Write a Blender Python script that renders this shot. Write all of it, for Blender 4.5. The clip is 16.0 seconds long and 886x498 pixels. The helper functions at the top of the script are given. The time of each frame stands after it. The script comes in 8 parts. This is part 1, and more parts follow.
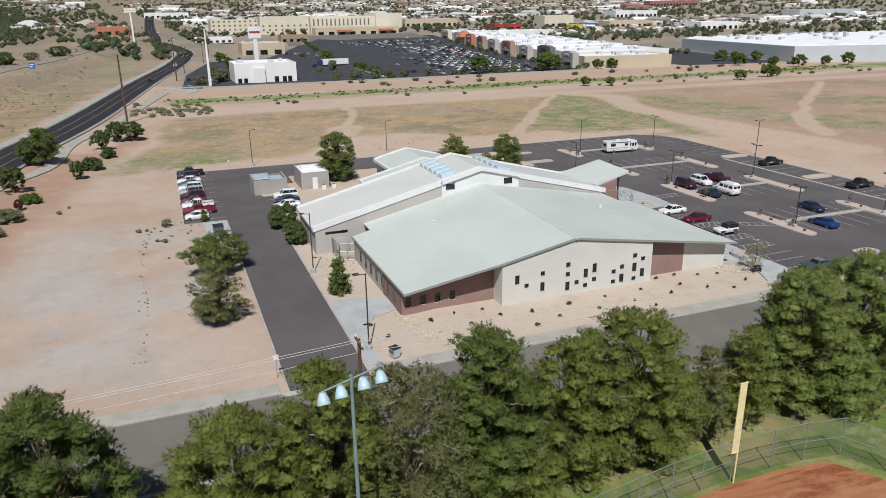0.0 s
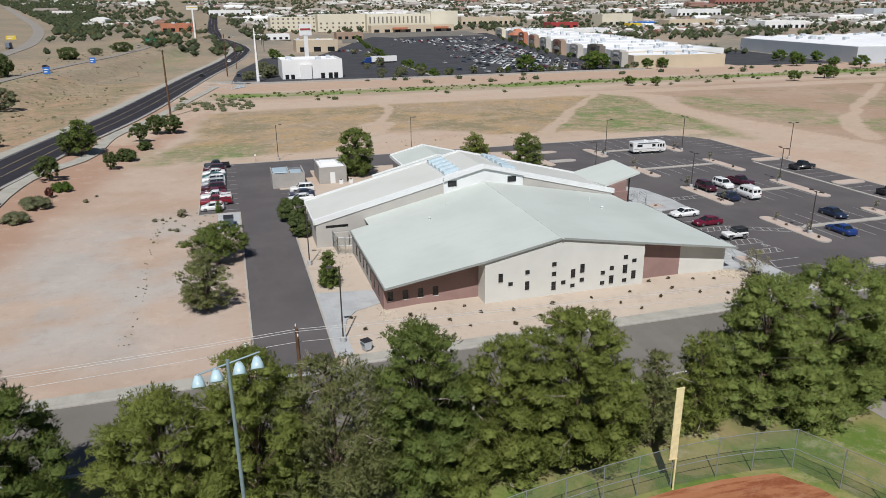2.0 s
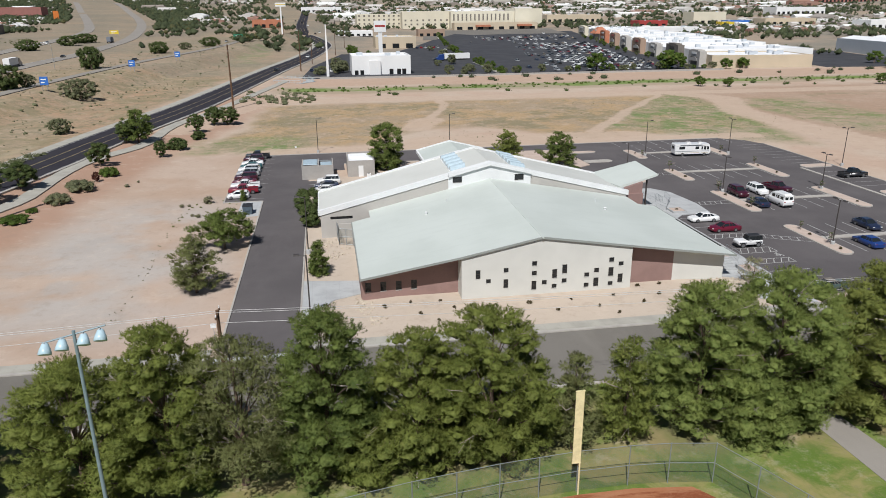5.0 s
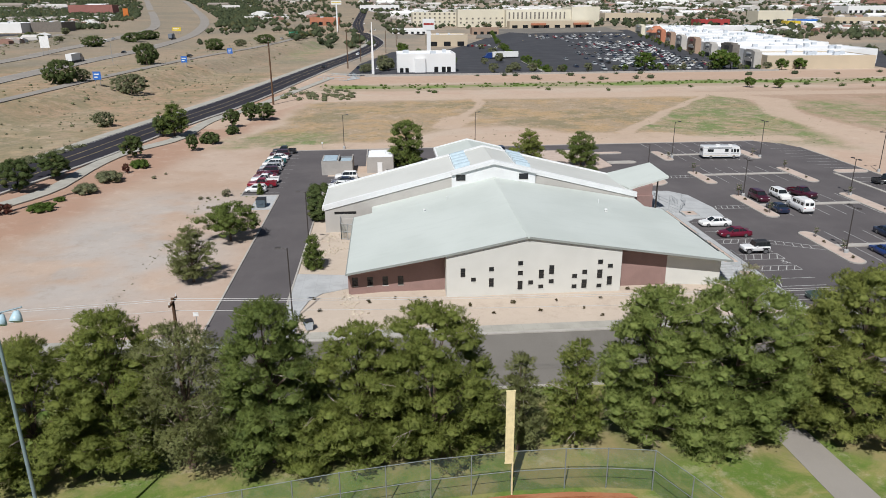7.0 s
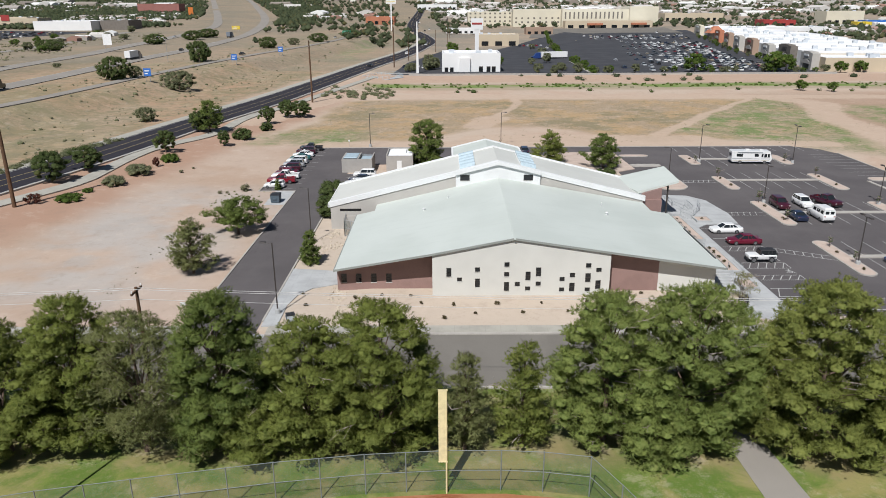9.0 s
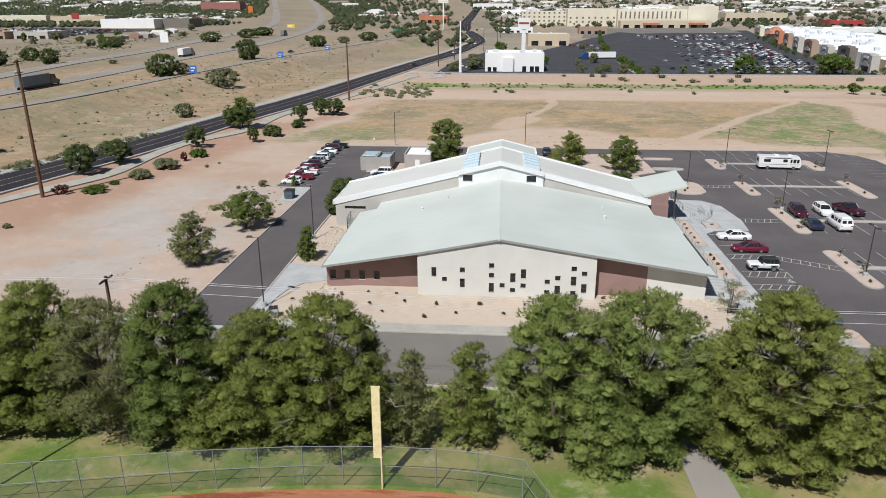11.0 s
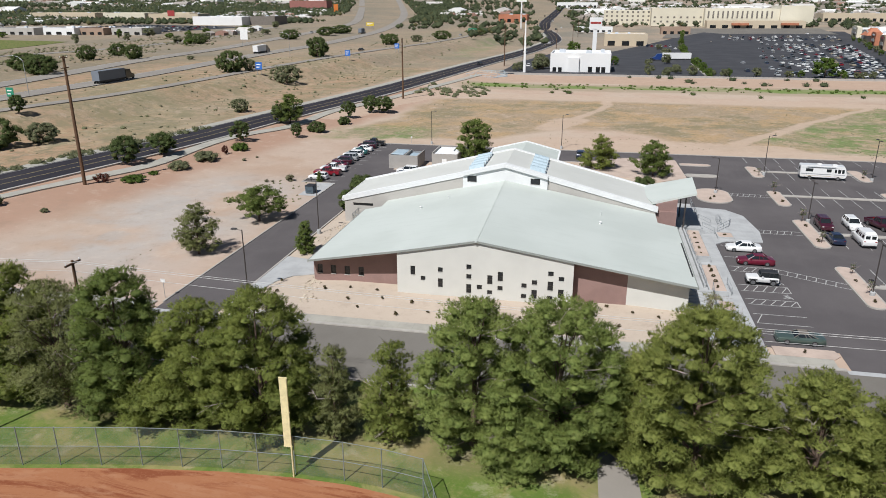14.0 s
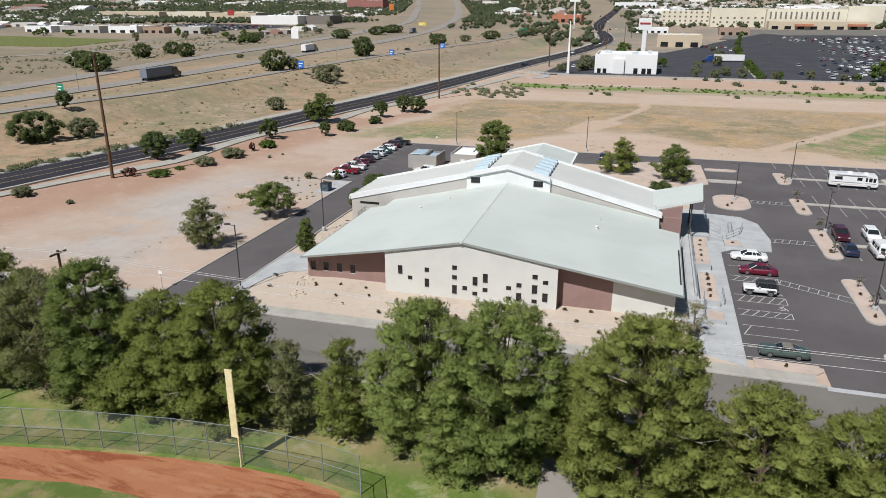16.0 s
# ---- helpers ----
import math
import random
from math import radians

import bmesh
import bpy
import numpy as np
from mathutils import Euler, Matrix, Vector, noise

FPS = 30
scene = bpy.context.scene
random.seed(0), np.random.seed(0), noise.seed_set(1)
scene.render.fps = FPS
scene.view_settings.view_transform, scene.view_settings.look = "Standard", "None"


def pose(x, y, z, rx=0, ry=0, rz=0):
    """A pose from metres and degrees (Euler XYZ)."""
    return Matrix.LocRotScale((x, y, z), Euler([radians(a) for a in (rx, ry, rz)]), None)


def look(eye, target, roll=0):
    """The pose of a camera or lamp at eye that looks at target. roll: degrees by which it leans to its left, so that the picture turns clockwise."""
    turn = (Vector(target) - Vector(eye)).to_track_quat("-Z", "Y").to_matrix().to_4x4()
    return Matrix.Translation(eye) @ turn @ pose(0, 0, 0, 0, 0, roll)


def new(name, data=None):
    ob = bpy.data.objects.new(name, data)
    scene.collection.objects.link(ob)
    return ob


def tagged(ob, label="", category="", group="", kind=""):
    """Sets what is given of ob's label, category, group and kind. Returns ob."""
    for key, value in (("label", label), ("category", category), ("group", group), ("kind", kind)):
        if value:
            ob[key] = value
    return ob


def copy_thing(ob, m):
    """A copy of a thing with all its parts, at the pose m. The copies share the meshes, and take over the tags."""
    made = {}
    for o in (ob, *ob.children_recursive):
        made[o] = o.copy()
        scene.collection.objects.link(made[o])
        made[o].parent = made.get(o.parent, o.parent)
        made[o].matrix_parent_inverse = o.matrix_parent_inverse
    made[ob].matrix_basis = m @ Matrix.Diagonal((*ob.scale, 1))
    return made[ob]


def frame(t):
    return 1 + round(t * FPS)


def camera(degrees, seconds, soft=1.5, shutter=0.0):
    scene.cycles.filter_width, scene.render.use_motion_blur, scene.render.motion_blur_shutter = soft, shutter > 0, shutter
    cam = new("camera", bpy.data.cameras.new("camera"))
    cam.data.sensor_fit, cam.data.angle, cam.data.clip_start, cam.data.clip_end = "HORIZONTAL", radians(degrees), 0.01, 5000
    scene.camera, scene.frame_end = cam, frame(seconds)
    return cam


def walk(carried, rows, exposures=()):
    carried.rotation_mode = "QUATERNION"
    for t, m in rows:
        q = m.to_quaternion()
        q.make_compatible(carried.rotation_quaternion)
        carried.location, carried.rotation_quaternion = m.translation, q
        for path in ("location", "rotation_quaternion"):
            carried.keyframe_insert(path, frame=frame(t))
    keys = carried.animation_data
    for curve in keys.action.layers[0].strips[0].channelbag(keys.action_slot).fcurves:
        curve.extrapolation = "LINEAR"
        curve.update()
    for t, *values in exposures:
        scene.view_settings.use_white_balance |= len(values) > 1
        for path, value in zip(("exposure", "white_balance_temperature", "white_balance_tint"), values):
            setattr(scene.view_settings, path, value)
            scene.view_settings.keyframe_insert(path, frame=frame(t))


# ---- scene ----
cam = camera(64.0, 16.0, 0.9)
METRES, EYE, TILT, LEAN, TURN = 58.7, 30.2, 0.0, 0.0, -21.1
ROWS = [
    (0.0, 0.0, 0.0, 0.0, -0.24, -18.7, 0.71),
    (0.5, 0.0325, -0.002, -0.0008, 0.99, -18.71, 0.68),
    (1.0, 0.0647, -0.0034, -0.0014, 2.17, -18.74, 0.65),
    (1.5, 0.0968, -0.0039, -0.0019, 3.36, -18.78, 0.63),
    (2.0, 0.1288, -0.0034, -0.0025, 4.54, -18.79, 0.6),
    (2.5, 0.1607, -0.0027, -0.0033, 5.74, -18.8, 0.58),
    (3.0, 0.1925, -0.0012, -0.0039, 6.93, -18.81, 0.56),
    (3.5, 0.2239, 0.001, -0.0051, 8.13, -18.83, 0.53),
    (4.0, 0.2552, 0.0041, -0.0058, 9.33, -18.85, 0.5),
    (6.5, 0.411, 0.0303, -0.0074, 15.33, -18.98, 0.41),
    (7.0, 0.4415, 0.0373, -0.0073, 16.51, -19.0, 0.39),
    (7.5, 0.4718, 0.0449, -0.007, 17.71, -19.01, 0.37),
    (8.0, 0.5017, 0.0532, -0.0068, 18.88, -19.02, 0.35),
    (8.5, 0.5314, 0.0619, -0.0063, 20.08, -19.03, 0.32),
    (9.0, 0.5609, 0.071, -0.0061, 21.26, -19.02, 0.29),
    (11.5, 0.7058, 0.1245, -0.0025, 27.03, -19.1, 0.16),
    (12.0, 0.734, 0.1372, -0.0016, 28.19, -19.12, 0.14),
    (12.5, 0.7619, 0.1505, -0.0006, 29.33, -19.13, 0.12),
    (13.0, 0.7893, 0.1643, 0.0005, 30.47, -19.15, 0.11),
    (13.5, 0.8164, 0.1787, 0.0016, 31.62, -19.16, 0.08),
    (14.0, 0.8431, 0.1937, 0.0025, 32.76, -19.18, 0.06),
    (14.5, 0.8695, 0.2094, 0.0036, 33.91, -19.19, 0.03),
    (15.0, 0.8954, 0.2254, 0.0045, 35.07, -19.2, 0.01),
    (15.5, 0.921, 0.2419, 0.0055, 36.22, -19.21, -0.0),
    (16.0, 0.9467, 0.2589, 0.0063, 37.37, -19.21, -0.02),
]
walk(cam, [(t, pose(0, 0, EYE, TILT, LEAN, TURN) @ pose(METRES * x, METRES * y, METRES * z, 90 + pitch, roll, yaw)) for t, x, y, z, yaw, pitch, roll in ROWS],
     [(0.0, -0.06), (4.0, 0.0), (8.0, 0.08), (16.0, 0.12)])

# ---- world and sun ----
SUN_EL, SUN_AZ = radians(52.0), math.atan2(-0.36, -0.93)
world = bpy.data.worlds.new("sky")
scene.world = world
world.use_nodes = True
sky = world.node_tree.nodes.new("ShaderNodeTexSky")
sky.sky_type, sky.sun_disc, sky.sun_elevation, sky.sun_rotation = "NISHITA", False, SUN_EL, SUN_AZ
sky.air_density, sky.dust_density, sky.ozone_density = 0.8, 0.3, 1.2
background = world.node_tree.nodes["Background"]
background.inputs["Strength"].default_value = 0.05
world.node_tree.links.new(sky.outputs["Color"], background.inputs["Color"])
sun_data = bpy.data.lights.new("sun", "SUN")
sun_data.energy, sun_data.angle, sun_data.color = 5.0, radians(0.53), (1.0, 0.988, 0.98)
sun = new("sun", sun_data)
sun_way = Vector((math.sin(SUN_AZ) * math.cos(SUN_EL), math.cos(SUN_AZ) * math.cos(SUN_EL), math.sin(SUN_EL)))
sun.matrix_world = look(sun_way * 400, (0, 0, 0))


# ---- materials ----
class Nodes:
    """Short hand for building one node material."""

    def __init__(self, name, rough=0.8, metal=0.0, spec=0.3):
        self.mat = bpy.data.materials.new(name)
        self.mat.use_nodes = True
        self.tree = self.mat.node_tree
        self.bsdf = self.tree.nodes["Principled BSDF"]
        self.bsdf.inputs["Roughness"].default_value = rough
        self.bsdf.inputs["Metallic"].default_value = metal
        self.bsdf.inputs["Specular IOR Level"].default_value = spec
        geo = self.tree.nodes.new("ShaderNodeNewGeometry")
        self.pos = geo.outputs["Position"]
        self.island = geo.outputs["Random Per Island"]

    def put(self, socket, value):
        if isinstance(value, bpy.types.NodeSocket):
            self.tree.links.new(value, socket)
        elif isinstance(value, (tuple, list)) and len(value) == 3 and socket.type == "RGBA":
            socket.default_value = (*value, 1.0)
        else:
            socket.default_value = value

    def rand(self):
        return self.tree.nodes.new("ShaderNodeObjectInfo").outputs["Random"]

    def math(self, op, a, b=0.0, c=0.0, clamp=False):
        n = self.tree.nodes.new("ShaderNodeMath")
        n.operation, n.use_clamp = op, clamp
        for s, v in zip(n.inputs, (a, b, c)):
            self.put(s, v)
        return n.outputs[0]

    def noise(self, scale, detail=4.0, rough=0.55, at=None, stretch=None, distort=0.0):
        n = self.tree.nodes.new("ShaderNodeTexNoise")
        n.inputs["Scale"].default_value, n.inputs["Detail"].default_value = scale, detail
        n.inputs["Roughness"].default_value, n.inputs["Distortion"].default_value = rough, distort
        src = at or self.pos
        if stretch:
            m = self.tree.nodes.new("ShaderNodeMapping")
            m.inputs["Scale"].default_value = stretch
            self.tree.links.new(src, m.inputs["Vector"])
            src = m.outputs["Vector"]
        self.tree.links.new(src, n.inputs["Vector"])
        return n.outputs["Fac"]

    def ramp(self, fac, lo, hi, a=0.0, b=1.0):
        n = self.tree.nodes.new("ShaderNodeMapRange")
        n.interpolation_type = "SMOOTHSTEP"
        for s, v in zip(n.inputs, (fac, lo, hi, a, b)):
            self.put(s, v)
        return n.outputs[0]

    def mix(self, fac, a, b, kind="MIX"):
        n = self.tree.nodes.new("ShaderNodeMix")
        n.data_type, n.blend_type = "RGBA", kind
        self.put(n.inputs[0], fac)
        self.put(n.inputs[6], a)
        self.put(n.inputs[7], b)
        return n.outputs[2]

    def xyz(self):
        n = self.tree.nodes.new("ShaderNodeSeparateXYZ")
        self.tree.links.new(self.pos, n.inputs[0])
        return n.outputs[0], n.outputs[1], n.outputs[2]

    def vec(self, op, a, b):
        n = self.tree.nodes.new("ShaderNodeVectorMath")
        n.operation = op
        for s, v in zip(n.inputs, (a, b)):
            self.put(s, v)
        return n.outputs["Value"] if op in ("DOT_PRODUCT", "LENGTH", "DISTANCE") else n.outputs[0]

    def bump(self, height, strength=0.3, distance=0.05):
        n = self.tree.nodes.new("ShaderNodeBump")
        n.inputs["Strength"].default_value, n.inputs["Distance"].default_value = strength, distance
        self.put(n.inputs["Height"], height)
        self.tree.links.new(n.outputs[0], self.bsdf.inputs["Normal"])

    def done(self, colour, rough=None):
        self.put(self.bsdf.inputs["Base Color"], colour)
        if rough is not None:
            self.put(self.bsdf.inputs["Roughness"], rough)
        return self.mat


def shade(c, k):
    return tuple(v * k for v in c)


def rough_paint(name, c, k=0.82, scale=0.6, rough=0.85, grain=14.0, bump=0.15, metal=0.0, spec=0.25, weather=0.5):
    """A painted, cast or rendered surface: broad weathering and fine grain."""
    n = Nodes(name, rough, metal, spec)
    broad, fine = n.noise(scale, 5), n.noise(grain, 3)
    col = n.mix(n.ramp(broad, 0.35, 0.7), c, shade(c, k))
    col = n.mix(n.math("MULTIPLY", n.ramp(fine, 0.45, 0.8), weather), col, shade(c, k * 0.85))
    if bump:
        n.bump(fine, bump, 0.02)
    return n.done(col)


def plain(name, c, rough=0.5, metal=0.0, spec=0.5, vary=0.0):
    n = Nodes(name, rough, metal, spec)
    col = n.mix(n.ramp(n.noise(3.0, 3), 0.35, 0.75), c, shade(c, 0.82))
    if vary:
        col = n.mix(n.math("MULTIPLY", n.rand(), vary), col, shade(c, 0.4))
    return n.done(col)


def car_paint(name, c):
    n = Nodes(name, 0.28, 0.0, 0.5)
    n.bsdf.inputs["Coat Weight"].default_value = 0.6
    n.bsdf.inputs["Coat Roughness"].default_value = 0.08
    dust = n.ramp(n.noise(2.2, 4), 0.5, 0.8, 0.0, 0.08)
    return n.done(n.mix(dust, c, (0.36, 0.28, 0.21)))


def asphalt(name, c, patch, crack=True, line_wear=0.0):
    n = Nodes(name, 0.9, 0.0, 0.25)
    broad = n.noise(0.09, 5, 0.6)
    streak = n.noise(0.35, 4, 0.6, stretch=(1.0, 0.25, 1.0))
    grit = n.noise(22.0, 2)
    col = n.mix(n.ramp(broad, 0.35, 0.7), c, patch)
    col = n.mix(n.ramp(streak, 0.5, 0.85, 0.0, 0.45), col, shade(patch, 1.25))
    col = n.mix(n.ramp(n.noise(1.1, 3), 0.68, 0.78, 0.0, 0.4), col, shade(c, 0.55))
    col = n.mix(n.ramp(grit, 0.5, 0.75, 0.0, 0.35), col, shade(c, 1.6))
    n.bump(grit, 0.2, 0.01)
    return n.done(col)


def concrete(name, c, slab=1.5):
    n = Nodes(name, 0.88, 0.0, 0.25)
    x, y, z = n.xyz()
    col = n.mix(n.ramp(n.noise(0.5, 5), 0.35, 0.72), c, shade(c, 0.83))
    col = n.mix(n.ramp(n.noise(4.0, 4), 0.55, 0.8, 0.0, 0.5), col, shade(c, 0.75))
    for v in (x, y):
        f = n.math("PINGPONG", v, slab / 2)
        col = n.mix(n.ramp(f, 0.012, 0.03, 0.3, 0.0), col, shade(c, 0.6))
    n.bump(n.noise(12.0, 3), 0.12, 0.01)
    return n.done(col)


def foliage(name, dark, light, dry=(0.16, 0.13, 0.05), dry_part=0.12):
    """Needles and leaves: each blade has its own tint, each plant its own tone."""
    n = Nodes(name, 0.75, 0.0, 0.2)
    clump = n.noise(0.9, 3)
    col = n.mix(n.island, dark, light)
    col = n.mix(n.ramp(clump, 0.4, 0.75, 0.0, 0.6), col, light)
    col = n.mix(n.ramp(n.island, 1.0 - dry_part, 1.0, 0.0, 0.7), col, dry)
    col = n.mix(n.math("MULTIPLY", n.rand(), 0.35), col, shade(dark, 0.9))
    n.done(col)
    n.bsdf.inputs["Subsurface Weight"].default_value = 0.0
    soft = n.tree.nodes.new("ShaderNodeBsdfTranslucent")
    n.tree.links.new(col, soft.inputs["Color"])
    both = n.tree.nodes.new("ShaderNodeMixShader")
    both.inputs[0].default_value = 0.46
    n.tree.links.new(n.bsdf.outputs[0], both.inputs[1])
    n.tree.links.new(soft.outputs[0], both.inputs[2])
    n.tree.links.new(both.outputs[0], n.tree.nodes["Material Output"].inputs["Surface"])
    n.mat.cycles.use_bump_map_correction = False
    return n.mat


def needles(name, dark, light, dry, dry_part=0.25):
    """Pine needles: tone by tree, by bough and by tuft, with browned tips here and there."""
    n = Nodes(name, 0.7, 0.0, 0.25)
    bough, tuft = n.noise(0.55, 2), n.noise(3.2, 2)
    col = n.mix(n.ramp(tuft, 0.32, 0.68), dark, light)
    col = n.mix(n.ramp(bough, 0.42, 0.68, 0.0, 0.6), col, shade(light, 1.08))
    col = n.mix(n.ramp(n.noise(1.5, 3), 0.56, 0.7, 0.0, dry_part), col, dry)
    col = n.mix(n.math("MULTIPLY", n.island, 0.12), col, shade(dark, 0.85))
    col = n.mix(n.math("MULTIPLY", n.rand(), 0.25), col, shade(dark, 0.95))
    n.done(col)
    soft = n.tree.nodes.new("ShaderNodeBsdfTranslucent")
    n.tree.links.new(col, soft.inputs["Color"])
    both = n.tree.nodes.new("ShaderNodeMixShader")
    both.inputs[0].default_value = 0.46
    n.tree.links.new(n.bsdf.outputs[0], both.inputs[1])
    n.tree.links.new(soft.outputs[0], both.inputs[2])
    n.tree.links.new(both.outputs[0], n.tree.nodes["Material Output"].inputs["Surface"])
    n.mat.cycles.use_bump_map_correction = False
    return n.mat


def ground_material():
    n = Nodes("desert_ground", 0.95, 0.0, 0.15)
    x, y, z = n.xyz()
    wob = n.noise(0.045, 4)
    wob2 = n.noise(0.02, 3)
    fine = n.noise(0.8, 5, 0.65)
    grit = n.noise(6.0, 3, 0.6)
    xw = n.math("ADD", x, n.math("MULTIPLY", n.math("SUBTRACT", wob, 0.5), 14.0))
    yw = n.math("ADD", y, n.math("MULTIPLY", n.math("SUBTRACT", wob2, 0.5), 16.0))

    def band(v, lo, hi, soft=2.0):
        return n.math("MULTIPLY", n.ramp(v, lo - soft, lo + soft), n.ramp(v, hi - soft, hi + soft, 1.0, 0.0))

    def both(a, b):
        return n.math("MULTIPLY", a, b)

    wave = n.tree.nodes.new("ShaderNodeCombineXYZ")
    n.put(wave.inputs[0], n.math("MULTIPLY", n.math("SUBTRACT", n.noise(0.045, 3), 0.5), 7.0))
    n.put(wave.inputs[1], n.math("MULTIPLY", n.math("SUBTRACT", n.noise(0.08, 3), 0.5), 4.0))
    sway = wave.outputs[0]

    def track(a, b, width, soft):
        """Mask of a worn path from a to b."""
        flat = n.vec("ADD", n.vec("MULTIPLY", n.pos, (1, 1, 0)), sway)
        ax, ay = a
        dx, dy = b[0] - ax, b[1] - ay
        rel = n.vec("SUBTRACT", flat, (ax, ay, 0))
        k = n.math("DIVIDE", n.vec("DOT_PRODUCT", rel, (dx, dy, 0)), dx * dx + dy * dy, clamp=True)
        way = n.tree.nodes.new("ShaderNodeVectorMath")
        way.operation = "SCALE"
        way.inputs[0].default_value = (dx, dy, 0)
        n.put(way.inputs["Scale"], k)
        d = n.vec("LENGTH", n.vec("SUBTRACT", rel, way.outputs[0]), (0, 0, 0))
        d = n.math("ADD", d, n.math("MULTIPLY", n.math("SUBTRACT", fine, 0.5), width * 0.8))
        return n.ramp(d, width / 2, width / 2 + soft, 1.0, 0.0)

    sand, sand_pale, sand_pink = (0.45, 0.36, 0.285), (0.43, 0.375, 0.33), (0.43, 0.315, 0.24)
    straw, olive = (0.275, 0.23, 0.152), (0.155, 0.148, 0.085)
    col = n.mix(n.ramp(wob, 0.38, 0.68), sand, sand_pink)
    # gravel round the building, and the graded lot beside the drive
    apron = both(n.ramp(x, 13, 14.5), both(n.ramp(y, 54, 55), n.math("MULTIPLY", n.ramp(y, 120, 130, 1.0, 0.0), n.ramp(x, 64, 68, 1.0, 0.0))))
    col = n.mix(n.math("MULTIPLY", apron, 0.85), col, (0.455, 0.385, 0.315))
    lot = both(n.ramp(n.math("ADD", xw, n.math("MULTIPLY", y, -0.14)), -56, -46), both(n.ramp(x, 6.4, 6.8, 1.0, 0.0), band(yw, 50, 150, 3)))
    col = n.mix(lot, col, n.mix(n.ramp(n.noise(0.05, 4), 0.42, 0.6), (0.385, 0.282, 0.212), (0.425, 0.33, 0.262)))
    pale = both(band(xw, -22, 4, 7), band(yw, 60, 108, 10))
    col = n.mix(both(pale, n.ramp(n.noise(0.06, 4), 0.36, 0.56)), col, (0.395, 0.355, 0.32))
    col = n.mix(both(pale, n.ramp(n.noise(0.11, 4), 0.52, 0.66, 0.0, 0.7)), col, (0.36, 0.33, 0.30))
    col = n.mix(both(n.ramp(x, -5, -1), both(band(yw, 54, 78, 3), n.ramp(x, 5, 8, 0.5, 0.0))), col, (0.44, 0.34, 0.275))
    verge = both(band(n.math("ADD", xw, n.math("MULTIPLY", y, -0.17)), -60, -40, 4), band(y, 40, 250, 10))
    col = n.mix(n.math("MULTIPLY", verge, 0.85), col, (0.345, 0.215, 0.152))
    # field of dry weeds, bare along its south edge, green in the wedge past the worn path
    speck, clump = n.noise(0.9, 8, 0.8), n.noise(0.13, 7, 0.74)
    yl = n.math("ADD", yw, n.math("MULTIPLY", band(x, 36, 68, 12), -19.0))
    past_path = n.ramp(n.math("ADD", xw, n.math("MULTIPLY", y, -0.703)), -33, -25)
    loop = n.ramp(n.math("ADD", xw, n.math("MULTIPLY", y, -0.2)), 95, 102, 1.0, 0.0)
    field = both(both(n.ramp(yl, 153, 160), n.ramp(yw, 224, 233, 1.0, 0.0)), both(n.ramp(n.math("ADD", xw, n.math("MULTIPLY", y, -0.12)), -30, -22), loop))
    col = n.mix(both(field, n.ramp(clump, 0.36, 0.5, 0.45, 0.9)), col, (0.30, 0.23, 0.15))
    col = n.mix(both(field, n.ramp(n.noise(0.055, 7, 0.74), 0.45, 0.56, 0.0, 0.8)), col, (0.40, 0.275, 0.15))
    col = n.mix(both(field, n.ramp(n.noise(0.04, 8, 0.76), 0.5, 0.58, 0.0, 0.75)), col, (0.195, 0.175, 0.105))
    col = n.mix(both(field, n.ramp(speck, 0.5, 0.6, 0.0, 0.6)), col, (0.185, 0.16, 0.095))
    col = n.mix(both(field, n.ramp(n.noise(0.21, 8, 0.78), 0.55, 0.63, 0.0, 0.8)), col, (0.43, 0.33, 0.25))
    corner = both(band(xw, -10, 13, 4), band(yw, 151, 170, 4))
    wedge = both(both(past_path, loop), both(n.ramp(n.math("ADD", yw, n.math("MULTIPLY", x, 0.87)), 238, 248), n.ramp(yw, 226, 236, 1.0, 0.0)))
    red = both(n.ramp(xw, 128, 146), band(yw, 60, 246, 8))
    col = n.mix(both(red, n.ramp(n.noise(0.03, 6, 0.7), 0.36, 0.6, 0.5, 0.95)), col, (0.335, 0.232, 0.165))
    col = n.mix(both(red, n.ramp(speck, 0.52, 0.62, 0.0, 0.5)), col, (0.21, 0.165, 0.115))
    east = n.math("MAXIMUM", both(band(xw, 147, 174, 4), band(yw, 147, 213, 5)), n.math("MAXIMUM", both(band(xw, 162, 182, 4), band(yw, 124, 151, 4)), both(band(xw, 200, 228, 5), band(yw, 160, 180, 4))))
    east = both(east, n.ramp(n.noise(0.06, 7, 0.72), 0.36, 0.5))
    green = both(n.math("MAXIMUM", n.math("MAXIMUM", corner, wedge), n.math("MULTIPLY", east, 0.85)), n.ramp(clump, 0.37, 0.5, 0.25, 1.0))
    col = n.mix(n.math("MULTIPLY", green, 0.7), col, (0.235, 0.22, 0.13))
    col = n.mix(both(green, n.ramp(n.noise(0.09, 6, 0.72), 0.47, 0.58, 0.0, 0.9)), col, (0.135, 0.195, 0.065))
    col = n.mix(both(green, n.ramp(speck, 0.5, 0.6, 0.0, 0.5)), col, (0.12, 0.135, 0.065))
    col = n.mix(both(green, n.ramp(n.noise(0.24, 8, 0.78), 0.51, 0.59, 0.0, 0.85)), col, (0.39, 0.295, 0.205))
    right = both(n.ramp(xw, 172, 182), band(yw, 95, 222, 6))
    col = n.mix(both(right, n.ramp(n.noise(0.035, 7, 0.7), 0.49, 0.6, 0.0, 0.65)), col, (0.22, 0.195, 0.115))
    # verge between the two roads and beyond the highway
    west = n.ramp(n.math("ADD", xw, n.math("MULTIPLY", y, -0.14)), -68, -60, 1.0, 0.0)
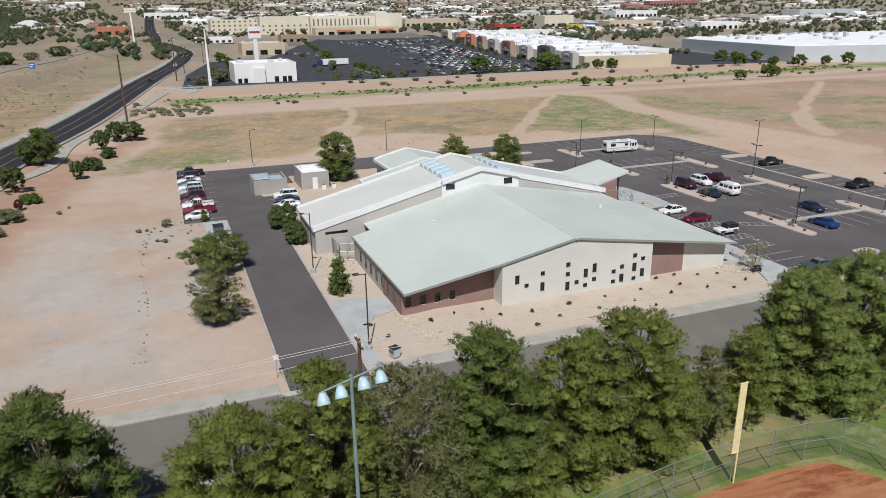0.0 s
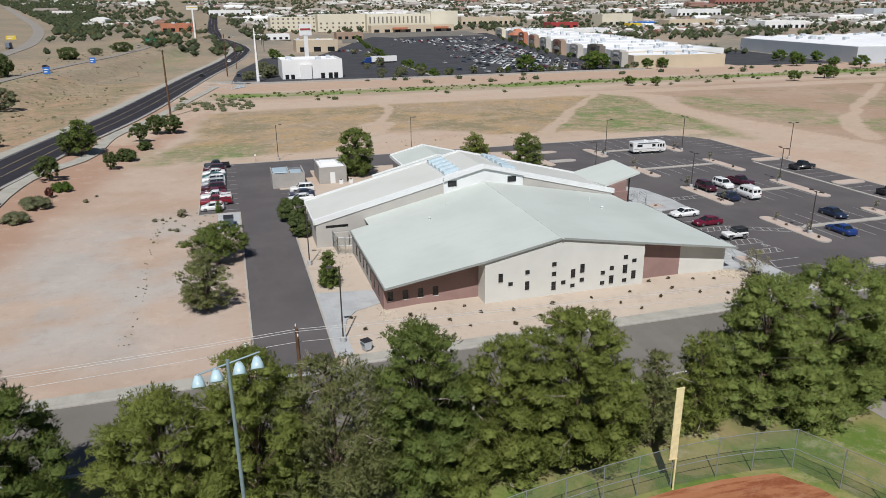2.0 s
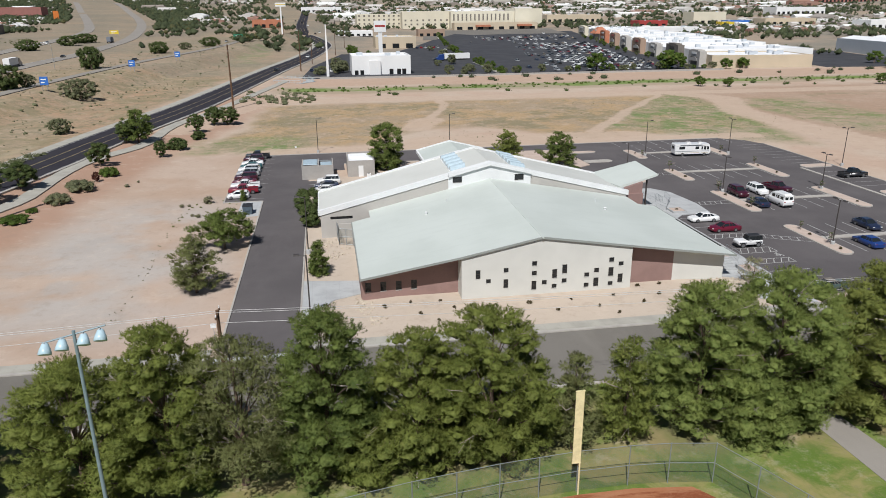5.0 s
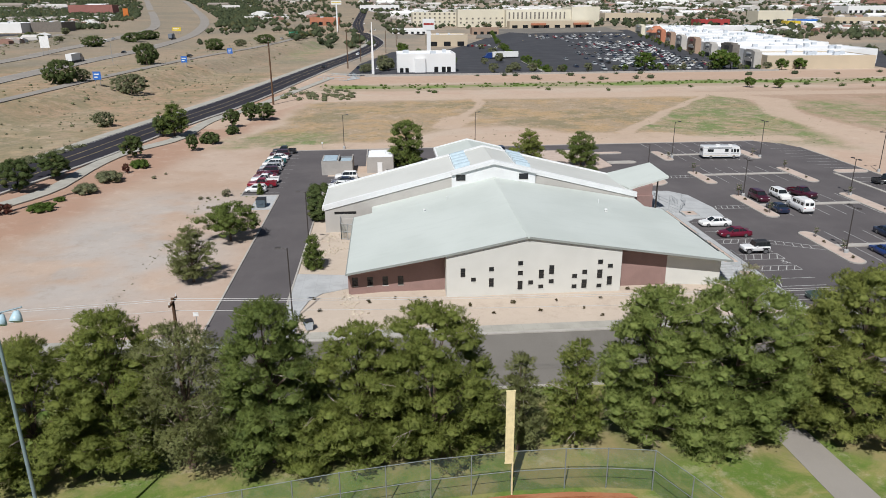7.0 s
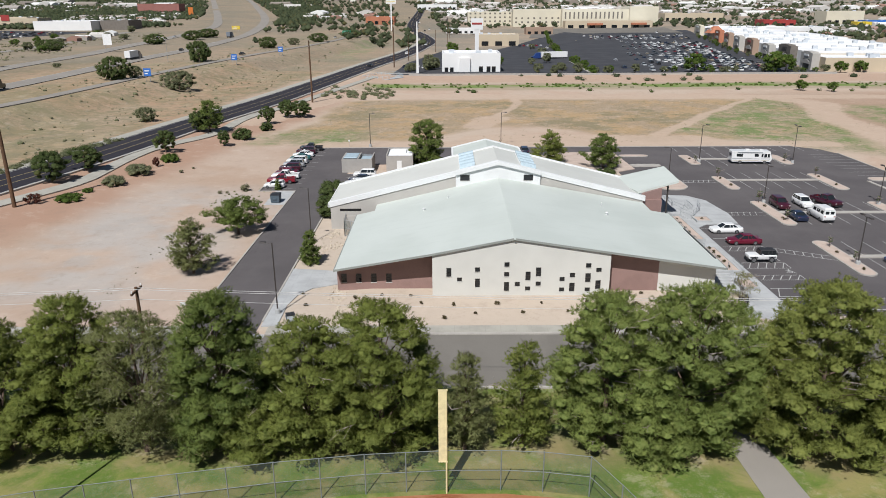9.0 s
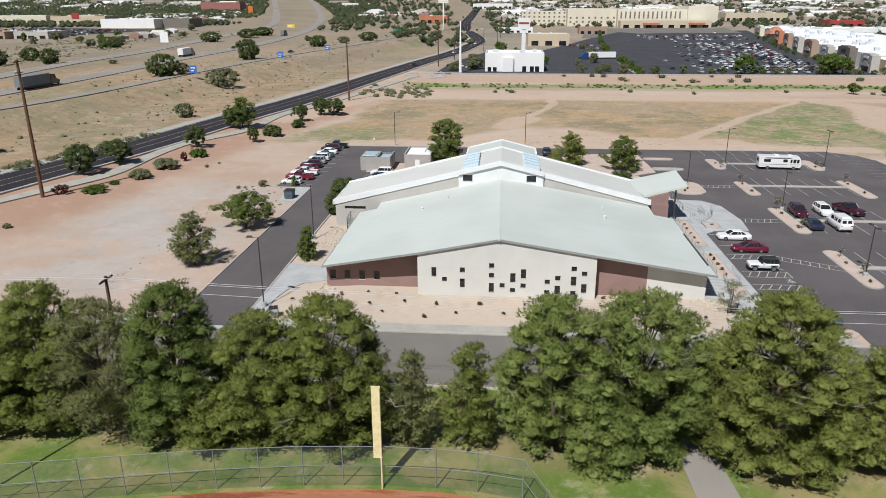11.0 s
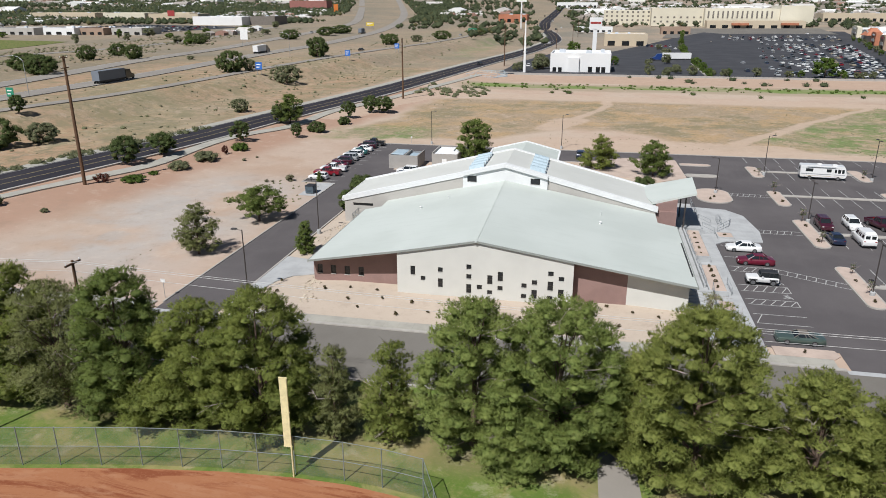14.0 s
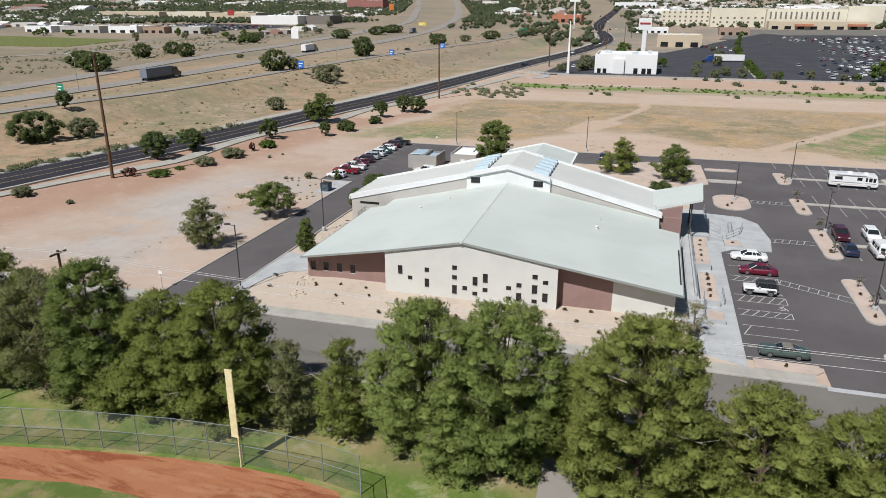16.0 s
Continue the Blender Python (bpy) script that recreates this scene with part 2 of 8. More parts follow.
    col = n.mix(n.math("MULTIPLY", west, 0.95), col, n.mix(n.ramp(n.noise(0.03, 4), 0.42, 0.6), (0.31, 0.238, 0.162), (0.335, 0.232, 0.150)))
    col = n.mix(both(west, n.ramp(fine, 0.46, 0.66, 0.0, 0.5)), col, olive)
    col = n.mix(both(west, n.ramp(n.noise(0.018, 4), 0.5, 0.62, 0.0, 0.5)), col, (0.19, 0.175, 0.095))
    col = n.mix(both(west, n.ramp(n.noise(0.025, 4, stretch=(1.4, 0.6, 1)), 0.48, 0.62, 0.0, 0.65)), col, (0.36, 0.228, 0.145))
    col = n.mix(both(west, n.ramp(n.noise(0.35, 5, 0.7), 0.52, 0.66, 0.0, 0.5)), col, (0.14, 0.14, 0.075))
    col = n.mix(both(west, n.ramp(n.noise(0.09, 5, 0.65, stretch=(1.5, 0.5, 1)), 0.55, 0.68, 0.0, 0.7)), col, (0.32, 0.27, 0.18))
    col = n.mix(both(west, n.ramp(n.noise(0.14, 6, 0.7), 0.5, 0.62, 0.0, 0.6)), col, (0.20, 0.185, 0.11))
    col = n.mix(both(west, n.ramp(n.noise(0.055, 6, 0.7), 0.54, 0.66, 0.0, 0.6)), col, (0.35, 0.25, 0.175))
    col = n.mix(both(west, n.ramp(n.noise(0.04, 9, 0.78), 0.49, 0.58, 0.0, 0.6)), col, (0.205, 0.18, 0.105))
    col = n.mix(both(west, n.ramp(n.noise(0.3, 7, 0.8, stretch=(1.2, 0.8, 1)), 0.53, 0.6, 0.0, 0.6)), col, (0.165, 0.152, 0.10))
    col = n.mix(both(west, n.ramp(n.noise(0.2, 7, 0.8), 0.55, 0.62, 0.0, 0.6)), col, (0.40, 0.30, 0.19))
    beyond = n.ramp(n.math("ADD", xw, n.math("MULTIPLY", y, -0.14)), -190, -150, 1.0, 0.0)
    col = n.mix(both(beyond, n.ramp(n.noise(0.025, 7, 0.75), 0.35, 0.55, 0.2, 0.75)), col, (0.185, 0.16, 0.115))
    lush = both(band(n.math("ADD", xw, n.math("MULTIPLY", yw, -0.05)), -54, -39, 4), band(yw, 395, 560, 12))
    col = n.mix(both(lush, n.ramp(n.noise(0.08, 6, 0.7), 0.42, 0.58, 0.0, 0.9)), col, (0.14, 0.19, 0.065))
    # drainage channel
    chan = both(band(yw, 258, 282, 3), n.ramp(x, -6, 4))
    col = n.mix(n.math("MULTIPLY", chan, 0.6), col, straw)
    col = n.mix(both(both(band(yw, 266, 277, 2), n.ramp(x, 0, 8)), n.ramp(n.noise(0.05, 3), 0.35, 0.55, 0.2, 1.0)), col, (0.15, 0.21, 0.06))
    bank = both(band(y, 284, 314, 2), n.ramp(x, -8, 2))
    col = n.mix(n.math("MULTIPLY", bank, 0.8), col, (0.41, 0.29, 0.215))
    # paths
    paths = None
    for a, b, w in (((55, 242), (56, 223), 2.0), ((56, 223), (46, 189), 1.6), ((46, 189), (40, 176), 7), ((132, 229), (106, 195), 1.3), ((106, 195), (84, 162), 2.4),
                    ((140, 232), (150, 216), 8), ((150, 216), (138, 190), 8), ((138, 190), (137, 160), 9), ((137, 160), (140, 112), 10), ((-4, 240), (160, 234), 8), ((160, 234), (420, 230), 9),
                    ((-20, 180), (-4, 240), 9), ((253, 221), (174, 158), 2.2), ((174, 158), (150, 128), 4), ((6, 151), (118, 150), 5), ((40, 158), (90, 156), 9)):
        m = track(a, b, w, 1.0 + w * 0.12)
        paths = m if paths is None else n.math("MAXIMUM", paths, m)
    col = n.mix(n.math("MULTIPLY", paths, 0.85), col, (0.45, 0.345, 0.265))
    # town and slopes far behind
    far = n.ramp(y, 318, 330)
    town = n.mix(n.ramp(n.noise(0.012, 5), 0.4, 0.62), (0.30, 0.24, 0.18), (0.20, 0.185, 0.15))
    col = n.mix(n.math("MULTIPLY", far, n.ramp(x, -20, 30, 0.45, 0.95)), col, town)
    # park lawn
    lawn = n.ramp(y, 43.2, 43.7, 1.0, 0.0)
    turf = n.mix(n.ramp(n.noise(0.2, 7, 0.65, distort=0.6), 0.42, 0.6), (0.095, 0.148, 0.028), (0.245, 0.22, 0.085))
    turf = n.mix(n.ramp(n.noise(0.45, 6, 0.7), 0.5, 0.64, 0.0, 0.7), turf, (0.145, 0.19, 0.042))
    turf = n.mix(n.ramp(n.noise(2.6, 5, 0.7), 0.5, 0.68, 0.0, 0.5), turf, (0.19, 0.19, 0.07))
    litter = both(band(yw, 33.5, 42, 1.6), n.ramp(n.noise(0.22, 4), 0.38, 0.55))
    turf = n.mix(n.math("MULTIPLY", litter, 0.5), turf, (0.235, 0.17, 0.10))
    col = n.mix(lawn, col, turf)
    # grain at two scales, pebbles and scuffs
    scuff = n.noise(0.28, 8, 0.78)
    col = n.mix(n.ramp(scuff, 0.53, 0.64, 0.0, 0.22), col, (0.24, 0.185, 0.14))
    col = n.mix(n.ramp(scuff, 0.36, 0.47, 0.22, 0.0), col, (0.55, 0.46, 0.38))
    col = n.mix(n.ramp(fine, 0.5, 0.8, 0.0, 0.22), col, shade(straw, 0.8))
    col = n.mix(n.ramp(grit, 0.58, 0.75, 0.0, 0.28), col, (0.26, 0.2, 0.15))
    n.bump(n.math("ADD", fine, n.math("MULTIPLY", grit, 0.4)), 0.35, 0.12)
    return n.done(col)


def clay_material():
    n = Nodes("infield_clay", 0.95, 0.0, 0.15)
    wet = n.ramp(n.noise(0.3, 6, 0.65, stretch=(0.3, 1.3, 1), distort=0.8), 0.46, 0.56)
    col = n.mix(wet, (0.315, 0.134, 0.066), (0.205, 0.065, 0.030))
    col = n.mix(n.ramp(n.noise(0.6, 6, 0.65, stretch=(0.4, 1.3, 1)), 0.5, 0.62, 0.0, 0.65), col, (0.36, 0.178, 0.098))
    col = n.mix(n.ramp(n.noise(1.4, 5, 0.7), 0.56, 0.68, 0.0, 0.5), col, (0.27, 0.10, 0.05))
    col = n.mix(n.ramp(n.noise(5.0, 3), 0.5, 0.75, 0.0, 0.4), col, (0.345, 0.165, 0.092))
    n.bump(n.noise(9.0, 3), 0.2, 0.03)
    return n.done(col)


def roof_material(name, c, tint):
    n = Nodes(name, 0.62, 0.0, 0.35)
    x, y, z = n.xyz()
    seam = n.math("PINGPONG", y, 1.0)
    col = n.mix(n.ramp(n.noise(0.12, 5), 0.35, 0.68), c, tint)
    col = n.mix(n.ramp(n.noise(0.9, 4, stretch=(0.25, 1.0, 1.0)), 0.5, 0.8, 0.0, 0.35), col, shade(tint, 0.9))
    col = n.mix(n.ramp(seam, 0.015, 0.05, 0.18, 0.0), col, shade(c, 0.78))
    n.bump(n.ramp(seam, 0.02, 0.06, 1.0, 0.0), 0.2, 0.02)
    return n.done(col)


M = {}
M["ground"] = ground_material()
M["clay"] = clay_material()
M["lot"] = asphalt("parking_asphalt", (0.085, 0.077, 0.078), (0.109, 0.099, 0.099))
M["road"] = asphalt("fresh_road_asphalt", (0.022, 0.020, 0.026), (0.030, 0.028, 0.034))
M["street"] = asphalt("worn_street_asphalt", (0.14, 0.129, 0.112), (0.168, 0.156, 0.138))
M["highway"] = asphalt("grey_highway_asphalt", (0.225, 0.205, 0.182), (0.26, 0.238, 0.21))
M["mall_lot"] = asphalt("mall_asphalt", (0.042, 0.043, 0.048), (0.06, 0.06, 0.065))
M["concrete"] = concrete("pavement_concrete", (0.40, 0.408, 0.408))
M["old_concrete"] = concrete("aged_tan_concrete", (0.365, 0.35, 0.305))
M["kerb"] = rough_paint("kerb_concrete", (0.40, 0.375, 0.34))
M["gravel"] = rough_paint("pink_gravel", (0.48, 0.385, 0.325), 0.85, 0.5, 0.95, 5.0, 0.5)
M["line"] = rough_paint("white_line_paint", (0.44, 0.44, 0.425), 0.8, 0.8, 0.8, 8.0, 0.0)
M["yellow"] = rough_paint("yellow_line_paint", (0.44, 0.36, 0.18), 0.8, 0.8, 0.8, 8.0, 0.0)
M["roof"] = roof_material("pale_green_roof", (0.50, 0.535, 0.50), (0.455, 0.49, 0.455))
M["hall_roof"] = roof_material("warm_grey_roof", (0.545, 0.55, 0.515), (0.505, 0.51, 0.475))
M["white_cap"] = rough_paint("white_parapet", (0.67, 0.68, 0.675), 0.93)
M["cream"] = rough_paint("cream_stucco", (0.565, 0.56, 0.52), 0.93, 0.35, 0.9, 18.0, 0.2, weather=0.3)
M["brown"] = rough_paint("mauve_brown_block", (0.275, 0.178, 0.158), 0.86, 0.5, 0.9, 9.0, 0.3)
M["grey_wall"] = rough_paint("grey_stucco", (0.42, 0.40, 0.37), 0.9, 0.4, 0.9, 16.0, 0.2)
M["block"] = rough_paint("grey_block", (0.36, 0.34, 0.315), 0.88, 0.6, 0.9, 7.0, 0.3)
M["trim"] = rough_paint("grey_green_fascia", (0.26, 0.275, 0.255), 0.9)
M["soffit"] = rough_paint("dark_soffit", (0.18, 0.16, 0.14))
M["dark_frame"] = plain("dark_bronze_frame", (0.035, 0.03, 0.028), 0.45)
M["pole"] = plain("dark_bronze_pole", (0.05, 0.042, 0.038), 0.5)
M["steel"] = plain("galvanised_steel", (0.42, 0.44, 0.45), 0.45, 0.6)
M["fence_steel"] = plain("dull_galvanised_fence_pipe", (0.24, 0.27, 0.26), 0.55, 0.3)
M["blue_steel"] = plain("painted_blue_grey_pole", (0.22, 0.29, 0.32), 0.5, 0.2)
M["lamp_shade"] = plain("pale_blue_lamp_shell", (0.42, 0.56, 0.62), 0.35)
M["cream_pole"] = plain("cream_yellow_paint", (0.72, 0.62, 0.36), 0.6)
M["wood_pole"] = rough_paint("creosoted_wood", (0.13, 0.075, 0.045), 0.7, 1.5, 0.9, 20.0, 0.4)
M["bark"] = rough_paint("pine_bark", (0.15, 0.105, 0.08), 0.65, 3.0, 0.95, 18.0, 0.6)
M["dead_wood"] = rough_paint("bare_grey_twigs", (0.34, 0.29, 0.25), 0.75, 3.0, 0.95, 18.0, 0.3)
M["pine"] = needles("pine_needles", (0.135, 0.172, 0.038), (0.250, 0.280, 0.070), (0.285, 0.230, 0.10))
M["pine_light"] = needles("bright_pine_needles", (0.152, 0.206, 0.054), (0.278, 0.326, 0.094), (0.30, 0.262, 0.12))
M["pine_olive"] = needles("olive_pine_needles", (0.172, 0.208, 0.052), (0.315, 0.338, 0.092), (0.33, 0.27, 0.125))
M["pine_deep"] = needles("deep_green_pine_needles", (0.100, 0.142, 0.036), (0.190, 0.236, 0.062), (0.23, 0.20, 0.09))
M["pine_dull"] = needles("dusty_pine_needles", (0.145, 0.160, 0.058), (0.245, 0.262, 0.105), (0.28, 0.23, 0.12), 0.36)
M["leaf"] = foliage("shrub_leaves", (0.055, 0.085, 0.027), (0.14, 0.175, 0.062))
M["sage_leaf"] = foliage("grey_green_leaves", (0.115, 0.13, 0.066), (0.25, 0.26, 0.15))
M["bright_leaf"] = foliage("bright_leaves", (0.06, 0.11, 0.02), (0.15, 0.21, 0.045))
M["pale_leaf"] = foliage("pale_yellow_leaves", (0.20, 0.20, 0.10), (0.36, 0.35, 0.20))
M["tuft_leaf"] = foliage("dry_brown_blades", (0.075, 0.062, 0.03), (0.17, 0.14, 0.075))
M["scrub_leaf"] = foliage("dusty_scrub_leaves", (0.17, 0.17, 0.10), (0.33, 0.32, 0.20), (0.36, 0.29, 0.18), 0.3)
M["red_leaf"] = foliage("reddish_leaves", (0.09, 0.03, 0.025), (0.17, 0.07, 0.05))
M["far_leaf"] = foliage("distant_leaves", (0.050, 0.068, 0.036), (0.125, 0.148, 0.075))
M["window"] = plain("dark_tinted_glass", (0.014, 0.016, 0.018), 0.06, 0.0, 0.5)
M["auto_glass"] = plain("car_glass", (0.016, 0.02, 0.022), 0.05, 0.0, 0.6)
M["skylight"] = plain("blue_skylight_glazing", (0.44, 0.54, 0.59), 0.18, 0.0, 0.6)
M["tyre"] = plain("black_rubber", (0.022, 0.022, 0.022), 0.85)
M["rim"] = plain("alloy_rim", (0.27, 0.27, 0.28), 0.35, 0.7)
M["black_trim"] = plain("black_plastic", (0.025, 0.025, 0.027), 0.55)
M["tail"] = plain("red_lens", (0.30, 0.02, 0.015), 0.2)
M["head"] = plain("clear_lens", (0.62, 0.62, 0.6), 0.12)
M["terracotta"] = rough_paint("terracotta", (0.42, 0.17, 0.10), 0.85, 0.2)
M["tan"] = rough_paint("tan_stucco", (0.50, 0.42, 0.31), 0.92, 0.1)
M["yellow_cream"] = rough_paint("yellow_cream_stucco", (0.60, 0.555, 0.44), 0.94, 0.1)
M["brown_stone"] = rough_paint("brown_store_front", (0.33, 0.235, 0.175), 0.9, 0.1)
M["white_wall"] = rough_paint("white_wall", (0.70, 0.70, 0.69), 0.94, 0.1)
M["grey_metal"] = rough_paint("grey_metal_cladding", (0.47, 0.50, 0.53), 0.93, 0.1, 0.6)
M["white_roof"] = rough_paint("white_roofing", (0.74, 0.75, 0.76), 0.9, 0.06)
M["brick_red"] = rough_paint("red_brick_far", (0.30, 0.135, 0.115), 0.88, 0.2)
M["red_sign"] = plain("red_sign", (0.33, 0.045, 0.042), 0.5)
M["yellow_sign"] = plain("yellow_sign", (0.62, 0.46, 0.04), 0.5)
M["orange"] = plain("orange_sign", (0.55, 0.16, 0.03), 0.5)
M["green_sign"] = plain("green_sign", (0.02, 0.22, 0.13), 0.5)
M["blue_sign"] = plain("blue_sign", (0.03, 0.14, 0.48), 0.5)
M["sign_white"] = plain("white_sign", (0.75, 0.75, 0.74), 0.5)
M["bin_blue"] = plain("dark_blue_bin", (0.075, 0.105, 0.13), 0.6)
M["rock"] = rough_paint("pale_rock", (0.50, 0.43, 0.34), 0.75, 2.0, 0.95, 8.0, 0.5)
M["wire"] = plain("pale_cable", (0.55, 0.54, 0.52), 0.5)
# blue-grey of trailer sides in shade, put into the colour of the whole box
M["trailer"] = rough_paint("blue_grey_trailer", (0.17, 0.19, 0.22), 0.9, 0.3)
PAINTS = {k: car_paint(k + "_car_paint", c) for k, c in dict(
    white=(0.72, 0.72, 0.71), red=(0.20, 0.007, 0.017), crimson=(0.115, 0.003, 0.017), maroon=(0.05, 0.006, 0.016), black=(0.014, 0.014, 0.016), navy=(0.014, 0.022, 0.05),
    blue=(0.012, 0.04, 0.17), silver=(0.38, 0.39, 0.40), teal=(0.02, 0.09, 0.085), green=(0.05, 0.075, 0.065), tan=(0.36, 0.30, 0.22)).items()}


def mesh_fence_material():
    """Woven wire, far finer than the eye can part: mostly open."""
    n = Nodes("chain_link", 0.6, 0.3, 0.3)
    n.done(n.mix(n.ramp(n.noise(0.5, 2), 0.4, 0.6), (0.12, 0.16, 0.14), (0.18, 0.22, 0.19)))
    n.bsdf.inputs["Alpha"].default_value = 0.24
    return n.mat


M["chain"] = mesh_fence_material()

# ---- mesh helpers ----
def thing(name, label, category, at=(0, 0, 0), turn=0.0, group="", kind=""):
    """An empty that carries a thing's parts."""
    ob = new(name)
    ob.empty_display_size = 0.3
    ob.matrix_world = pose(*at, 0, 0, turn)
    return tagged(ob, label, category, group, kind)


def mesh_of(bm, name, material, smooth=False):
    data = bpy.data.meshes.new(name)
    bmesh.ops.recalc_face_normals(bm, faces=bm.faces)
    bm.to_mesh(data)
    bm.free()
    for m in material if isinstance(material, (list, tuple)) else [material]:
        data.materials.append(m)
    if smooth:
        data.polygons.foreach_set("use_smooth", [True] * len(data.polygons))
    return data


def part(name, bm, material, parent, label="", smooth=False):
    ob = new(name, bm if isinstance(bm, bpy.types.Mesh) else mesh_of(bm, name, material, smooth))
    ob.parent = parent
    return tagged(ob, label)


def lone(name, bm, material, label, category, kind="", group="", smooth=False):
    return tagged(new(name, mesh_of(bm, name, material, smooth)), label, category, group, kind)


def box(bm, x0, x1, y0, y1, z0, z1):
    v = [bm.verts.new((x, y, z)) for z in (z0, z1) for x, y in ((x0, y0), (x1, y0), (x1, y1), (x0, y1))]
    for f in ((3, 2, 1, 0), (4, 5, 6, 7), (0, 1, 5, 4), (1, 2, 6, 5), (2, 3, 7, 6), (3, 0, 4, 7)):
        bm.faces.new([v[i] for i in f])
    return bm


def boxes(*rows):
    bm = bmesh.new()
    for r in rows:
        box(bm, *r)
    return bm


def prism(bm, outline, z0, z1):
    """An outline of (x, y) raised from z0 to z1; either may be a function of x and y."""
    lo = [bm.verts.new((x, y, z0(x, y) if callable(z0) else z0)) for x, y in outline]
    hi = [bm.verts.new((x, y, z1(x, y) if callable(z1) else z1)) for x, y in outline]
    bm.faces.new(lo[::-1])
    bm.faces.new(hi)
    n = len(outline)
    for i in range(n):
        bm.faces.new((lo[i], lo[(i + 1) % n], hi[(i + 1) % n], hi[i]))
    return bm


def rod(bm, a, b, r0, r1=None, sides=8):
    """A tapered round bar from a to b."""
    a, b = Vector(a), Vector(b)
    r1 = r0 if r1 is None else r1
    q = (b - a).to_track_quat("Z", "Y")
    rings = []
    for p, r in ((a, r0), (b, r1)):
        rings.append([bm.verts.new(p + q @ Vector((r * math.cos(2 * math.pi * i / sides), r * math.sin(2 * math.pi * i / sides), 0))) for i in range(sides)])
    for i in range(sides):
        j = (i + 1) % sides
        bm.faces.new((rings[0][i], rings[0][j], rings[1][j], rings[1][i]))
    bm.faces.new(rings[0][::-1])
    bm.faces.new(rings[1])
    return bm


def rods(*rows, sides=8):
    bm = bmesh.new()
    for r in rows:
        rod(bm, *r, sides=sides)
    return bm


def lathe(bm, profile, sides=12, at=(0, 0, 0)):
    """A turned form from (radius, height) pairs."""
    rings = [[bm.verts.new((at[0] + r * math.cos(2 * math.pi * i / sides), at[1] + r * math.sin(2 * math.pi * i / sides), at[2] + z)) for i in range(sides)] for r, z in profile]
    for a, b in zip(rings, rings[1:]):
        for i in range(sides):
            j = (i + 1) % sides
            bm.faces.new((a[i], a[j], b[j], b[i]))
    bm.faces.new(rings[0][::-1])
    bm.faces.new(rings[-1])
    return bm


def pillow(bm, outline, half, inset):
    """A side outline of (x, z) made into a body of that half width with softened flanks."""
    cx = sum(p[0] for p in outline) / len(outline)
    cz = sum(p[1] for p in outline) / len(outline)
    rings = []
    for y, k in ((-half, 1), (-half + inset, 0), (half - inset, 0), (half, 1)):
        ring = []
        for x, z in outline:
            if k:
                d = math.hypot(x - cx, z - cz)
                x, z = x - (x - cx) / d * inset * 0.8, z - (z - cz) / d * inset * 0.5
            ring.append(bm.verts.new((x, y, z)))
        rings.append(ring)
    n = len(outline)
    for a, b in zip(rings, rings[1:]):
        for i in range(n):
            bm.faces.new((a[i], a[(i + 1) % n], b[(i + 1) % n], b[i]))
    bm.faces.new(rings[0][::-1])
    bm.faces.new(rings[-1])
    return bm


def frustum(bm, lo, hi, z0, z1):
    """From a rectangle (x0, x1, y0, y1) at z0 to another at z1."""
    a = [bm.verts.new((x, y, z0)) for x, y in ((lo[0], lo[2]), (lo[1], lo[2]), (lo[1], lo[3]), (lo[0], lo[3]))]
    b = [bm.verts.new((x, y, z1)) for x, y in ((hi[0], hi[2]), (hi[1], hi[2]), (hi[1], hi[3]), (hi[0], hi[3]))]
    bm.faces.new(a[::-1])
    bm.faces.new(b)
    for i in range(4):
        bm.faces.new((a[i], a[(i + 1) % 4], b[(i + 1) % 4], b[i]))
    return bm


def rise(x, y):
    """Height of the land: flat at the site, a step up to the roads in the west, climbing far behind."""
    d = math.hypot(x, y) if y > 0 else 0.0
    h = 8.1e-4 * max(0.0, d - 450.0) ** 1.5
    u = x - 0.14 * (y - 110.0)
    h += float(np.interp(u, [-110, -88, -78, -34, -26, -17], [5.6, 5.4, 1.5, 1.4, 0.6, 0.0]))
    if 20 < x < 61 and 56 < y < 70:
        h += 0.24 * float(np.interp(y, [56, 61.5, 66, 70], [0, 1, 1, 0]) * np.interp(x, [20.5, 24, 56, 60], [0, 1, 1, 0]))
    if d > 800:
        h += (noise.noise((x / 420, y / 420, 0)) + 0.3) * (d - 800) * 0.012
    return h


def ribbon(bm, points, width, z=0.03, step=8.0, offset=0.0):
    """A strip along smoothed points."""
    pts = [Vector((*p, 0)) for p in points]
    fine = []
    for i in range(len(pts) - 1):
        p0, p1, p2, p3 = pts[max(i - 1, 0)], pts[i], pts[i + 1], pts[min(i + 2, len(pts) - 1)]
        k = max(2, int((p2 - p1).length / step))
        for j in range(k):
            t = j / k
            fine.append(0.5 * (2 * p1 + (p2 - p0) * t + (2 * p0 - 5 * p1 + 4 * p2 - p3) * t * t + (3 * p1 - p0 - 3 * p2 + p3) * t ** 3))
    fine.append(pts[-1])
    last = None
    for i, p in enumerate(fine):
        d = (fine[min(i + 1, len(fine) - 1)] - fine[max(i - 1, 0)]).normalized()
        s = Vector((d.y, -d.x, 0))
        q = p + s * offset
        cuts = max(1, int(width / 2.2))
        across = [(width * (k / cuts - 0.5), z) for k in range(cuts + 1)]
        pair = [bm.verts.new((q.x + s.x * w, q.y + s.y * w, rise(q.x + s.x * w, q.y + s.y * w) + zz)) for w, zz in [(-width / 2, -0.1), *across, (width / 2, -0.1)]]
        if last:
            for k in range(len(pair) - 1):
                bm.faces.new((last[k], last[k + 1], pair[k + 1], pair[k]))
        last = pair
    return bm


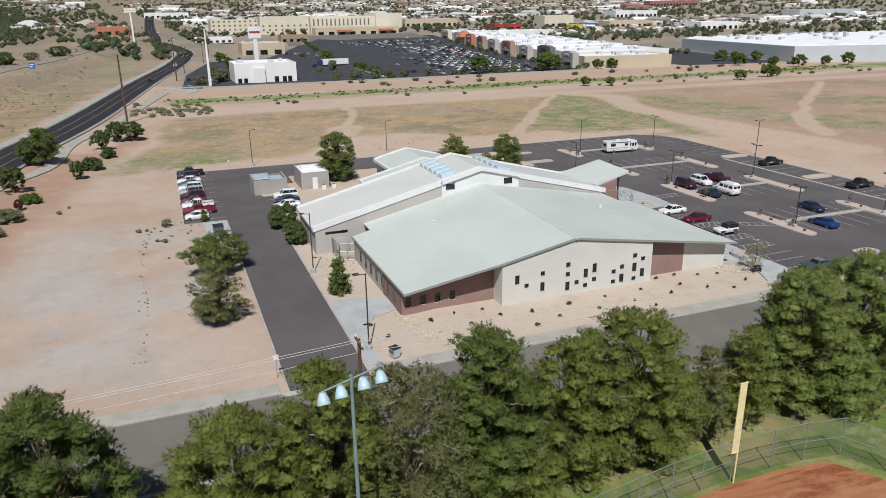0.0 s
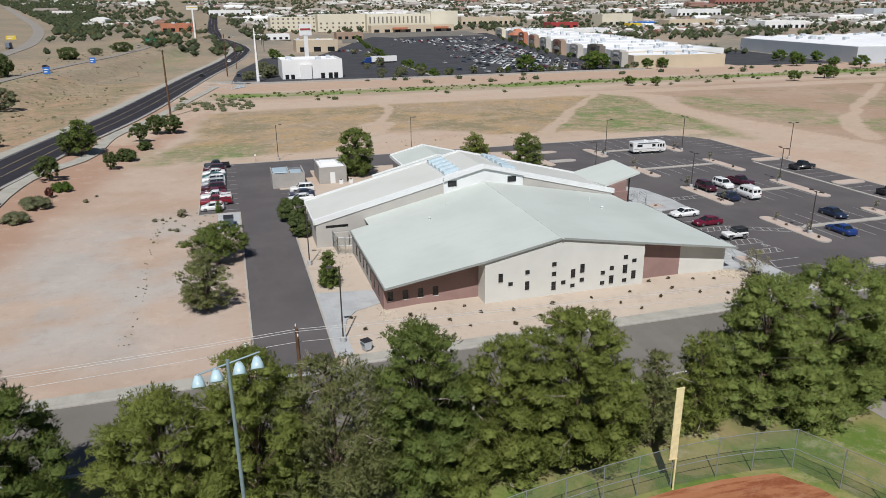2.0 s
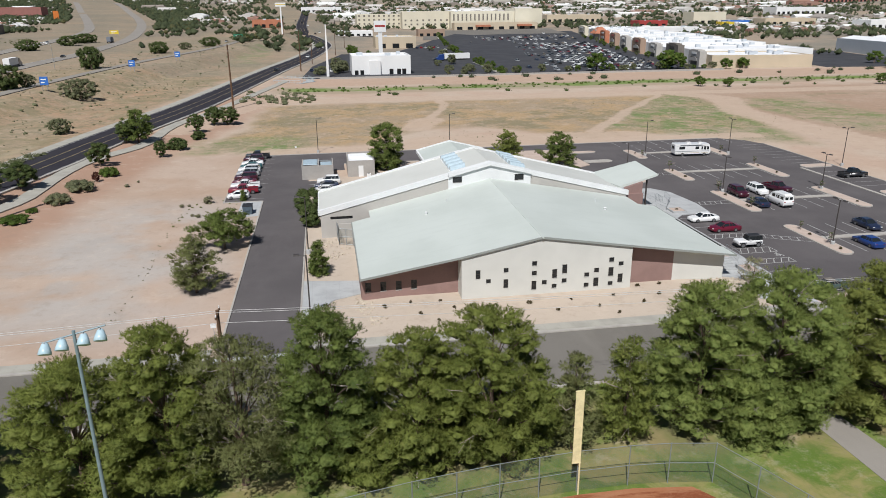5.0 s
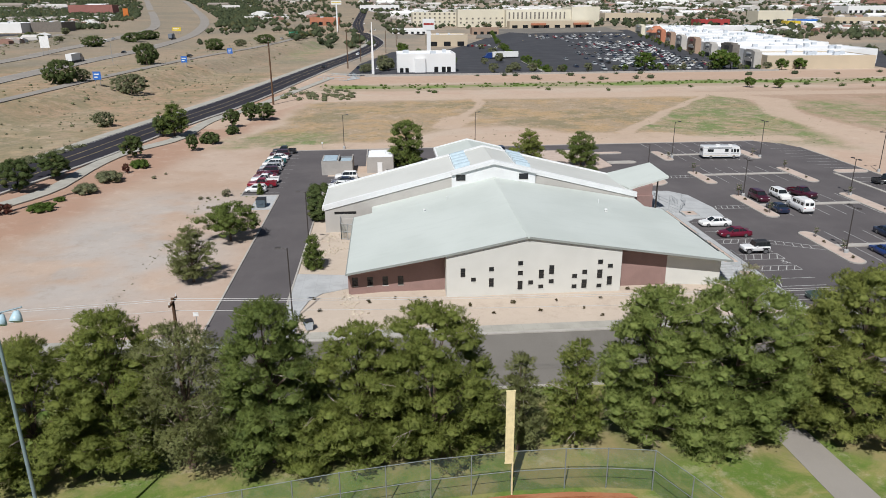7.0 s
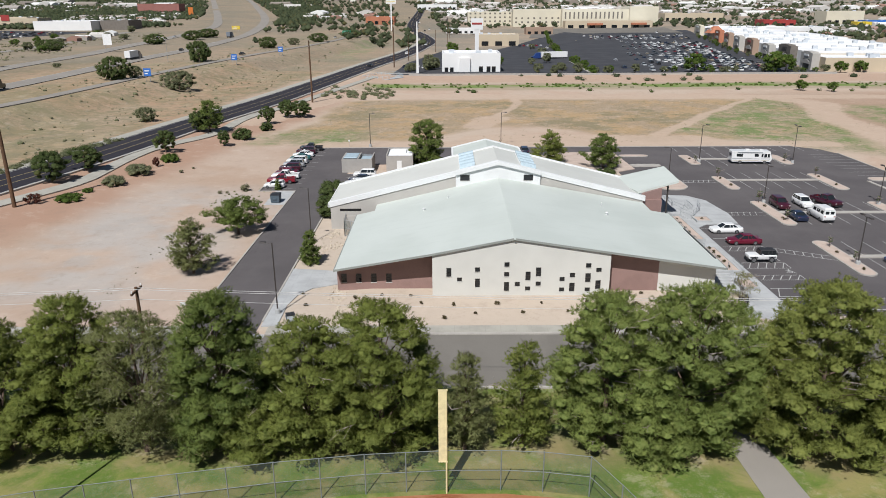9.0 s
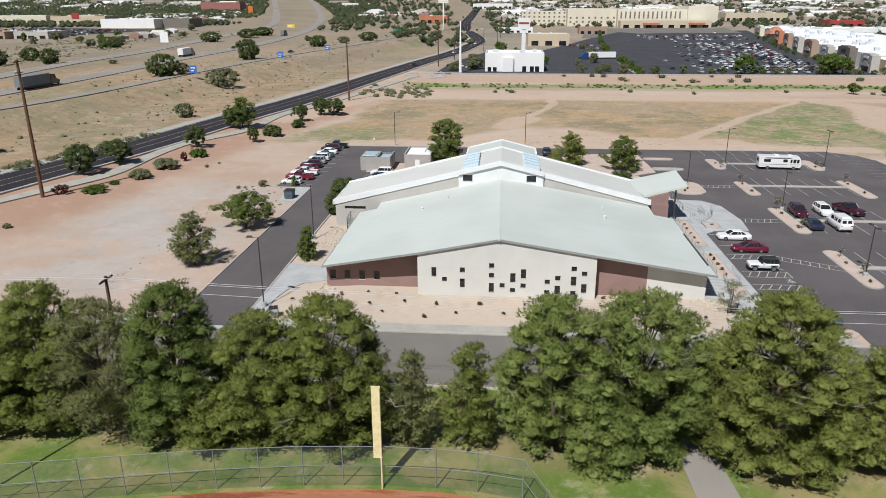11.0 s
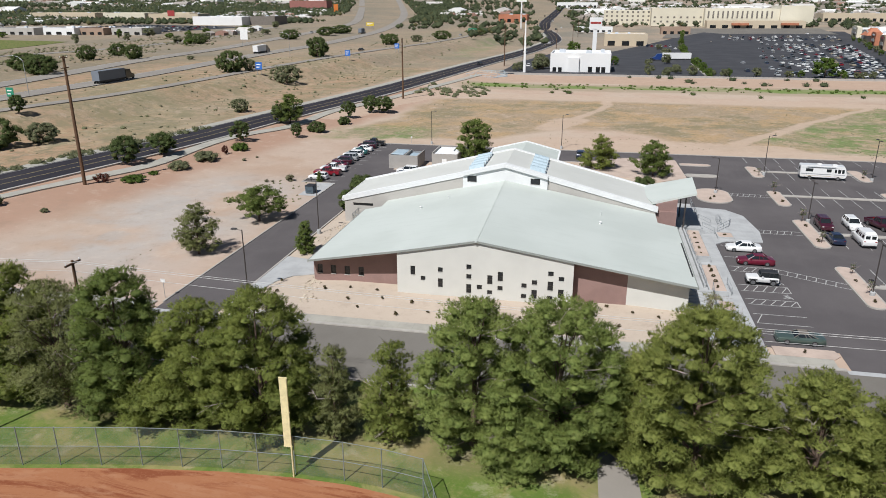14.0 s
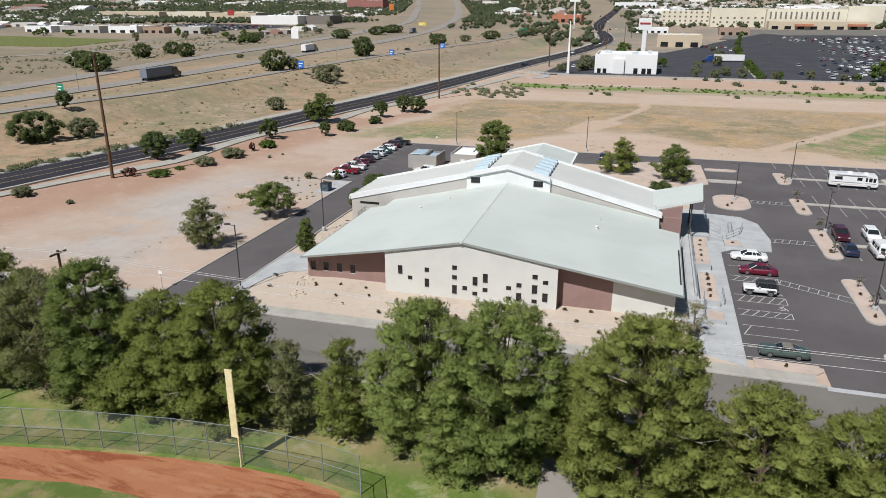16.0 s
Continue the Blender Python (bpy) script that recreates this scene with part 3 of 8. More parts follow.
def dashes(bm, points, width, z, dash, gap, offset=0.0):
    """Broken line along a polyline."""
    run = 0.0
    for (ax, ay), (bx, by) in zip(points, points[1:]):
        d = Vector((bx - ax, by - ay))
        n = d.length
        d.normalize()
        s = Vector((d.y, -d.x))
        t = 0.0
        while t < n:
            e = min(n, t + dash)
            c = [Vector((ax, ay)) + d * u + s * (offset + w) for u, w in ((t, -width / 2), (e, -width / 2), (e, width / 2), (t, width / 2))]
            bm.faces.new([bm.verts.new((p.x, p.y, rise(p.x, p.y) + z)) for p in c])
            t = e + gap
    return bm


def soup(name, verts, faces, material, normals=None):
    """A mesh from arrays; normals, one for each vertex, give a crown the soft shading of its clumps."""
    data = bpy.data.meshes.new(name)
    if normals is not None:
        a, b, c = verts[faces[:, 0]], verts[faces[:, 1]], verts[faces[:, 2]]
        away = (np.cross(b - a, c - a) * normals[faces[:, 0]]).sum(1) < 0
        faces = np.where(away[:, None], faces[:, [1, 0, 2]], faces)
    data.from_pydata(verts.tolist(), [], faces.tolist())
    if normals is not None:
        data.polygons.foreach_set("use_smooth", np.ones(len(faces), bool))
        data.normals_split_custom_set_from_vertices(normals.tolist())
    for m in material if isinstance(material, (list, tuple)) else [material]:
        data.materials.append(m)
    return data


GOLD = (1 + 5 ** 0.5) / 2
ICO_V = np.array([(-1, GOLD, 0), (1, GOLD, 0), (-1, -GOLD, 0), (1, -GOLD, 0), (0, -1, GOLD), (0, 1, GOLD), (0, -1, -GOLD), (0, 1, -GOLD),
                  (GOLD, 0, -1), (GOLD, 0, 1), (-GOLD, 0, -1), (-GOLD, 0, 1)]) / math.sqrt(1 + GOLD * GOLD)
ICO_F = np.array([f for f in ((a, b, c) for a in range(12) for b in range(a + 1, 12) for c in range(b + 1, 12))
                  if all(abs(np.linalg.norm(ICO_V[f[i]] - ICO_V[f[j]]) - 1.0515) < 0.02 for i, j in ((0, 1), (1, 2), (0, 2)))])


OCT_V = np.array([(1, 0, 0), (-1, 0, 0), (0, 1, 0), (0, -1, 0), (0, 0, 1), (0, 0, -1)], float)
OCT_F = np.array([(0, 2, 4), (2, 1, 4), (1, 3, 4), (3, 0, 4), (2, 0, 5), (1, 2, 5), (3, 1, 5), (0, 3, 5)])


def leaf_cloud(rng, centres, radii, blades, length, width, flat=0.7, core=0.7):
    """Clumps of small blades round each centre, with a ragged heart."""
    V, F, N, n = [], [], [], 0
    for c, r in zip(centres, radii):
        u = rng.normal(size=(blades, 3))
        u /= np.linalg.norm(u, axis=1)[:, None]
        u[:, 2] = np.where(u[:, 2] < -0.35, -u[:, 2], u[:, 2])
        p = c + u * (r * rng.uniform(0.66, 1.2, (blades, 1))) * (1, 1, flat)
        d = u * 0.3 + rng.normal(0, 0.7, (blades, 3)) + (0, 0, 0.15)
        d /= np.linalg.norm(d, axis=1)[:, None]
        s = np.cross(d, u + rng.normal(0, 0.25, (blades, 3)))
        s /= np.linalg.norm(s, axis=1)[:, None]
        ln = length * rng.uniform(0.6, 1.4, (blades, 1))
        w = width * rng.uniform(0.6, 1.4, (blades, 1))
        V.append(np.stack((p - s * w, p + s * w, p + d * ln), 1).reshape(-1, 3))
        F.append(np.arange(blades * 3).reshape(-1, 3) + n)
        N.append(np.repeat(u + (0, 0, 0.35) + rng.normal(0, 0.22, (blades, 3)), 3, 0))
        n += blades * 3
        if core:
            hv, hf = (OCT_V, OCT_F) if blades < 10 else (ICO_V, ICO_F)
            V.append(c + hv * (r * core) * (1, 1, flat) * rng.uniform(0.75, 1.2, (len(hv), 1)))
            F.append(hf + n)
            N.append(hv + (0, 0, 0.35))
            n += len(hv)
    N = np.concatenate(N)
    return np.concatenate(V), np.concatenate(F), N / np.maximum(np.linalg.norm(N, axis=1)[:, None], 1e-6)


def crown_points(rng, count, height, low, radius, shape, clump):
    """Places of clumps through a crown; shape gives its breadth from 0 (low) to 1 (top)."""
    C, R = [], []
    lobes = rng.uniform(0, 6.28, 3)
    for i in range(count):
        t = rng.uniform(0, 1) ** 0.85
        a = rng.uniform(0, 6.28)
        edge = radius * shape(t) * (1 + 0.16 * math.sin(2 * a + lobes[0]) + 0.12 * math.sin(3 * a + lobes[1] + 4 * t) + 0.1 * math.sin(5 * a + lobes[2] - 7 * t))
        k = rng.uniform(0.2, 1.0) ** 0.4
        C.append((edge * k * math.cos(a), edge * k * math.sin(a), low + (height - low) * t))
        R.append(clump * rng.uniform(0.65, 1.25) * (1.1 - 0.35 * t))
    return np.array(C), np.array(R)


def limbs(bm, rng, centres, height, trunk, lean=0.0):
    """A tapered trunk and limbs that reach into the crown."""
    base = Vector((0, 0, -0.15))
    p, steps = base, 6
    line = [p]
    for i in range(steps):
        t = (i + 1) / steps
        p = Vector((lean * t * height * 0.15 + rng.normal(0, 0.05) * height * 0.08, rng.normal(0, 0.05) * height * 0.08, height * 0.88 * t))
        line.append(p)
    for i in range(steps):
        rod(bm, line[i], line[i + 1], trunk * (1.25 if i == 0 else 1 - i / steps * 0.85), trunk * (1 - (i + 1) / steps * 0.85), 8)
    for c in centres:
        k = min(steps - 1, max(1, int(steps * (c[2] / height) * 0.8)))
        rod(bm, line[k], Vector(c), trunk * 0.3, trunk * 0.07, 5)


def tree(name, label, category, seed, height, low, radius, shape, count, clump, blades, length, width, leaf, trunk=0.22, arms=16, twigs=0, lean=0.0, flat=0.7, core=0.76, group=""):
    """A tree at the origin: trunk with limbs, crown of clumps, bare twigs where it is thin."""
    rng = np.random.default_rng(seed)
    C, R = crown_points(rng, count, height - clump * 0.6, low, radius, shape, clump)
    ob = thing(name, label, category, group=group)
    bm = bmesh.new()
    limbs(bm, rng, C[rng.permutation(len(C))[:arms]], height, trunk, lean)
    part("trunk", bm, M["bark"], ob)
    v, f, n = leaf_cloud(rng, C, R, blades, length, width, flat, core)
    v = v * ((radius / np.percentile(np.hypot(v[:, 0], v[:, 1]), 97),) * 2 + (height / v[:, 2].max(),))
    part("crown", soup("crown", v, f, leaf, n), None, ob)
    if twigs:
        for i in range(twigs):
            bm = bmesh.new()
            c = Vector(C[rng.integers(len(C))])
            foot = Vector((c.x * 0.2, c.y * 0.2, max(low, c.z - 0.35 * c.xy.length)))
            knee = foot.lerp(c, 0.55) + Vector(rng.normal(0, 0.18, 3))
            tip = foot.lerp(c, 1.02) + Vector(rng.normal(0, 0.2, 3))
            rod(bm, foot, knee, 0.05, 0.035, 5)
            rod(bm, knee, tip, 0.035, 0.014, 4)
            for j in range(5):
                a = knee.lerp(tip, rng.uniform(0, 0.9))
                b = a + (tip - foot).normalized() * rng.uniform(0.3, 0.8) + Vector(rng.normal(0, 0.3, 3))
                rod(bm, a, b, 0.018, 0.008, 3)
            part("bare_branch", bm, M["dead_wood"], ob, "bare grey branch")
    return ob


def unit(v):
    return v / np.maximum(np.linalg.norm(v, axis=-1, keepdims=True), 1e-6)


def pine_pads(rng, height, low, radius, shape, pad, ragged, dense):
    """Centres, sizes and outward ways of the puffed pads of needles at the ends of the boughs."""
    C, R, O = [], [], []
    off = rng.uniform(0, 60)
    grid = np.linspace(0, 1, 200)
    breadth = np.array([shape(g) for g in grid])
    slope = np.gradient(breadth, grid) * radius / (height - low)
    area = np.cumsum((breadth + 0.02) * np.sqrt(1 + np.minimum(slope * slope, 25)))
    count = int(dense * radius * area[-1] / 200 * (height - low) / (pad * pad) * 2.0)
    area /= area[-1]
    for i in range(count):
        t = float(np.interp((i + rng.uniform(0.2, 0.8)) / count, area, grid))
        a = i * 2.39996 + rng.normal(0, 0.3)
        lump = noise.noise((1.5 * math.cos(a) + off, 1.5 * math.sin(a), 2.2 * t)) + 0.5 * noise.noise((3.4 * math.cos(a), 3.4 * math.sin(a) + off, 5 * t))
        out = np.array((math.cos(a), math.sin(a), 0.0))
        r = pad * rng.uniform(0.7, 1.3) * (1.12 - 0.3 * t)
        e = max(0.0, radius * shape(t) * (1 + ragged * lump) - r * 0.75)
        if i % 4 == 3:
            e *= rng.uniform(0.35, 0.75)
        tier = t * (height - low) / 1.7 + 1.6 * noise.noise((2 * math.cos(a), 2 * math.sin(a) + off, 0.0))
        t = min(1.0, max(0.0, t + 0.3 * (round(tier) - tier) * 1.7 / (height - low)))
        z = low + (height - low - r * 0.6) * t + rng.normal(0, 0.1)
        C.append(out * e + (0, 0, max(z, low)))
        R.append(r)
        O.append(unit(out + (0, 0, rng.uniform(-0.1, 0.45))))
    return np.array(C), np.array(R), np.array(O)


def pine_needles(rng, C, R, O, tufts, blades, length, width, core, thick=0.64):
    """Every pad is a low dome of tufts, every tuft a brush of needles that points up and out."""
    V, F, N, n = [], [], [], 0
    up = np.array((0.0, 0.0, 1.0))
    for c, r, o in zip(C, R, O):
        k = int(tufts * r * r) + 8
        side = unit(np.cross(o, up) + 1e-4)
        top = np.cross(side, o)
        u = unit(rng.normal(size=(k, 3)))
        h = u @ top
        u = np.where((h < -0.25)[:, None], u - 2 * h[:, None] * top, u)
        bulge = 1 + 0.2 * np.sin(5 * (u @ o) + 9 * c[0]) * np.sin(5 * (u @ side) + 7 * c[1])
        p = c + (((u @ o) * 1.2)[:, None] * o + ((u @ side) * 1.05)[:, None] * side + ((u @ top) * thick)[:, None] * top) * (r * rng.uniform(0.6, 1.1, (k, 1)) * bulge[:, None])
        d = unit(u * 0.75 + up * 0.55 + o * 0.3 + rng.normal(0, 0.28, (k, 3)))
        soft = np.repeat(unit(u * 0.8 + up * 0.45 + rng.normal(0, 0.12, (k, 3))), blades * 3, 0)
        d, p, u = np.repeat(d, blades, 0), np.repeat(p, blades, 0), np.repeat(u, blades, 0)
        m = k * blades
        w = unit(d * 0.6 + rng.normal(0, 0.6, (m, 3)))
        s = unit(np.cross(w, rng.normal(size=(m, 3))))
        ln = length * rng.uniform(0.65, 1.3, (m, 1))
        wd = width * rng.uniform(0.7, 1.3, (m, 1))
        base = p + d * (length * rng.uniform(-0.5, 0.5, (m, 1)))
        V.append(np.stack((base - s * wd, base + s * wd, base + w * ln), 1).reshape(-1, 3))
        F.append(np.arange(m * 3).reshape(-1, 3) + n)
        n += m * 3
        N.append(soft)
        if core:
            q = ICO_V * rng.uniform(0.8, 1.15, (12, 1))
            V.append(c - top * r * 0.12 + ((q @ o) * 1.1)[:, None] * o * r * core + (q @ side)[:, None] * side * r * core + ((q @ top) * thick)[:, None] * top * r * core)
            F.append(ICO_F + n)
            n += 12
            N.append(unit(q + up * 0.4))
    return np.concatenate(V), np.concatenate(F), np.concatenate(N)


def pine(label, seed, height, low, radius, shape, leaf, pad=0.82, tufts=150, blades=9, length=0.19, width=0.019, trunk=0.24, arms=30, twigs=10, ragged=0.24, core=0.56, lean=0.0, group="", dense=1.25):
    """A pine at the origin: bent trunk, limbs out to the pads, bare branches in the gaps."""
    rng = np.random.default_rng(seed)
    C, R, O = pine_pads(rng, height, low, radius, shape, pad, ragged, dense)
    ob = thing("pine_tree", label, "tree", group=group)
    bm = bmesh.new()
    limbs(bm, rng, C[rng.permutation(len(C))[:arms]], height, trunk, lean)
    part("trunk", bm, M["bark"], ob)
    v, f, n = pine_needles(rng, C, R, O, tufts, blades, length, width, core)
    part("crown", soup("crown", v, f, leaf, n), None, ob)
    for i in range(twigs):
        bm = bmesh.new()
        c = Vector(C[rng.integers(len(C))])
        foot = Vector((c.x * 0.25, c.y * 0.25, max(low, c.z - 0.3 * c.xy.length)))
        tip = c + Vector((c.x * 0.1, c.y * 0.1, 0.25)) + Vector(rng.normal(0, 0.3, 3))
        knee = foot.lerp(tip, 0.55) + Vector(rng.normal(0, 0.22, 3))
        rod(bm, foot, knee, 0.055, 0.04, 5)
        rod(bm, knee, tip, 0.04, 0.016, 4)
        for j in range(4):
            a = knee.lerp(tip, rng.uniform(0, 0.9))
            rod(bm, a, a + (tip - foot).normalized() * rng.uniform(0.3, 0.8) + Vector(rng.normal(0, 0.3, 3)), 0.02, 0.009, 3)
        part("bare_branch", bm, M["dead_wood"], ob, "bare grey branch")
    return ob


def place(ob, x, y, turn=0.0, k=1.0, kz=None):
    """A copy of a tree or shrub on the ground."""
    return copy_thing(ob, pose(x, y, rise(x, y), 0, 0, turn) @ Matrix.Diagonal((k, k, kz or k, 1)))


def seat(ob, x, y, turn=0.0, k=1.0, kz=None):
    """Moves the first of a kind to its own place."""
    ob.matrix_world = pose(x, y, rise(x, y), 0, 0, turn) @ Matrix.Diagonal((k, k, kz or k, 1))
    return ob

# ---- the land ----
def land():
    """One sheet from behind the camera to the hills."""
    xs = [-3600, -2800, -2200, -1750, -1400, -1150, -950, -800, -680, -580, -500, -440, -390, -340, -300, -260, -225, -190, -165]
    xs += list(range(-145, -64, 5)) + list(range(-62, 62, 2)) + [68, 75, 110, 150, 200, 260, 330, 400, 480, 570, 680, 800, 950, 1150, 1400, 1750, 2200, 2800, 3600]
    ys = [-900, -500, -250, -120, -60, -20, 10] + [30, 38, 46, 54, 56, 57.5, 59, 60.5, 62, 66, 70] + list(range(78, 470, 8)) + [485, 505, 530, 560, 600, 645, 700, 760, 830, 910, 1000, 1110, 1240, 1400, 1600, 1850, 2150, 2550, 3100, 3800]
    bm = bmesh.new()
    rows = [[bm.verts.new((x, y, rise(x, y))) for x in xs] for y in ys]
    for a, b in zip(rows, rows[1:]):
        for i in range(len(xs) - 1):
            bm.faces.new((a[i], a[i + 1], b[i + 1], b[i]))
    return lone("ground", bm, M["ground"], "pale desert sand with dry weeds and park lawn", "ground", "structure", smooth=True)


land()
Z_LOT = 0.03


def slab(rows, z=Z_LOT, low=-0.1):
    bm = bmesh.new()
    for x0, x1, y0, y1 in rows:
        box(bm, x0, x1, y0, y1, low, z)
    return bm


# asphalt of the site: drive, parking bays, north lane, east lot
for nm, outline, lab in (
        ("drive", [(6.8, 53.6), (13.8, 53.6), (13.8, 110.8), (19.2, 110.8), (19.2, 121.8), (13.8, 121.8), (13.8, 130), (20.6, 130), (20.6, 147), (0.6, 147), (0.6, 109), (6.8, 109)], "dark brown-grey asphalt drive with parking bays"),
        ("north_lane", [(20.6, 135.5), (67.6, 135.5), (67.6, 147), (20.6, 147)], "dark brown-grey asphalt lane behind the building"),
        ("parking_lot", [(67.6, 57), (74, 57), (74, 53.6), (96, 53.6), (96, 55), (114, 55), (114, 139), (112.6, 143.4), (108, 147), (67.6, 147)], "dark brown-grey asphalt parking lot"),
        ("entrance_lane", [(64.6, 105.6), (67.6, 105.2), (67.6, 135.5), (66.2, 135.5), (64.6, 133.0)], "dark asphalt beside the entrance")):
    bm = bmesh.new()
    prism(bm, outline, -0.1, Z_LOT)
    lone(nm, bm, M["lot"], lab, "parking lot", "structure")
# street in front, with kerb, gutter and pavement
lone("street", slab([(-160, 220, 43.6, 53.4)], 0.02), M["street"], "worn grey asphalt street in front of the building", "street", "structure")
lone("kerb_north", boxes((-160, 6.0, 53.4, 53.75, -0.1, 0.13), (14.8, 73.6, 53.4, 53.75, -0.1, 0.13), (96.4, 220, 53.4, 53.75, -0.1, 0.13)), M["kerb"], "pale concrete street kerb", "kerb", "structure")
lone("kerb_south", boxes((-160, 220, 43.3, 43.6, -0.1, 0.13)), M["kerb"], "pale concrete street kerb beside the lawn", "kerb", "structure")
lone("pavement", boxes((-160, 6.0, 53.75, 55.3, -0.1, 0.12), (14.8, 73.0, 53.75, 55.3, -0.1, 0.12), (96.4, 220, 53.75, 55.3, -0.1, 0.12)), M["old_concrete"], "aged concrete pavement along the street", "pavement", "structure")
lone("drive_apron", boxes((6.0, 14.8, 52.9, 53.6, -0.1, 0.034), (73.6, 96.4, 52.9, 53.6, -0.1, 0.034)), M["concrete"], "concrete gutter apron across the drive entrances", "pavement", "structure")
lone("kerb_drive", boxes((6.6, 6.8, 55.3, 109, -0.1, 0.12), (13.8, 14.0, 56.5, 110.6, -0.1, 0.14), (0.4, 0.6, 108.8, 147.2, -0.1, 0.13), (0.6, 6.6, 108.8, 109, -0.1, 0.13),
                         (0.4, 108, 147, 147.25, -0.1, 0.14), (20.6, 67.6, 135.3, 135.5, -0.1, 0.14), (114, 114.25, 55, 139, -0.1, 0.14)), M["kerb"], "concrete kerb round the drive and lot", "kerb", "structure")
# walk from the drive to the side door, and east forecourt
bm = bmesh.new()
prism(bm, [(14.0, 55.3), (15.6, 55.3), (15.5, 60.5), (16.1, 63.2), (17.4, 65.2), (20.3, 66.5), (20.3, 70.4), (14.0, 71.4)], -0.1, 0.09)
lone("side_walk", bm, M["concrete"], "pale concrete walk from the drive to the side of the building", "pavement", "structure")
bm = bmesh.new()
prism(bm, [(62.2, 57.5), (67.6, 55.3), (67.6, 87), (69.2, 88.5), (73.9, 89.0), (74.4, 94), (73.6, 101.5), (71.5, 104.5), (61.0, 106.0), (61.0, 64.5), (64.6, 62.5)], -0.1, 0.14)
lone("forecourt", bm, M["concrete"], "pale concrete forecourt between building and parking lot", "pavement", "structure")
bm = bmesh.new()
prism(bm, [(68.2, 55.4), (73.2, 55.4), (73.9, 56.2), (73.6, 57.2), (68.2, 57.2)], -0.1, 0.1)
lone("corner_planting_bed", bm, M["gravel"], "gravel bed at the corner of the lot", "planting bed", "structure")


# painted lines
def stripe(bm, x0, y0, x1, y1, w=0.095, z=Z_LOT + 0.006):
    d = Vector((x1 - x0, y1 - y0)).normalized() * w / 2
    bm.faces.new([bm.verts.new((x, y, z)) for x, y in ((x0 + d.y, y0 - d.x), (x1 + d.y, y1 - d.x), (x1 - d.y, y1 + d.x), (x0 - d.y, y0 + d.x))])


def bay_lines():
    bm = bmesh.new()
    for i in range(11):
        stripe(bm, 1.0, 111.0 + i * 3.5, 6.6, 111.0 + i * 3.5)
    for i in range(5):
        stripe(bm, 14.0, 111.0 + i * 2.65, 19.0, 111.0 + i * 2.65)
    for yc in (74.9, 94.6, 115.4, 133.6):
        for i in range(6):
            x = 84.3 + i * 2.75
            stripe(bm, x, yc + 0.6, x, yc + 6.0)
            stripe(bm, x, yc - 0.6, x, yc - 6.0)
    for i in range(29):
        y = 61.0 + i * 2.75
        if not (93 < y < 97 or 113 < y < 118):
            stripe(bm, 107.2, y, 113.6, y)
    for i in range(12):
        stripe(bm, 70.5 + i * 3.0 + 11, 141.6, 70.5 + i * 3.0 + 11, 146.8)
    for y in (59.9, 62.4, 64.7, 67.25, 68.75, 71.05, 72.9, 77.3, 78.9, 82.4, 87.0):
        stripe(bm, 68.0, y, 73.2, y)
    stripe(bm, 68.0, 62.4, 68.9, 64.7)
    for y0, y1 in ((67.25, 68.75), (71.05, 72.9), (77.3, 78.9)):
        stripe(bm, 73.2, y0, 73.2, y1)
        for i in range(5):
            stripe(bm, 68.3 + i * 1.0, y0 + 0.1, 68.3 + i * 1.0 + 0.8, y1 - 0.1)
    for x0, x1, y0, y1 in ((73.2, 80.1, 78.1, 74.4), (73.9, 80.1, 94.2, 94.2), (74.0, 80.1, 114.7, 114.7)):
        n = int((x1 - x0) / 0.9)
        stripe(bm, x0, y0 - 0.78, x1, y1 - 0.78)
        stripe(bm, x0, y0 + 0.78, x1, y1 + 0.78)
        for i in range(n):
            x, y = x0 + i * 0.9, y0 + (y1 - y0) * i / n
            stripe(bm, x, y - 0.72, x + 0.45, y + 0.72)
    return lone("parking_lines", bm, M["line"], "worn white painted parking lines", "parking lines", "structure")


bay_lines()


def wheelchair_mark(x, y):
    """The painted symbol on a bay: head, back, seat and wheel."""
    bm = bmesh.new()
    z = Z_LOT + 0.007
    for i in range(12):
        a0, a1 = (math.radians(-150 + i * 22), math.radians(-150 + (i + 1) * 22))
        stripe(bm, x + 0.42 * math.cos(a0), y + 0.42 * math.sin(a0), x + 0.42 * math.cos(a1), y + 0.42 * math.sin(a1), 0.1, z)
    stripe(bm, x - 0.1, y, x + 0.25, y + 0.55, 0.12, z)
    stripe(bm, x - 0.1, y, x + 0.5, y - 0.05, 0.12, z)
    stripe(bm, x + 0.5, y - 0.05, x + 0.62, y - 0.5, 0.12, z)
    box(bm, x + 0.2, x + 0.36, y + 0.62, y + 0.78, Z_LOT, z)
    return lone("wheelchair_mark", bm, M["line"], "white painted wheelchair symbol on a parking bay", "road marking", "structure")


for y in (69.9, 74.1):
    wheelchair_mark(72.4, y)


def capsule(x0, x1, y0, y1, r=None, k=5):
    """Outline of a rounded island."""
    r = r or min(x1 - x0, y1 - y0) / 2 * 0.98
    out = []
    for cx, cy, a in ((x1 - r, y0 + r, -90), (x1 - r, y1 - r, 0), (x0 + r, y1 - r, 90), (x0 + r, y0 + r, 180)):
        out += [(cx + r * math.cos(radians(a + 90 * i / k)), cy + r * math.sin(radians(a + 90 * i / k))) for i in range(k + 1)]
    return out


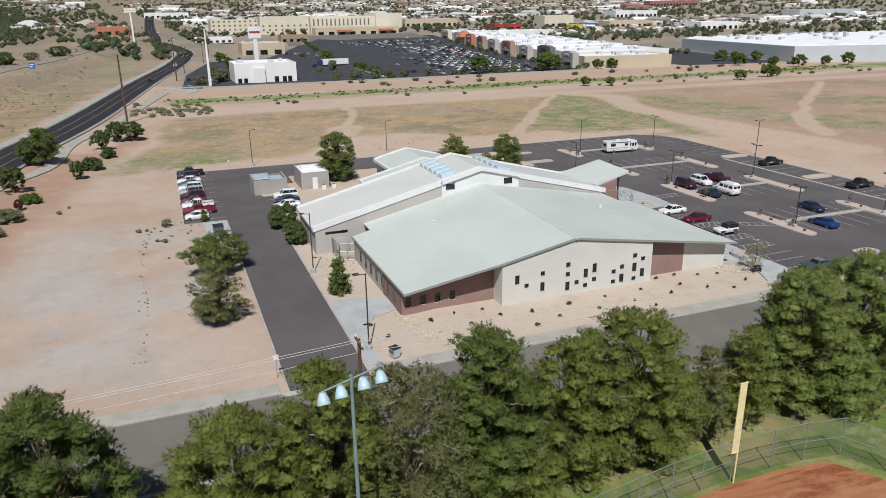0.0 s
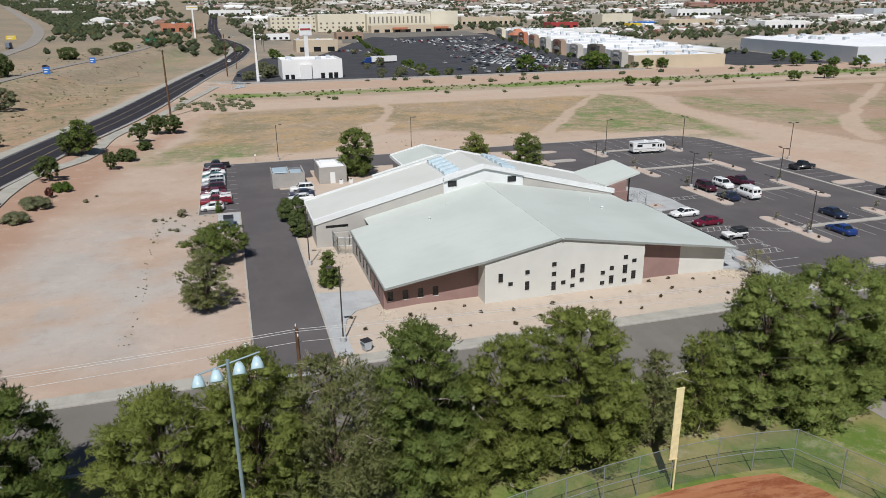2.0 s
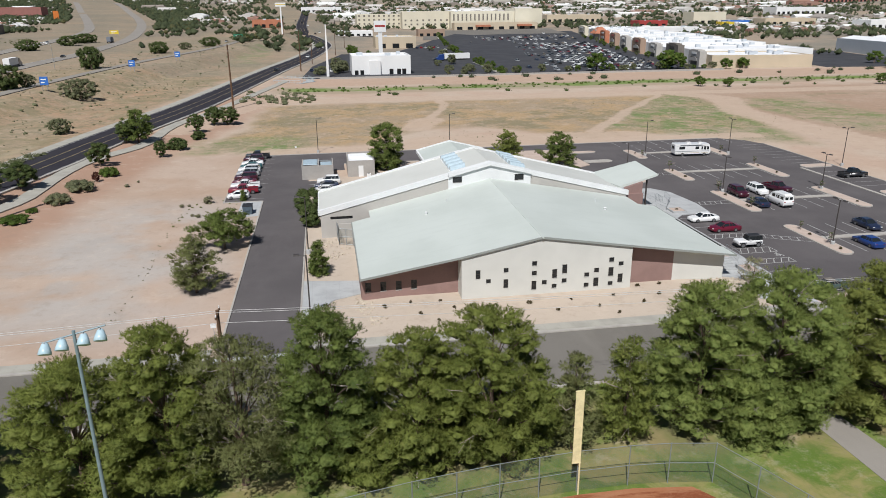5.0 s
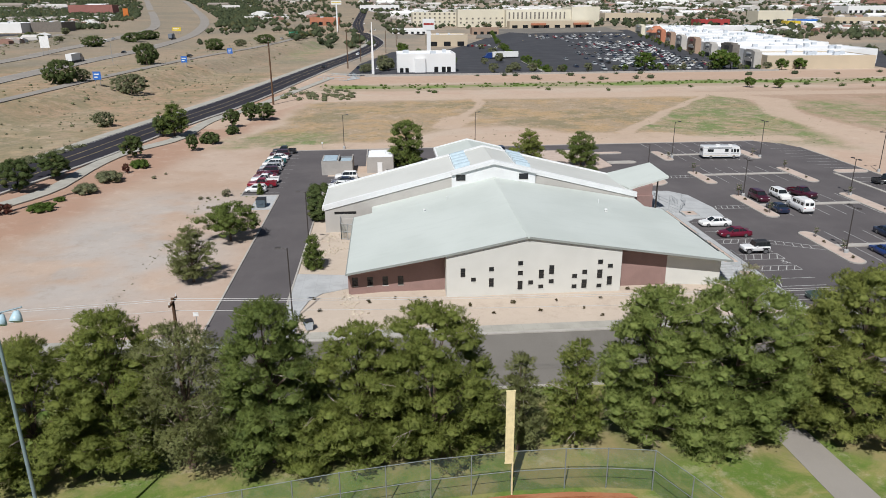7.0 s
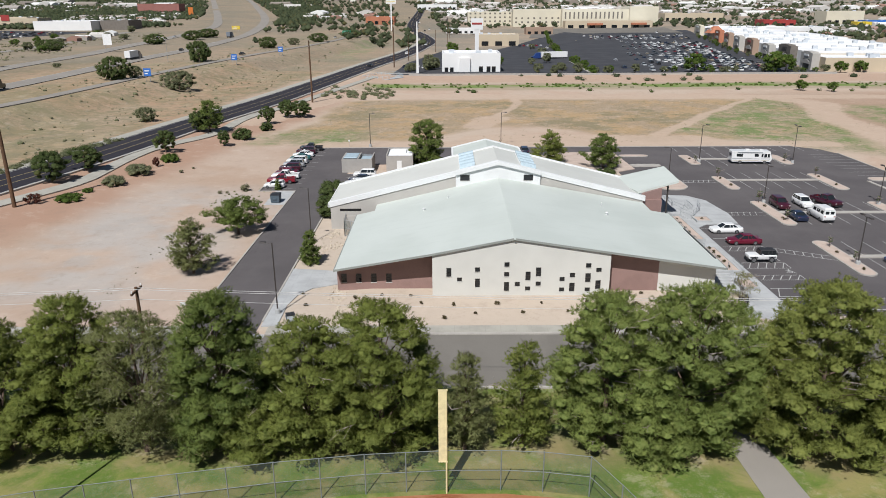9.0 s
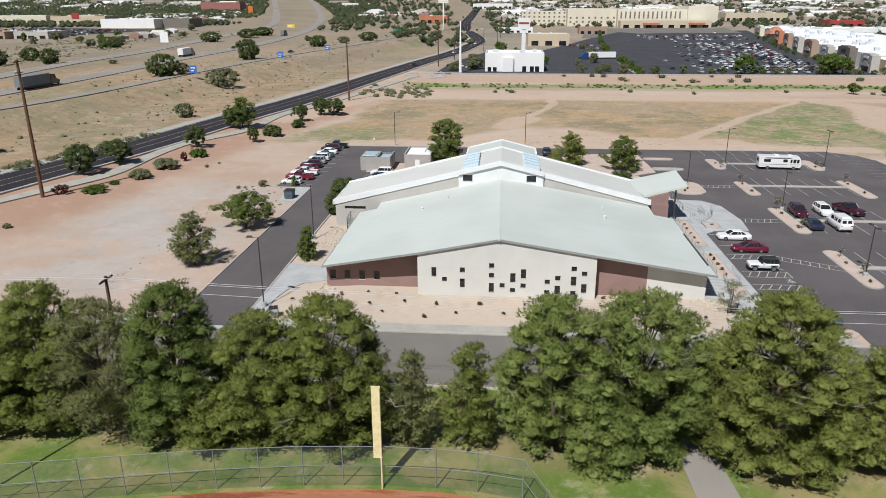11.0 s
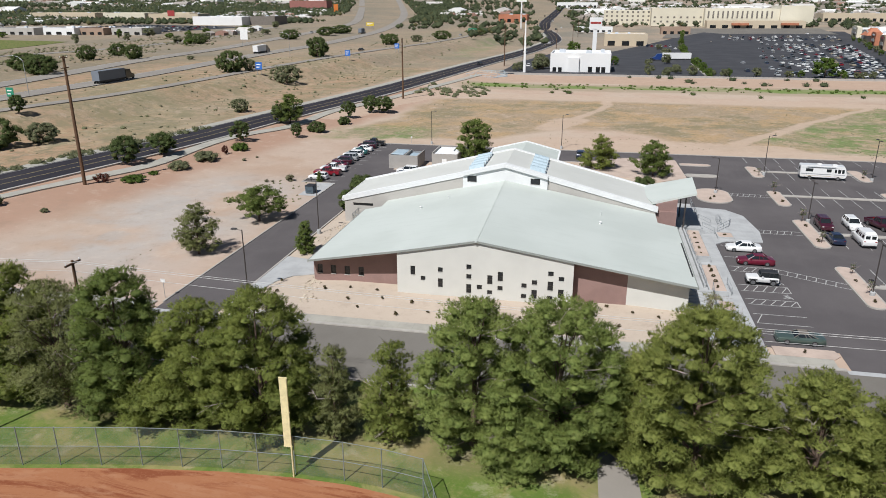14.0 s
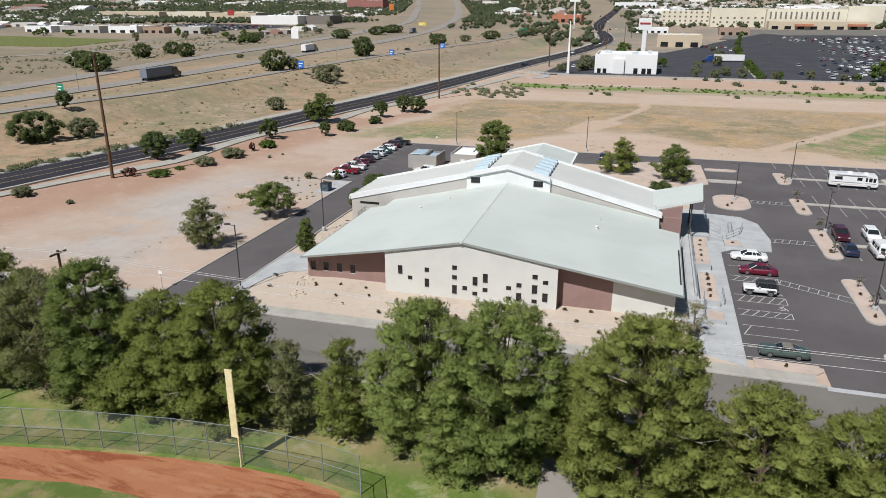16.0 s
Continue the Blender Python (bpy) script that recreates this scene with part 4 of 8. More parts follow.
def island(x0, x1, y0, y1, fill="gravel"):
    ob = thing("parking_island", "raised island with pale concrete kerb and pink gravel", "parking island", group="parking islands", kind="structure")
    bm = bmesh.new()
    prism(bm, capsule(x0, x1, y0, y1), -0.05, 0.17)
    part("kerb", bm, M["kerb"], ob)
    bm = bmesh.new()
    prism(bm, capsule(x0 + 0.18, x1 - 0.18, y0 + 0.18, y1 - 0.18), 0.1, 0.185)
    part("bed", bm, M[fill], ob)
    return ob


for y0, y1 in ((68.2, 81.0), (88.0, 101.0), (108.6, 118.2), (128.2, 137.4)):
    island(80.1, 82.3, y0, y1)
for y0, y1 in ((66.0, 80.4), (87.2, 100.4), (108.0, 120.0), (128.2, 137.4)):
    island(98.2, 100.5, y0, y1)
for y in (115.6, 94.6, 73.6):
    island(107.4, 113.8, y - 1.4, y + 1.2)
island(79.6, 83.4, 59.4, 61.6)
island(68.2, 73.8, 108.4, 117.8)
bm = bmesh.new()
prism(bm, [(48.5, 126.5), (63.6, 121.6), (68.2, 124.6), (67.6, 140.6), (57.5, 141.0), (48.5, 135.0)], -0.05, 0.15)
lone("tree_bed", bm, M["gravel"], "pale gravel bed round the pines behind the hall", "planting bed", "structure")
island(68.0, 74.0, 126.6, 128.8, "kerb")
island(68.0, 74.0, 136.0, 138.0)
for yc in (74.9, 94.6, 115.4, 133.6):
    lone("median_strip", boxes((82.3, 98.2, yc - 0.5, yc + 0.5, -0.05, 0.16)), M["kerb"], "pale concrete strip between two rows of bays", "kerb", "structure")
lone("median_strip", boxes((106.3, 106.9, 58, 114.2, -0.05, 0.15)), M["kerb"], "long pale concrete strip along the lane", "kerb", "structure")

# ---- roads to the west ----
ROAD = [(-60, 20), (-52, 70), (-45.3, 100), (-40.3, 121), (-36.6, 140), (-33.3, 162), (-29.5, 184), (-25, 207), (-19.8, 240), (-12, 300), (-4, 360), (6.5, 430), (14.5, 498), (19, 565), (13, 640), (1, 725), (-3, 830), (-4, 1060), (-5, 1350), (-5, 1600)]
lone("main_road", ribbon(bmesh.new(), ROAD, 11.4, 0.2), M["road"], "fresh black asphalt road curving toward the town", "road", "structure")
lone("road_edge_line", ribbon(bmesh.new(), ROAD, 0.13, 0.215, offset=5.3), M["line"], "white edge line of the road", "road marking", "structure")
lone("road_edge_line", ribbon(bmesh.new(), ROAD, 0.13, 0.215, offset=-5.3), M["line"], "white edge line of the road", "road marking", "structure")
lone("road_centre_line", ribbon(bmesh.new(), ROAD, 0.13, 0.215, offset=1.6), M["yellow"], "yellow line along the road", "road marking", "structure")
lone("road_centre_line", ribbon(bmesh.new(), ROAD, 0.13, 0.215, offset=-1.6), M["yellow"], "yellow line along the road", "road marking", "structure")
bm = dashes(bmesh.new(), ROAD[12:14], 0.4, 0.23, 4, 3, 0.0)
stripe(bm, -8.0, 318, -3.4, 350, 0.7, 0.75)
stripe(bm, -5.5, 322, -1.6, 348, 0.7, 0.75)
lone("turn_lane_marks", bm, M["line"], "white turn lane markings", "road marking", "structure")
lone("road_kerb_east", ribbon(bmesh.new(), ROAD[:16], 0.5, 0.3, offset=5.95), M["kerb"], "concrete kerb of the road", "kerb", "structure")
lone("road_shoulder_west", ribbon(bmesh.new(), ROAD[:16], 3.0, 0.22, offset=-7.25), M["old_concrete"], "pale concrete shoulder of the road", "pavement", "structure")
WALK = [(-46, 60), (-40.5, 82), (-35.8, 96.3), (-32.3, 106), (-30.6, 114), (-30.6, 126), (-29.7, 138), (-27.2, 147), (-23.8, 156), (-22.2, 166), (-21.9, 178), (-20.4, 190), (-16, 207), (-8, 250), (2, 305)]
lone("road_pavement", ribbon(bmesh.new(), WALK, 2.5, 0.2), M["old_concrete"], "winding concrete pavement beside the road", "pavement", "structure")
RAMP = [(28 + .957 * (x - 28), -6 + .957 * (y + 6)) for x, y in [(-104, 90), (-96, 147), (-87, 195), (-82, 290), (-73, 385), (-58, 480), (-47, 570), (-44, 680)]]
lone("slip_road", ribbon(bmesh.new(), RAMP, 4.4, 0.25), M["highway"], "grey slip road beside the highway", "road", "structure")
HWY_A = [(-112, 80), (-108, 160), (-108.5, 232), (-115, 340), (-117, 420), (-122, 500), (-136, 640), (-187, 899), (-288, 1267), (-368, 1521)]
HWY_B = [(-122, 80), (-134, 188), (-151, 292), (-158, 380), (-168, 446), (-182, 600), (-200, 740), (-260, 950), (-370, 1300), (-450, 1550)]
for way in (HWY_A, HWY_B):
    lone("highway", ribbon(bmesh.new(), way, 9.6, 0.25), M["highway"], "grey two-lane highway carriageway", "highway", "structure")
    for off in (-4.4, 4.4):
        lone("highway_edge_line", ribbon(bmesh.new(), way[:6], 0.22, 0.27, offset=off), M["line"], "white edge line of the highway", "road marking", "structure")
lone("frontage_road", ribbon(bmesh.new(), [(-260, 230), (-222, 350), (-225, 470), (-245, 640)], 8, 0.12), M["highway"], "grey frontage road past the highway", "road", "structure")

# ---- the school building ----
school = thing("school_building", "low gabled building, pale green roof, cream and brown walls, dark windows", "building")
RIDGE_X = 39.4


def main_roof(x, y=62.0):
    """Top of the large front roof: level eaves, ridge that climbs a little to the back."""
    ridge = 6.75 + 0.6 * (y - 62.0) / 25.5
    return ridge - (ridge - 2.9) * (RIDGE_X - x) / 19.5 if x < RIDGE_X else ridge - (ridge - 3.25) * (x - RIDGE_X) / 22.6


def high_roof(x):
    """Top of the taller roof behind it."""
    return 9.45 - 0.247 * abs(x - RIDGE_X)


def roof_panel(bm, outline, top, thick=0.3):
    prism(bm, outline, lambda x, y: top(x) - thick, lambda x, y: top(x))


def wall_run(bm, x0, x1, y0, y1, z0, top, holes):
    """A wall along x with true openings (x, z, width, height) under a sloping top."""
    cuts = sorted({x0, x1, *[v for hx, hz, w, h in holes for v in (hx - w / 2, hx + w / 2)], *([RIDGE_X] if x0 < RIDGE_X < x1 else [])})
    for a, b in zip(cuts, cuts[1:]):
        mid = (a + b) / 2
        z = z0
        for hx, hz, w, h in sorted((q for q in holes if abs(q[0] - mid) < q[2] / 2), key=lambda q: q[1]):
            box(bm, a, b, y0, y1, z, hz - h / 2)
            z = hz + h / 2
        prism(bm, [(a, y0), (b, y0), (b, y1), (a, y1)], z, lambda x, y: top(x))


def window_in(parent, x, z, w, h, y, kind="window", bars=True):
    """A framed window in a wall that faces -y."""
    win = thing(kind, "", "", (x, y, z))
    win.parent = parent
    f = 0.055
    bm = boxes((-w / 2, w / 2, 0.06, 0.16, -h / 2, -h / 2 + f), (-w / 2, w / 2, 0.06, 0.16, h / 2 - f, h / 2),
               (-w / 2, -w / 2 + f, 0.06, 0.16, -h / 2 + f, h / 2 - f), (w / 2 - f, w / 2, 0.06, 0.16, -h / 2 + f, h / 2 - f))
    if bars and h > 0.7:
        box(bm, -w / 2 + f, w / 2 - f, 0.07, 0.15, -0.025, 0.025)
    part("frame", bm, M["dark_frame"], win)
    part("pane", boxes((-w / 2 + f, w / 2 - f, 0.1, 0.12, -h / 2 + f, h / 2 - f)), M["window"], win)
    part("sill", boxes((-w / 2 - 0.03, w / 2 + 0.03, -0.03, 0.06, -h / 2 - 0.05, -h / 2)), M["cream"], win)
    return win


# front wall, cream, with its scatter of windows
FRONT = [(32.51, 2.92, 0.52, 1.0), (33.64, 2.09, 0.52, 0.48), (35.56, 3.22, 0.52, 0.5), (35.56, 1.69, 0.52, 1.02), (38.67, 3.78, 0.54, 0.5), (38.67, 2.67, 0.54, 0.5),
         (38.67, 1.28, 0.54, 1.0), (39.82, 1.55, 0.54, 0.48), (40.94, 2.47, 0.55, 1.0), (40.94, 1.04, 0.55, 0.46), (42.05, 2.93, 0.55, 1.02), (42.05, 1.59, 0.55, 0.48),
         (44.58, 2.10, 0.55, 0.48), (44.58, 0.91, 0.55, 0.46), (45.67, 2.54, 0.55, 0.5), (45.67, 1.18, 0.58, 1.0), (47.33, 3.64, 0.56, 0.5), (47.33, 2.26, 0.58, 1.0),
         (47.33, 0.90, 0.56, 0.46), (48.44, 3.12, 0.57, 0.48), (48.44, 1.45, 0.57, 1.0)]
bm = bmesh.new()
wall_run(bm, 30.75, 49.65, 62.5, 62.8, -0.1, lambda x: main_roof(x) - 0.19, FRONT)
prism(bm, [(30.75, 62.8), (31.05, 62.8), (31.05, 65.0), (30.75, 65.0)], -0.1, lambda x, y: main_roof(x) - 0.19)
part("front_wall", bm, M["cream"], school, "cream stucco front wall")
for row in FRONT:
    window_in(school, *row, 62.5)
# recessed brown walls on each side, cream end
WEST4 = [(21.0, 1.5, 0.62, 1.04), (22.62, 1.5, 0.62, 1.04), (24.27, 1.5, 0.62, 1.04), (25.93, 1.5, 0.62, 1.04)]
bm = bmesh.new()
wall_run(bm, 20.3, 30.75, 64.6, 64.9, -0.1, lambda x: main_roof(x) - 0.19, WEST4)
part("brown_wall", bm, M["brown"], school, "mauve-brown block wall under the eave")
for row in WEST4:
    window_in(school, *row, 64.6)
bm = bmesh.new()
prism(bm, [(49.35, 62.8), (49.65, 62.8), (49.65, 64.1), (49.35, 64.1)], -0.1, lambda x, y: main_roof(x) - 0.19)
wall_run(bm, 49.65, 55.2, 63.8, 64.1, -0.1, lambda x: main_roof(x) - 0.19, [])
part("brown_wall", bm, M["brown"], school, "mauve-brown block wall under the eave")
bm = bmesh.new()
wall_run(bm, 55.2, 61.4, 63.8, 64.1, -0.1, lambda x: main_roof(x) - 0.19, [])
box(bm, 61.1, 61.4, 64.1, 83.2, -0.1, main_roof(61.4) - 0.19)
box(bm, 59.6, 61.1, 82.9, 83.2, -0.1, main_roof(61.4) - 0.19)
part("end_wall", bm, M["cream"], school, "cream stucco end wall")
# west wall, dark, with a row of narrow windows
WEST = [67.0 + i * 2.3 for i in range(7)]
bm = bmesh.new()
cuts = [64.9] + [v for y in WEST for v in (y - 0.3, y + 0.3)] + [84.0]
for i, (a, b) in enumerate(zip(cuts, cuts[1:])):
    top = main_roof(20.3) - 0.19
    if i % 2:
        box(bm, 20.3, 20.6, a, b, -0.1, 0.7)
        box(bm, 20.3, 20.6, a, b, 1.95, top)
    else:
        box(bm, 20.3, 20.6, a, b, -0.1, top)
part("west_wall", bm, M["grey_wall"], school, "grey stucco side wall with narrow windows")
part("west_wall_facing", boxes((20.26, 20.3, 64.6, 66.7, -0.1, 2.7), (20.26, 20.3, 67.3, 69.0, -0.1, 2.7), (20.26, 20.3, 69.6, 71.3, -0.1, 2.7), (20.26, 20.3, 66.7, 67.3, -0.1, 0.7), (20.26, 20.3, 69.0, 69.6, -0.1, 0.7), (20.26, 20.3, 66.7, 67.3, 1.95, 2.7), (20.26, 20.3, 69.0, 69.6, 1.95, 2.7)), M["brown"], school, "mauve-brown facing at the corner")
for y in WEST:
    win = thing("window", "", "", (20.3, y, 1.33))
    win.parent = school
    part("frame", boxes((-0.05, 0.12, -0.3, 0.3, -0.625, -0.57), (-0.05, 0.12, -0.3, 0.3, 0.57, 0.625), (-0.05, 0.12, -0.3, -0.25, -0.57, 0.57), (-0.05, 0.12, 0.25, 0.3, -0.57, 0.57)), M["dark_frame"], win)
    part("pane", boxes((-0.02, 0.0, -0.25, 0.25, -0.57, 0.57)), M["window"], win)
# the large front roof: two slopes, fascia and ridge cap
def warped(x0, x1, front, back, nx=6, ny=8, thick=0.18):
    """A gently warped roof sheet between two edges of the plan."""
    bm = bmesh.new()
    top, low = [], []
    for i in range(nx + 1):
        x = x0 + (x1 - x0) * i / nx
        y0, y1 = front(x), back(x)
        top.append([bm.verts.new((x, y0 + (y1 - y0) * j / ny, main_roof(x, y0 + (y1 - y0) * j / ny))) for j in range(ny + 1)])
        low.append([bm.verts.new(v.co - Vector((0, 0, thick))) for v in top[-1]])
    for i in range(nx):
        for j in range(ny):
            bm.faces.new((top[i][j], top[i + 1][j], top[i + 1][j + 1], top[i][j + 1]))
            bm.faces.new((low[i][j + 1], low[i + 1][j + 1], low[i + 1][j], low[i][j]))
    for j in range(ny):
        for i in (0, nx):
            bm.faces.new((top[i][j], top[i][j + 1], low[i][j + 1], low[i][j]))
    for i in range(nx):
        for j in (0, ny):
            bm.faces.new((top[i][j], top[i + 1][j], low[i + 1][j], low[i][j]))
    return bm


def south_edge(x):
    return float(np.interp(x, [19.9, 30.75, 49.65, 62.0], [63.3, 62.4, 62.4, 62.62]))


for sheet in (warped(20.2, RIDGE_X, south_edge, lambda x: 84.4, 18), warped(22.6, RIDGE_X, lambda x: 84.4, lambda x: 87.5, 4, 2), warped(RIDGE_X, 59.6, south_edge, lambda x: 87.4, 20), warped(59.6, 62.0, south_edge, lambda x: 83.4, 3)):
    part("roof_slope", sheet, M["roof"], school, "pale grey-green membrane roof slope")
bm = bmesh.new()
EAVE = [(20.1, 63.17), (30.75, 62.28), (RIDGE_X, 62.28), (49.65, 62.28), (62.1, 62.5)]
for a, b in zip(EAVE, EAVE[1:]):
    prism(bm, [a, b, (b[0], b[1] + 0.12), (a[0], a[1] + 0.12)], lambda x, y: main_roof(x) - 0.194, lambda x, y: main_roof(x) + 0.02)
prism(bm, [(20.08, 63.2), (20.2, 63.2), (20.2, 84.4), (20.08, 84.4)], lambda x, y: main_roof(x) - 0.194, lambda x, y: main_roof(x) + 0.02)
prism(bm, [(62.0, 62.5), (62.12, 62.5), (62.12, 83.4), (62.0, 83.4)], lambda x, y: main_roof(x) - 0.194, lambda x, y: main_roof(x) + 0.02)
part("fascia", bm, M["trim"], school, "grey-green metal fascia")
bm = bmesh.new()
prism(bm, [(RIDGE_X - 0.1, 62.1), (RIDGE_X + 0.1, 62.1), (RIDGE_X + 0.1, 87.4), (RIDGE_X - 0.1, 87.4)], lambda x, y: main_roof(RIDGE_X, y) - 0.1, lambda x, y: main_roof(RIDGE_X, y) + 0.02)
part("ridge_cap", bm, M["roof"], school, "thin grey ridge seam")
bm = bmesh.new()
prism(bm, [(61.75, 65.5), (61.9, 65.5), (61.9, 76.5), (61.75, 76.5)], lambda x, y: main_roof(x), lambda x, y: main_roof(x) + 0.1)
part("gutter", bm, M["dark_frame"], school, "dark gutter strip along the eave")
for x, y, r, h in ((29.4, 79.4, 0.12, 0.3), (52.3, 77.3, 0.14, 0.32), (32.5, 82.5, 0.05, 0.3), (52.4, 81.0, 0.04, 0.5)):
    bm = bmesh.new()
    lathe(bm, [(r, -0.1), (r, h * 0.7), (r * 1.5, h * 0.72), (r * 1.4, h), (0.02, h + 0.05)], 10, (x, y, main_roof(x, y)))
    part("roof_vent", bm, M["white_cap"], school, "small white roof vent")

# the taller hall behind: walls, white parapet, skylights
bm = bmesh.new()
wall_run(bm, 16.1, 33.6, 87.5, 87.9, -0.1, lambda x: high_roof(x) - 0.15, [(18.9, 2.75, 3.0, 0.4)])
wall_run(bm, 45.2, 59.6, 87.5, 87.9, -0.1, lambda x: high_roof(x) - 0.15, [])
box(bm, 16.1, 16.5, 87.9, 98.2, -0.1, high_roof(16.1) - 0.2)
box(bm, 59.2, 59.6, 87.9, 98.2, -0.1, high_roof(59.6) - 0.2)
wall_run(bm, 16.1, 59.6, 98.0, 98.3, -0.1, lambda x: high_roof(x) - 0.15, [])
part("hall_wall", bm, M["grey_wall"], school, "grey stucco hall wall")
part("clerestory_strip", boxes((17.4, 20.4, 87.6, 87.7, 2.55, 2.95)), M["window"], school, "dark strip window")
bm = bmesh.new()
wall_run(bm, 33.6, 45.2, 87.2, 87.5, 4.6, lambda x: high_roof(x) - 0.1, [(34.85, 7.35, 1.3, 0.85), (43.55, 7.35, 1.3, 0.85)])
part("clerestory_wall", bm, M["white_cap"], school, "white raised centre of the gable")
for x in (34.85, 43.55):
    window_in(school, x, 7.35, 1.3, 0.85, 87.2, bars=False)
for outline in ([(15.9, 87.6), (RIDGE_X, 87.6), (RIDGE_X, 98.6), (15.9, 98.6)], [(RIDGE_X, 87.6), (59.8, 87.6), (59.8, 98.6), (RIDGE_X, 98.6)]):
    bm = bmesh.new()
    roof_panel(bm, outline, high_roof, 0.2)
    part("hall_roof_slope", bm, M["hall_roof"], school, "pale warm grey membrane roof slope")
bm = bmesh.new()
for a, b in ((15.8, RIDGE_X), (RIDGE_X, 59.9)):
    prism(bm, [(a, 87.38), (b, 87.38), (b, 87.85), (a, 87.85)], lambda x, y: high_roof(x) - 0.5, lambda x, y: high_roof(x) + 0.22)
    prism(bm, [(a, 98.4), (b, 98.4), (b, 98.8), (a, 98.8)], lambda x, y: high_roof(x) - 0.35, lambda x, y: high_roof(x) + 0.2)
part("parapet", bm, M["white_cap"], school, "white parapet coping along the gable")
bm = bmesh.new()
for x0, x1 in ((33.6, RIDGE_X), (RIDGE_X, 45.2)):
    prism(bm, [(x0, 86.9), (x1, 86.9), (x1, 87.9), (x0, 87.9)], lambda x, y: high_roof(x) - 0.25, lambda x, y: high_roof(x) + 0.26)
part("parapet", bm, M["white_cap"], school, "white raised parapet coping")
bm = bmesh.new()
prism(bm, [(15.78, 87.2), (15.9, 87.2), (15.9, 98.7), (15.78, 98.7)], lambda x, y: high_roof(x) - 0.35, lambda x, y: high_roof(x) + 0.05)
part("fascia", bm, M["white_cap"], school, "white eave fascia")


def skylight(x, y, side):
    """A low vaulted skylight across the slope."""
    bm = bmesh.new()
    n, half = 6, 0.78
    rows = []
    for i in range(n + 1):
        a = math.pi * i / n
        dy, dz = -half * math.cos(a), 0.5 * math.sin(a)
        rows.append([bm.verts.new((x + s * 1.05, y + dy, high_roof(x + s * 1.05) + 0.1 + dz)) for s in (-1, 1)])
    for a, b in zip(rows, rows[1:]):
        bm.faces.new((a[0], a[1], b[1], b[0]))
    for s in (0, 1):
        bm.faces.new([r[s] for r in rows])
    dome = part("skylight", bm, M["skylight"], school, "blue-tinted vaulted skylight")
    bm = bmesh.new()
    for s in (-1.05, 1.05):
        prism(bm, [(x + s - 0.06, y - 0.84), (x + s + 0.06, y - 0.84), (x + s + 0.06, y + 0.84), (x + s - 0.06, y + 0.84)], lambda a, b: high_roof(a) - 0.05, lambda a, b: high_roof(a) + 0.09)
    for t in (-0.84, 0.76):
        prism(bm, [(x - 1.05, y + t), (x + 1.05, y + t), (x + 1.05, y + t + 0.08), (x - 1.05, y + t + 0.08)], lambda a, b: high_roof(a) - 0.05, lambda a, b: high_roof(a) + 0.09)
    part("frame", bm, M["white_cap"], dome)


for i in range(5):
    skylight(35.2, 89.4 + i * 1.9, -1)
    skylight(43.7, 89.4 + i * 1.9, 1)

# lower wings to the north
def wing_roof(x):
    return 6.7 - 0.25 * abs(x - RIDGE_X)


bm = bmesh.new()
wall_run(bm, 28.6, 50.2, 109.7, 110.0, -0.1, lambda x: wing_roof(x) - 0.1, [])
box(bm, 28.6, 28.9, 98.4, 109.7, -0.1, wing_roof(28.6) - 0.2)
box(bm, 49.9, 50.2, 98.4, 109.7, -0.1, wing_roof(50.2) - 0.2)
wall_run(bm, 33.8, 45.0, 119.4, 119.7, -0.1, lambda x: wing_roof(x) - 0.1, [])
box(bm, 33.8, 34.1, 110, 119.4, -0.1, wing_roof(33.8) - 0.2)
box(bm, 44.7, 45.0, 110, 119.4, -0.1, wing_roof(45.0) - 0.2)
part("wing_wall", bm, M["grey_wall"], school, "grey stucco wing walls")
for x0, x1, y0, y1 in ((28.2, RIDGE_X, 98.8, 110.3), (RIDGE_X, 50.6, 98.8, 110.3), (33.4, RIDGE_X, 110.3, 119.9), (RIDGE_X, 45.4, 110.3, 119.9)):
    bm = bmesh.new()
    roof_panel(bm, [(x0, y0), (x1, y0), (x1, y1), (x0, y1)], wing_roof, 0.22)
    part("wing_roof_slope", bm, M["roof"], school, "pale grey-green membrane roof slope")
    bm = bmesh.new()
    prism(bm, [(x0, y1 - 0.1), (x1, y1 - 0.1), (x1, y1 + 0.25), (x0, y1 + 0.25)], lambda x, y: wing_roof(x) - 0.3, lambda x, y: wing_roof(x) + 0.16)
    e = x0 if x1 == RIDGE_X else x1
    prism(bm, [(e - 0.15, y0), (e + 0.15, y0), (e + 0.15, y1 - 0.1), (e - 0.15, y1 - 0.1)], lambda x, y: wing_roof(e) - 0.35, lambda x, y: wing_roof(e) + 0.14)
    part("parapet", bm, M["white_cap"], school, "white parapet coping")

# entrance canopy on the east, with its brown pier and posts
bm = bmesh.new()
prism(bm, [(59.2, 88.9), (64.8, 88.7), (65.2, 97.6), (57.6, 99.2)], lambda x, y: 4.85 + (x - 59.2) * 0.29 - 0.3, lambda x, y: 4.85 + (x - 59.2) * 0.29)
part("canopy", bm, M["roof"], school, "pale tilted entrance canopy")
bm = bmesh.new()
prism(bm, [(59.7, 88.3), (62.4, 88.3), (62.4, 88.8), (59.7, 88.8)], -0.1, lambda x, y: 4.55 + (x - 59.2) * 0.29)
box(bm, 59.7, 62.4, 87.9, 88.3, -0.1, 3.9)
part("entrance_pier", bm, M["brown"], school, "mauve-brown block pier beside the entrance")
for x, y in ((63.6, 89.6), (63.8, 96.4)):
    part("canopy_post", boxes((x - 0.09, x + 0.09, y - 0.09, y + 0.09, 0, 5.75)), M["pole"], school, "dark steel canopy post")
bm = boxes((59.65, 59.8, 90.0, 96.8, 0.95, 3.6))
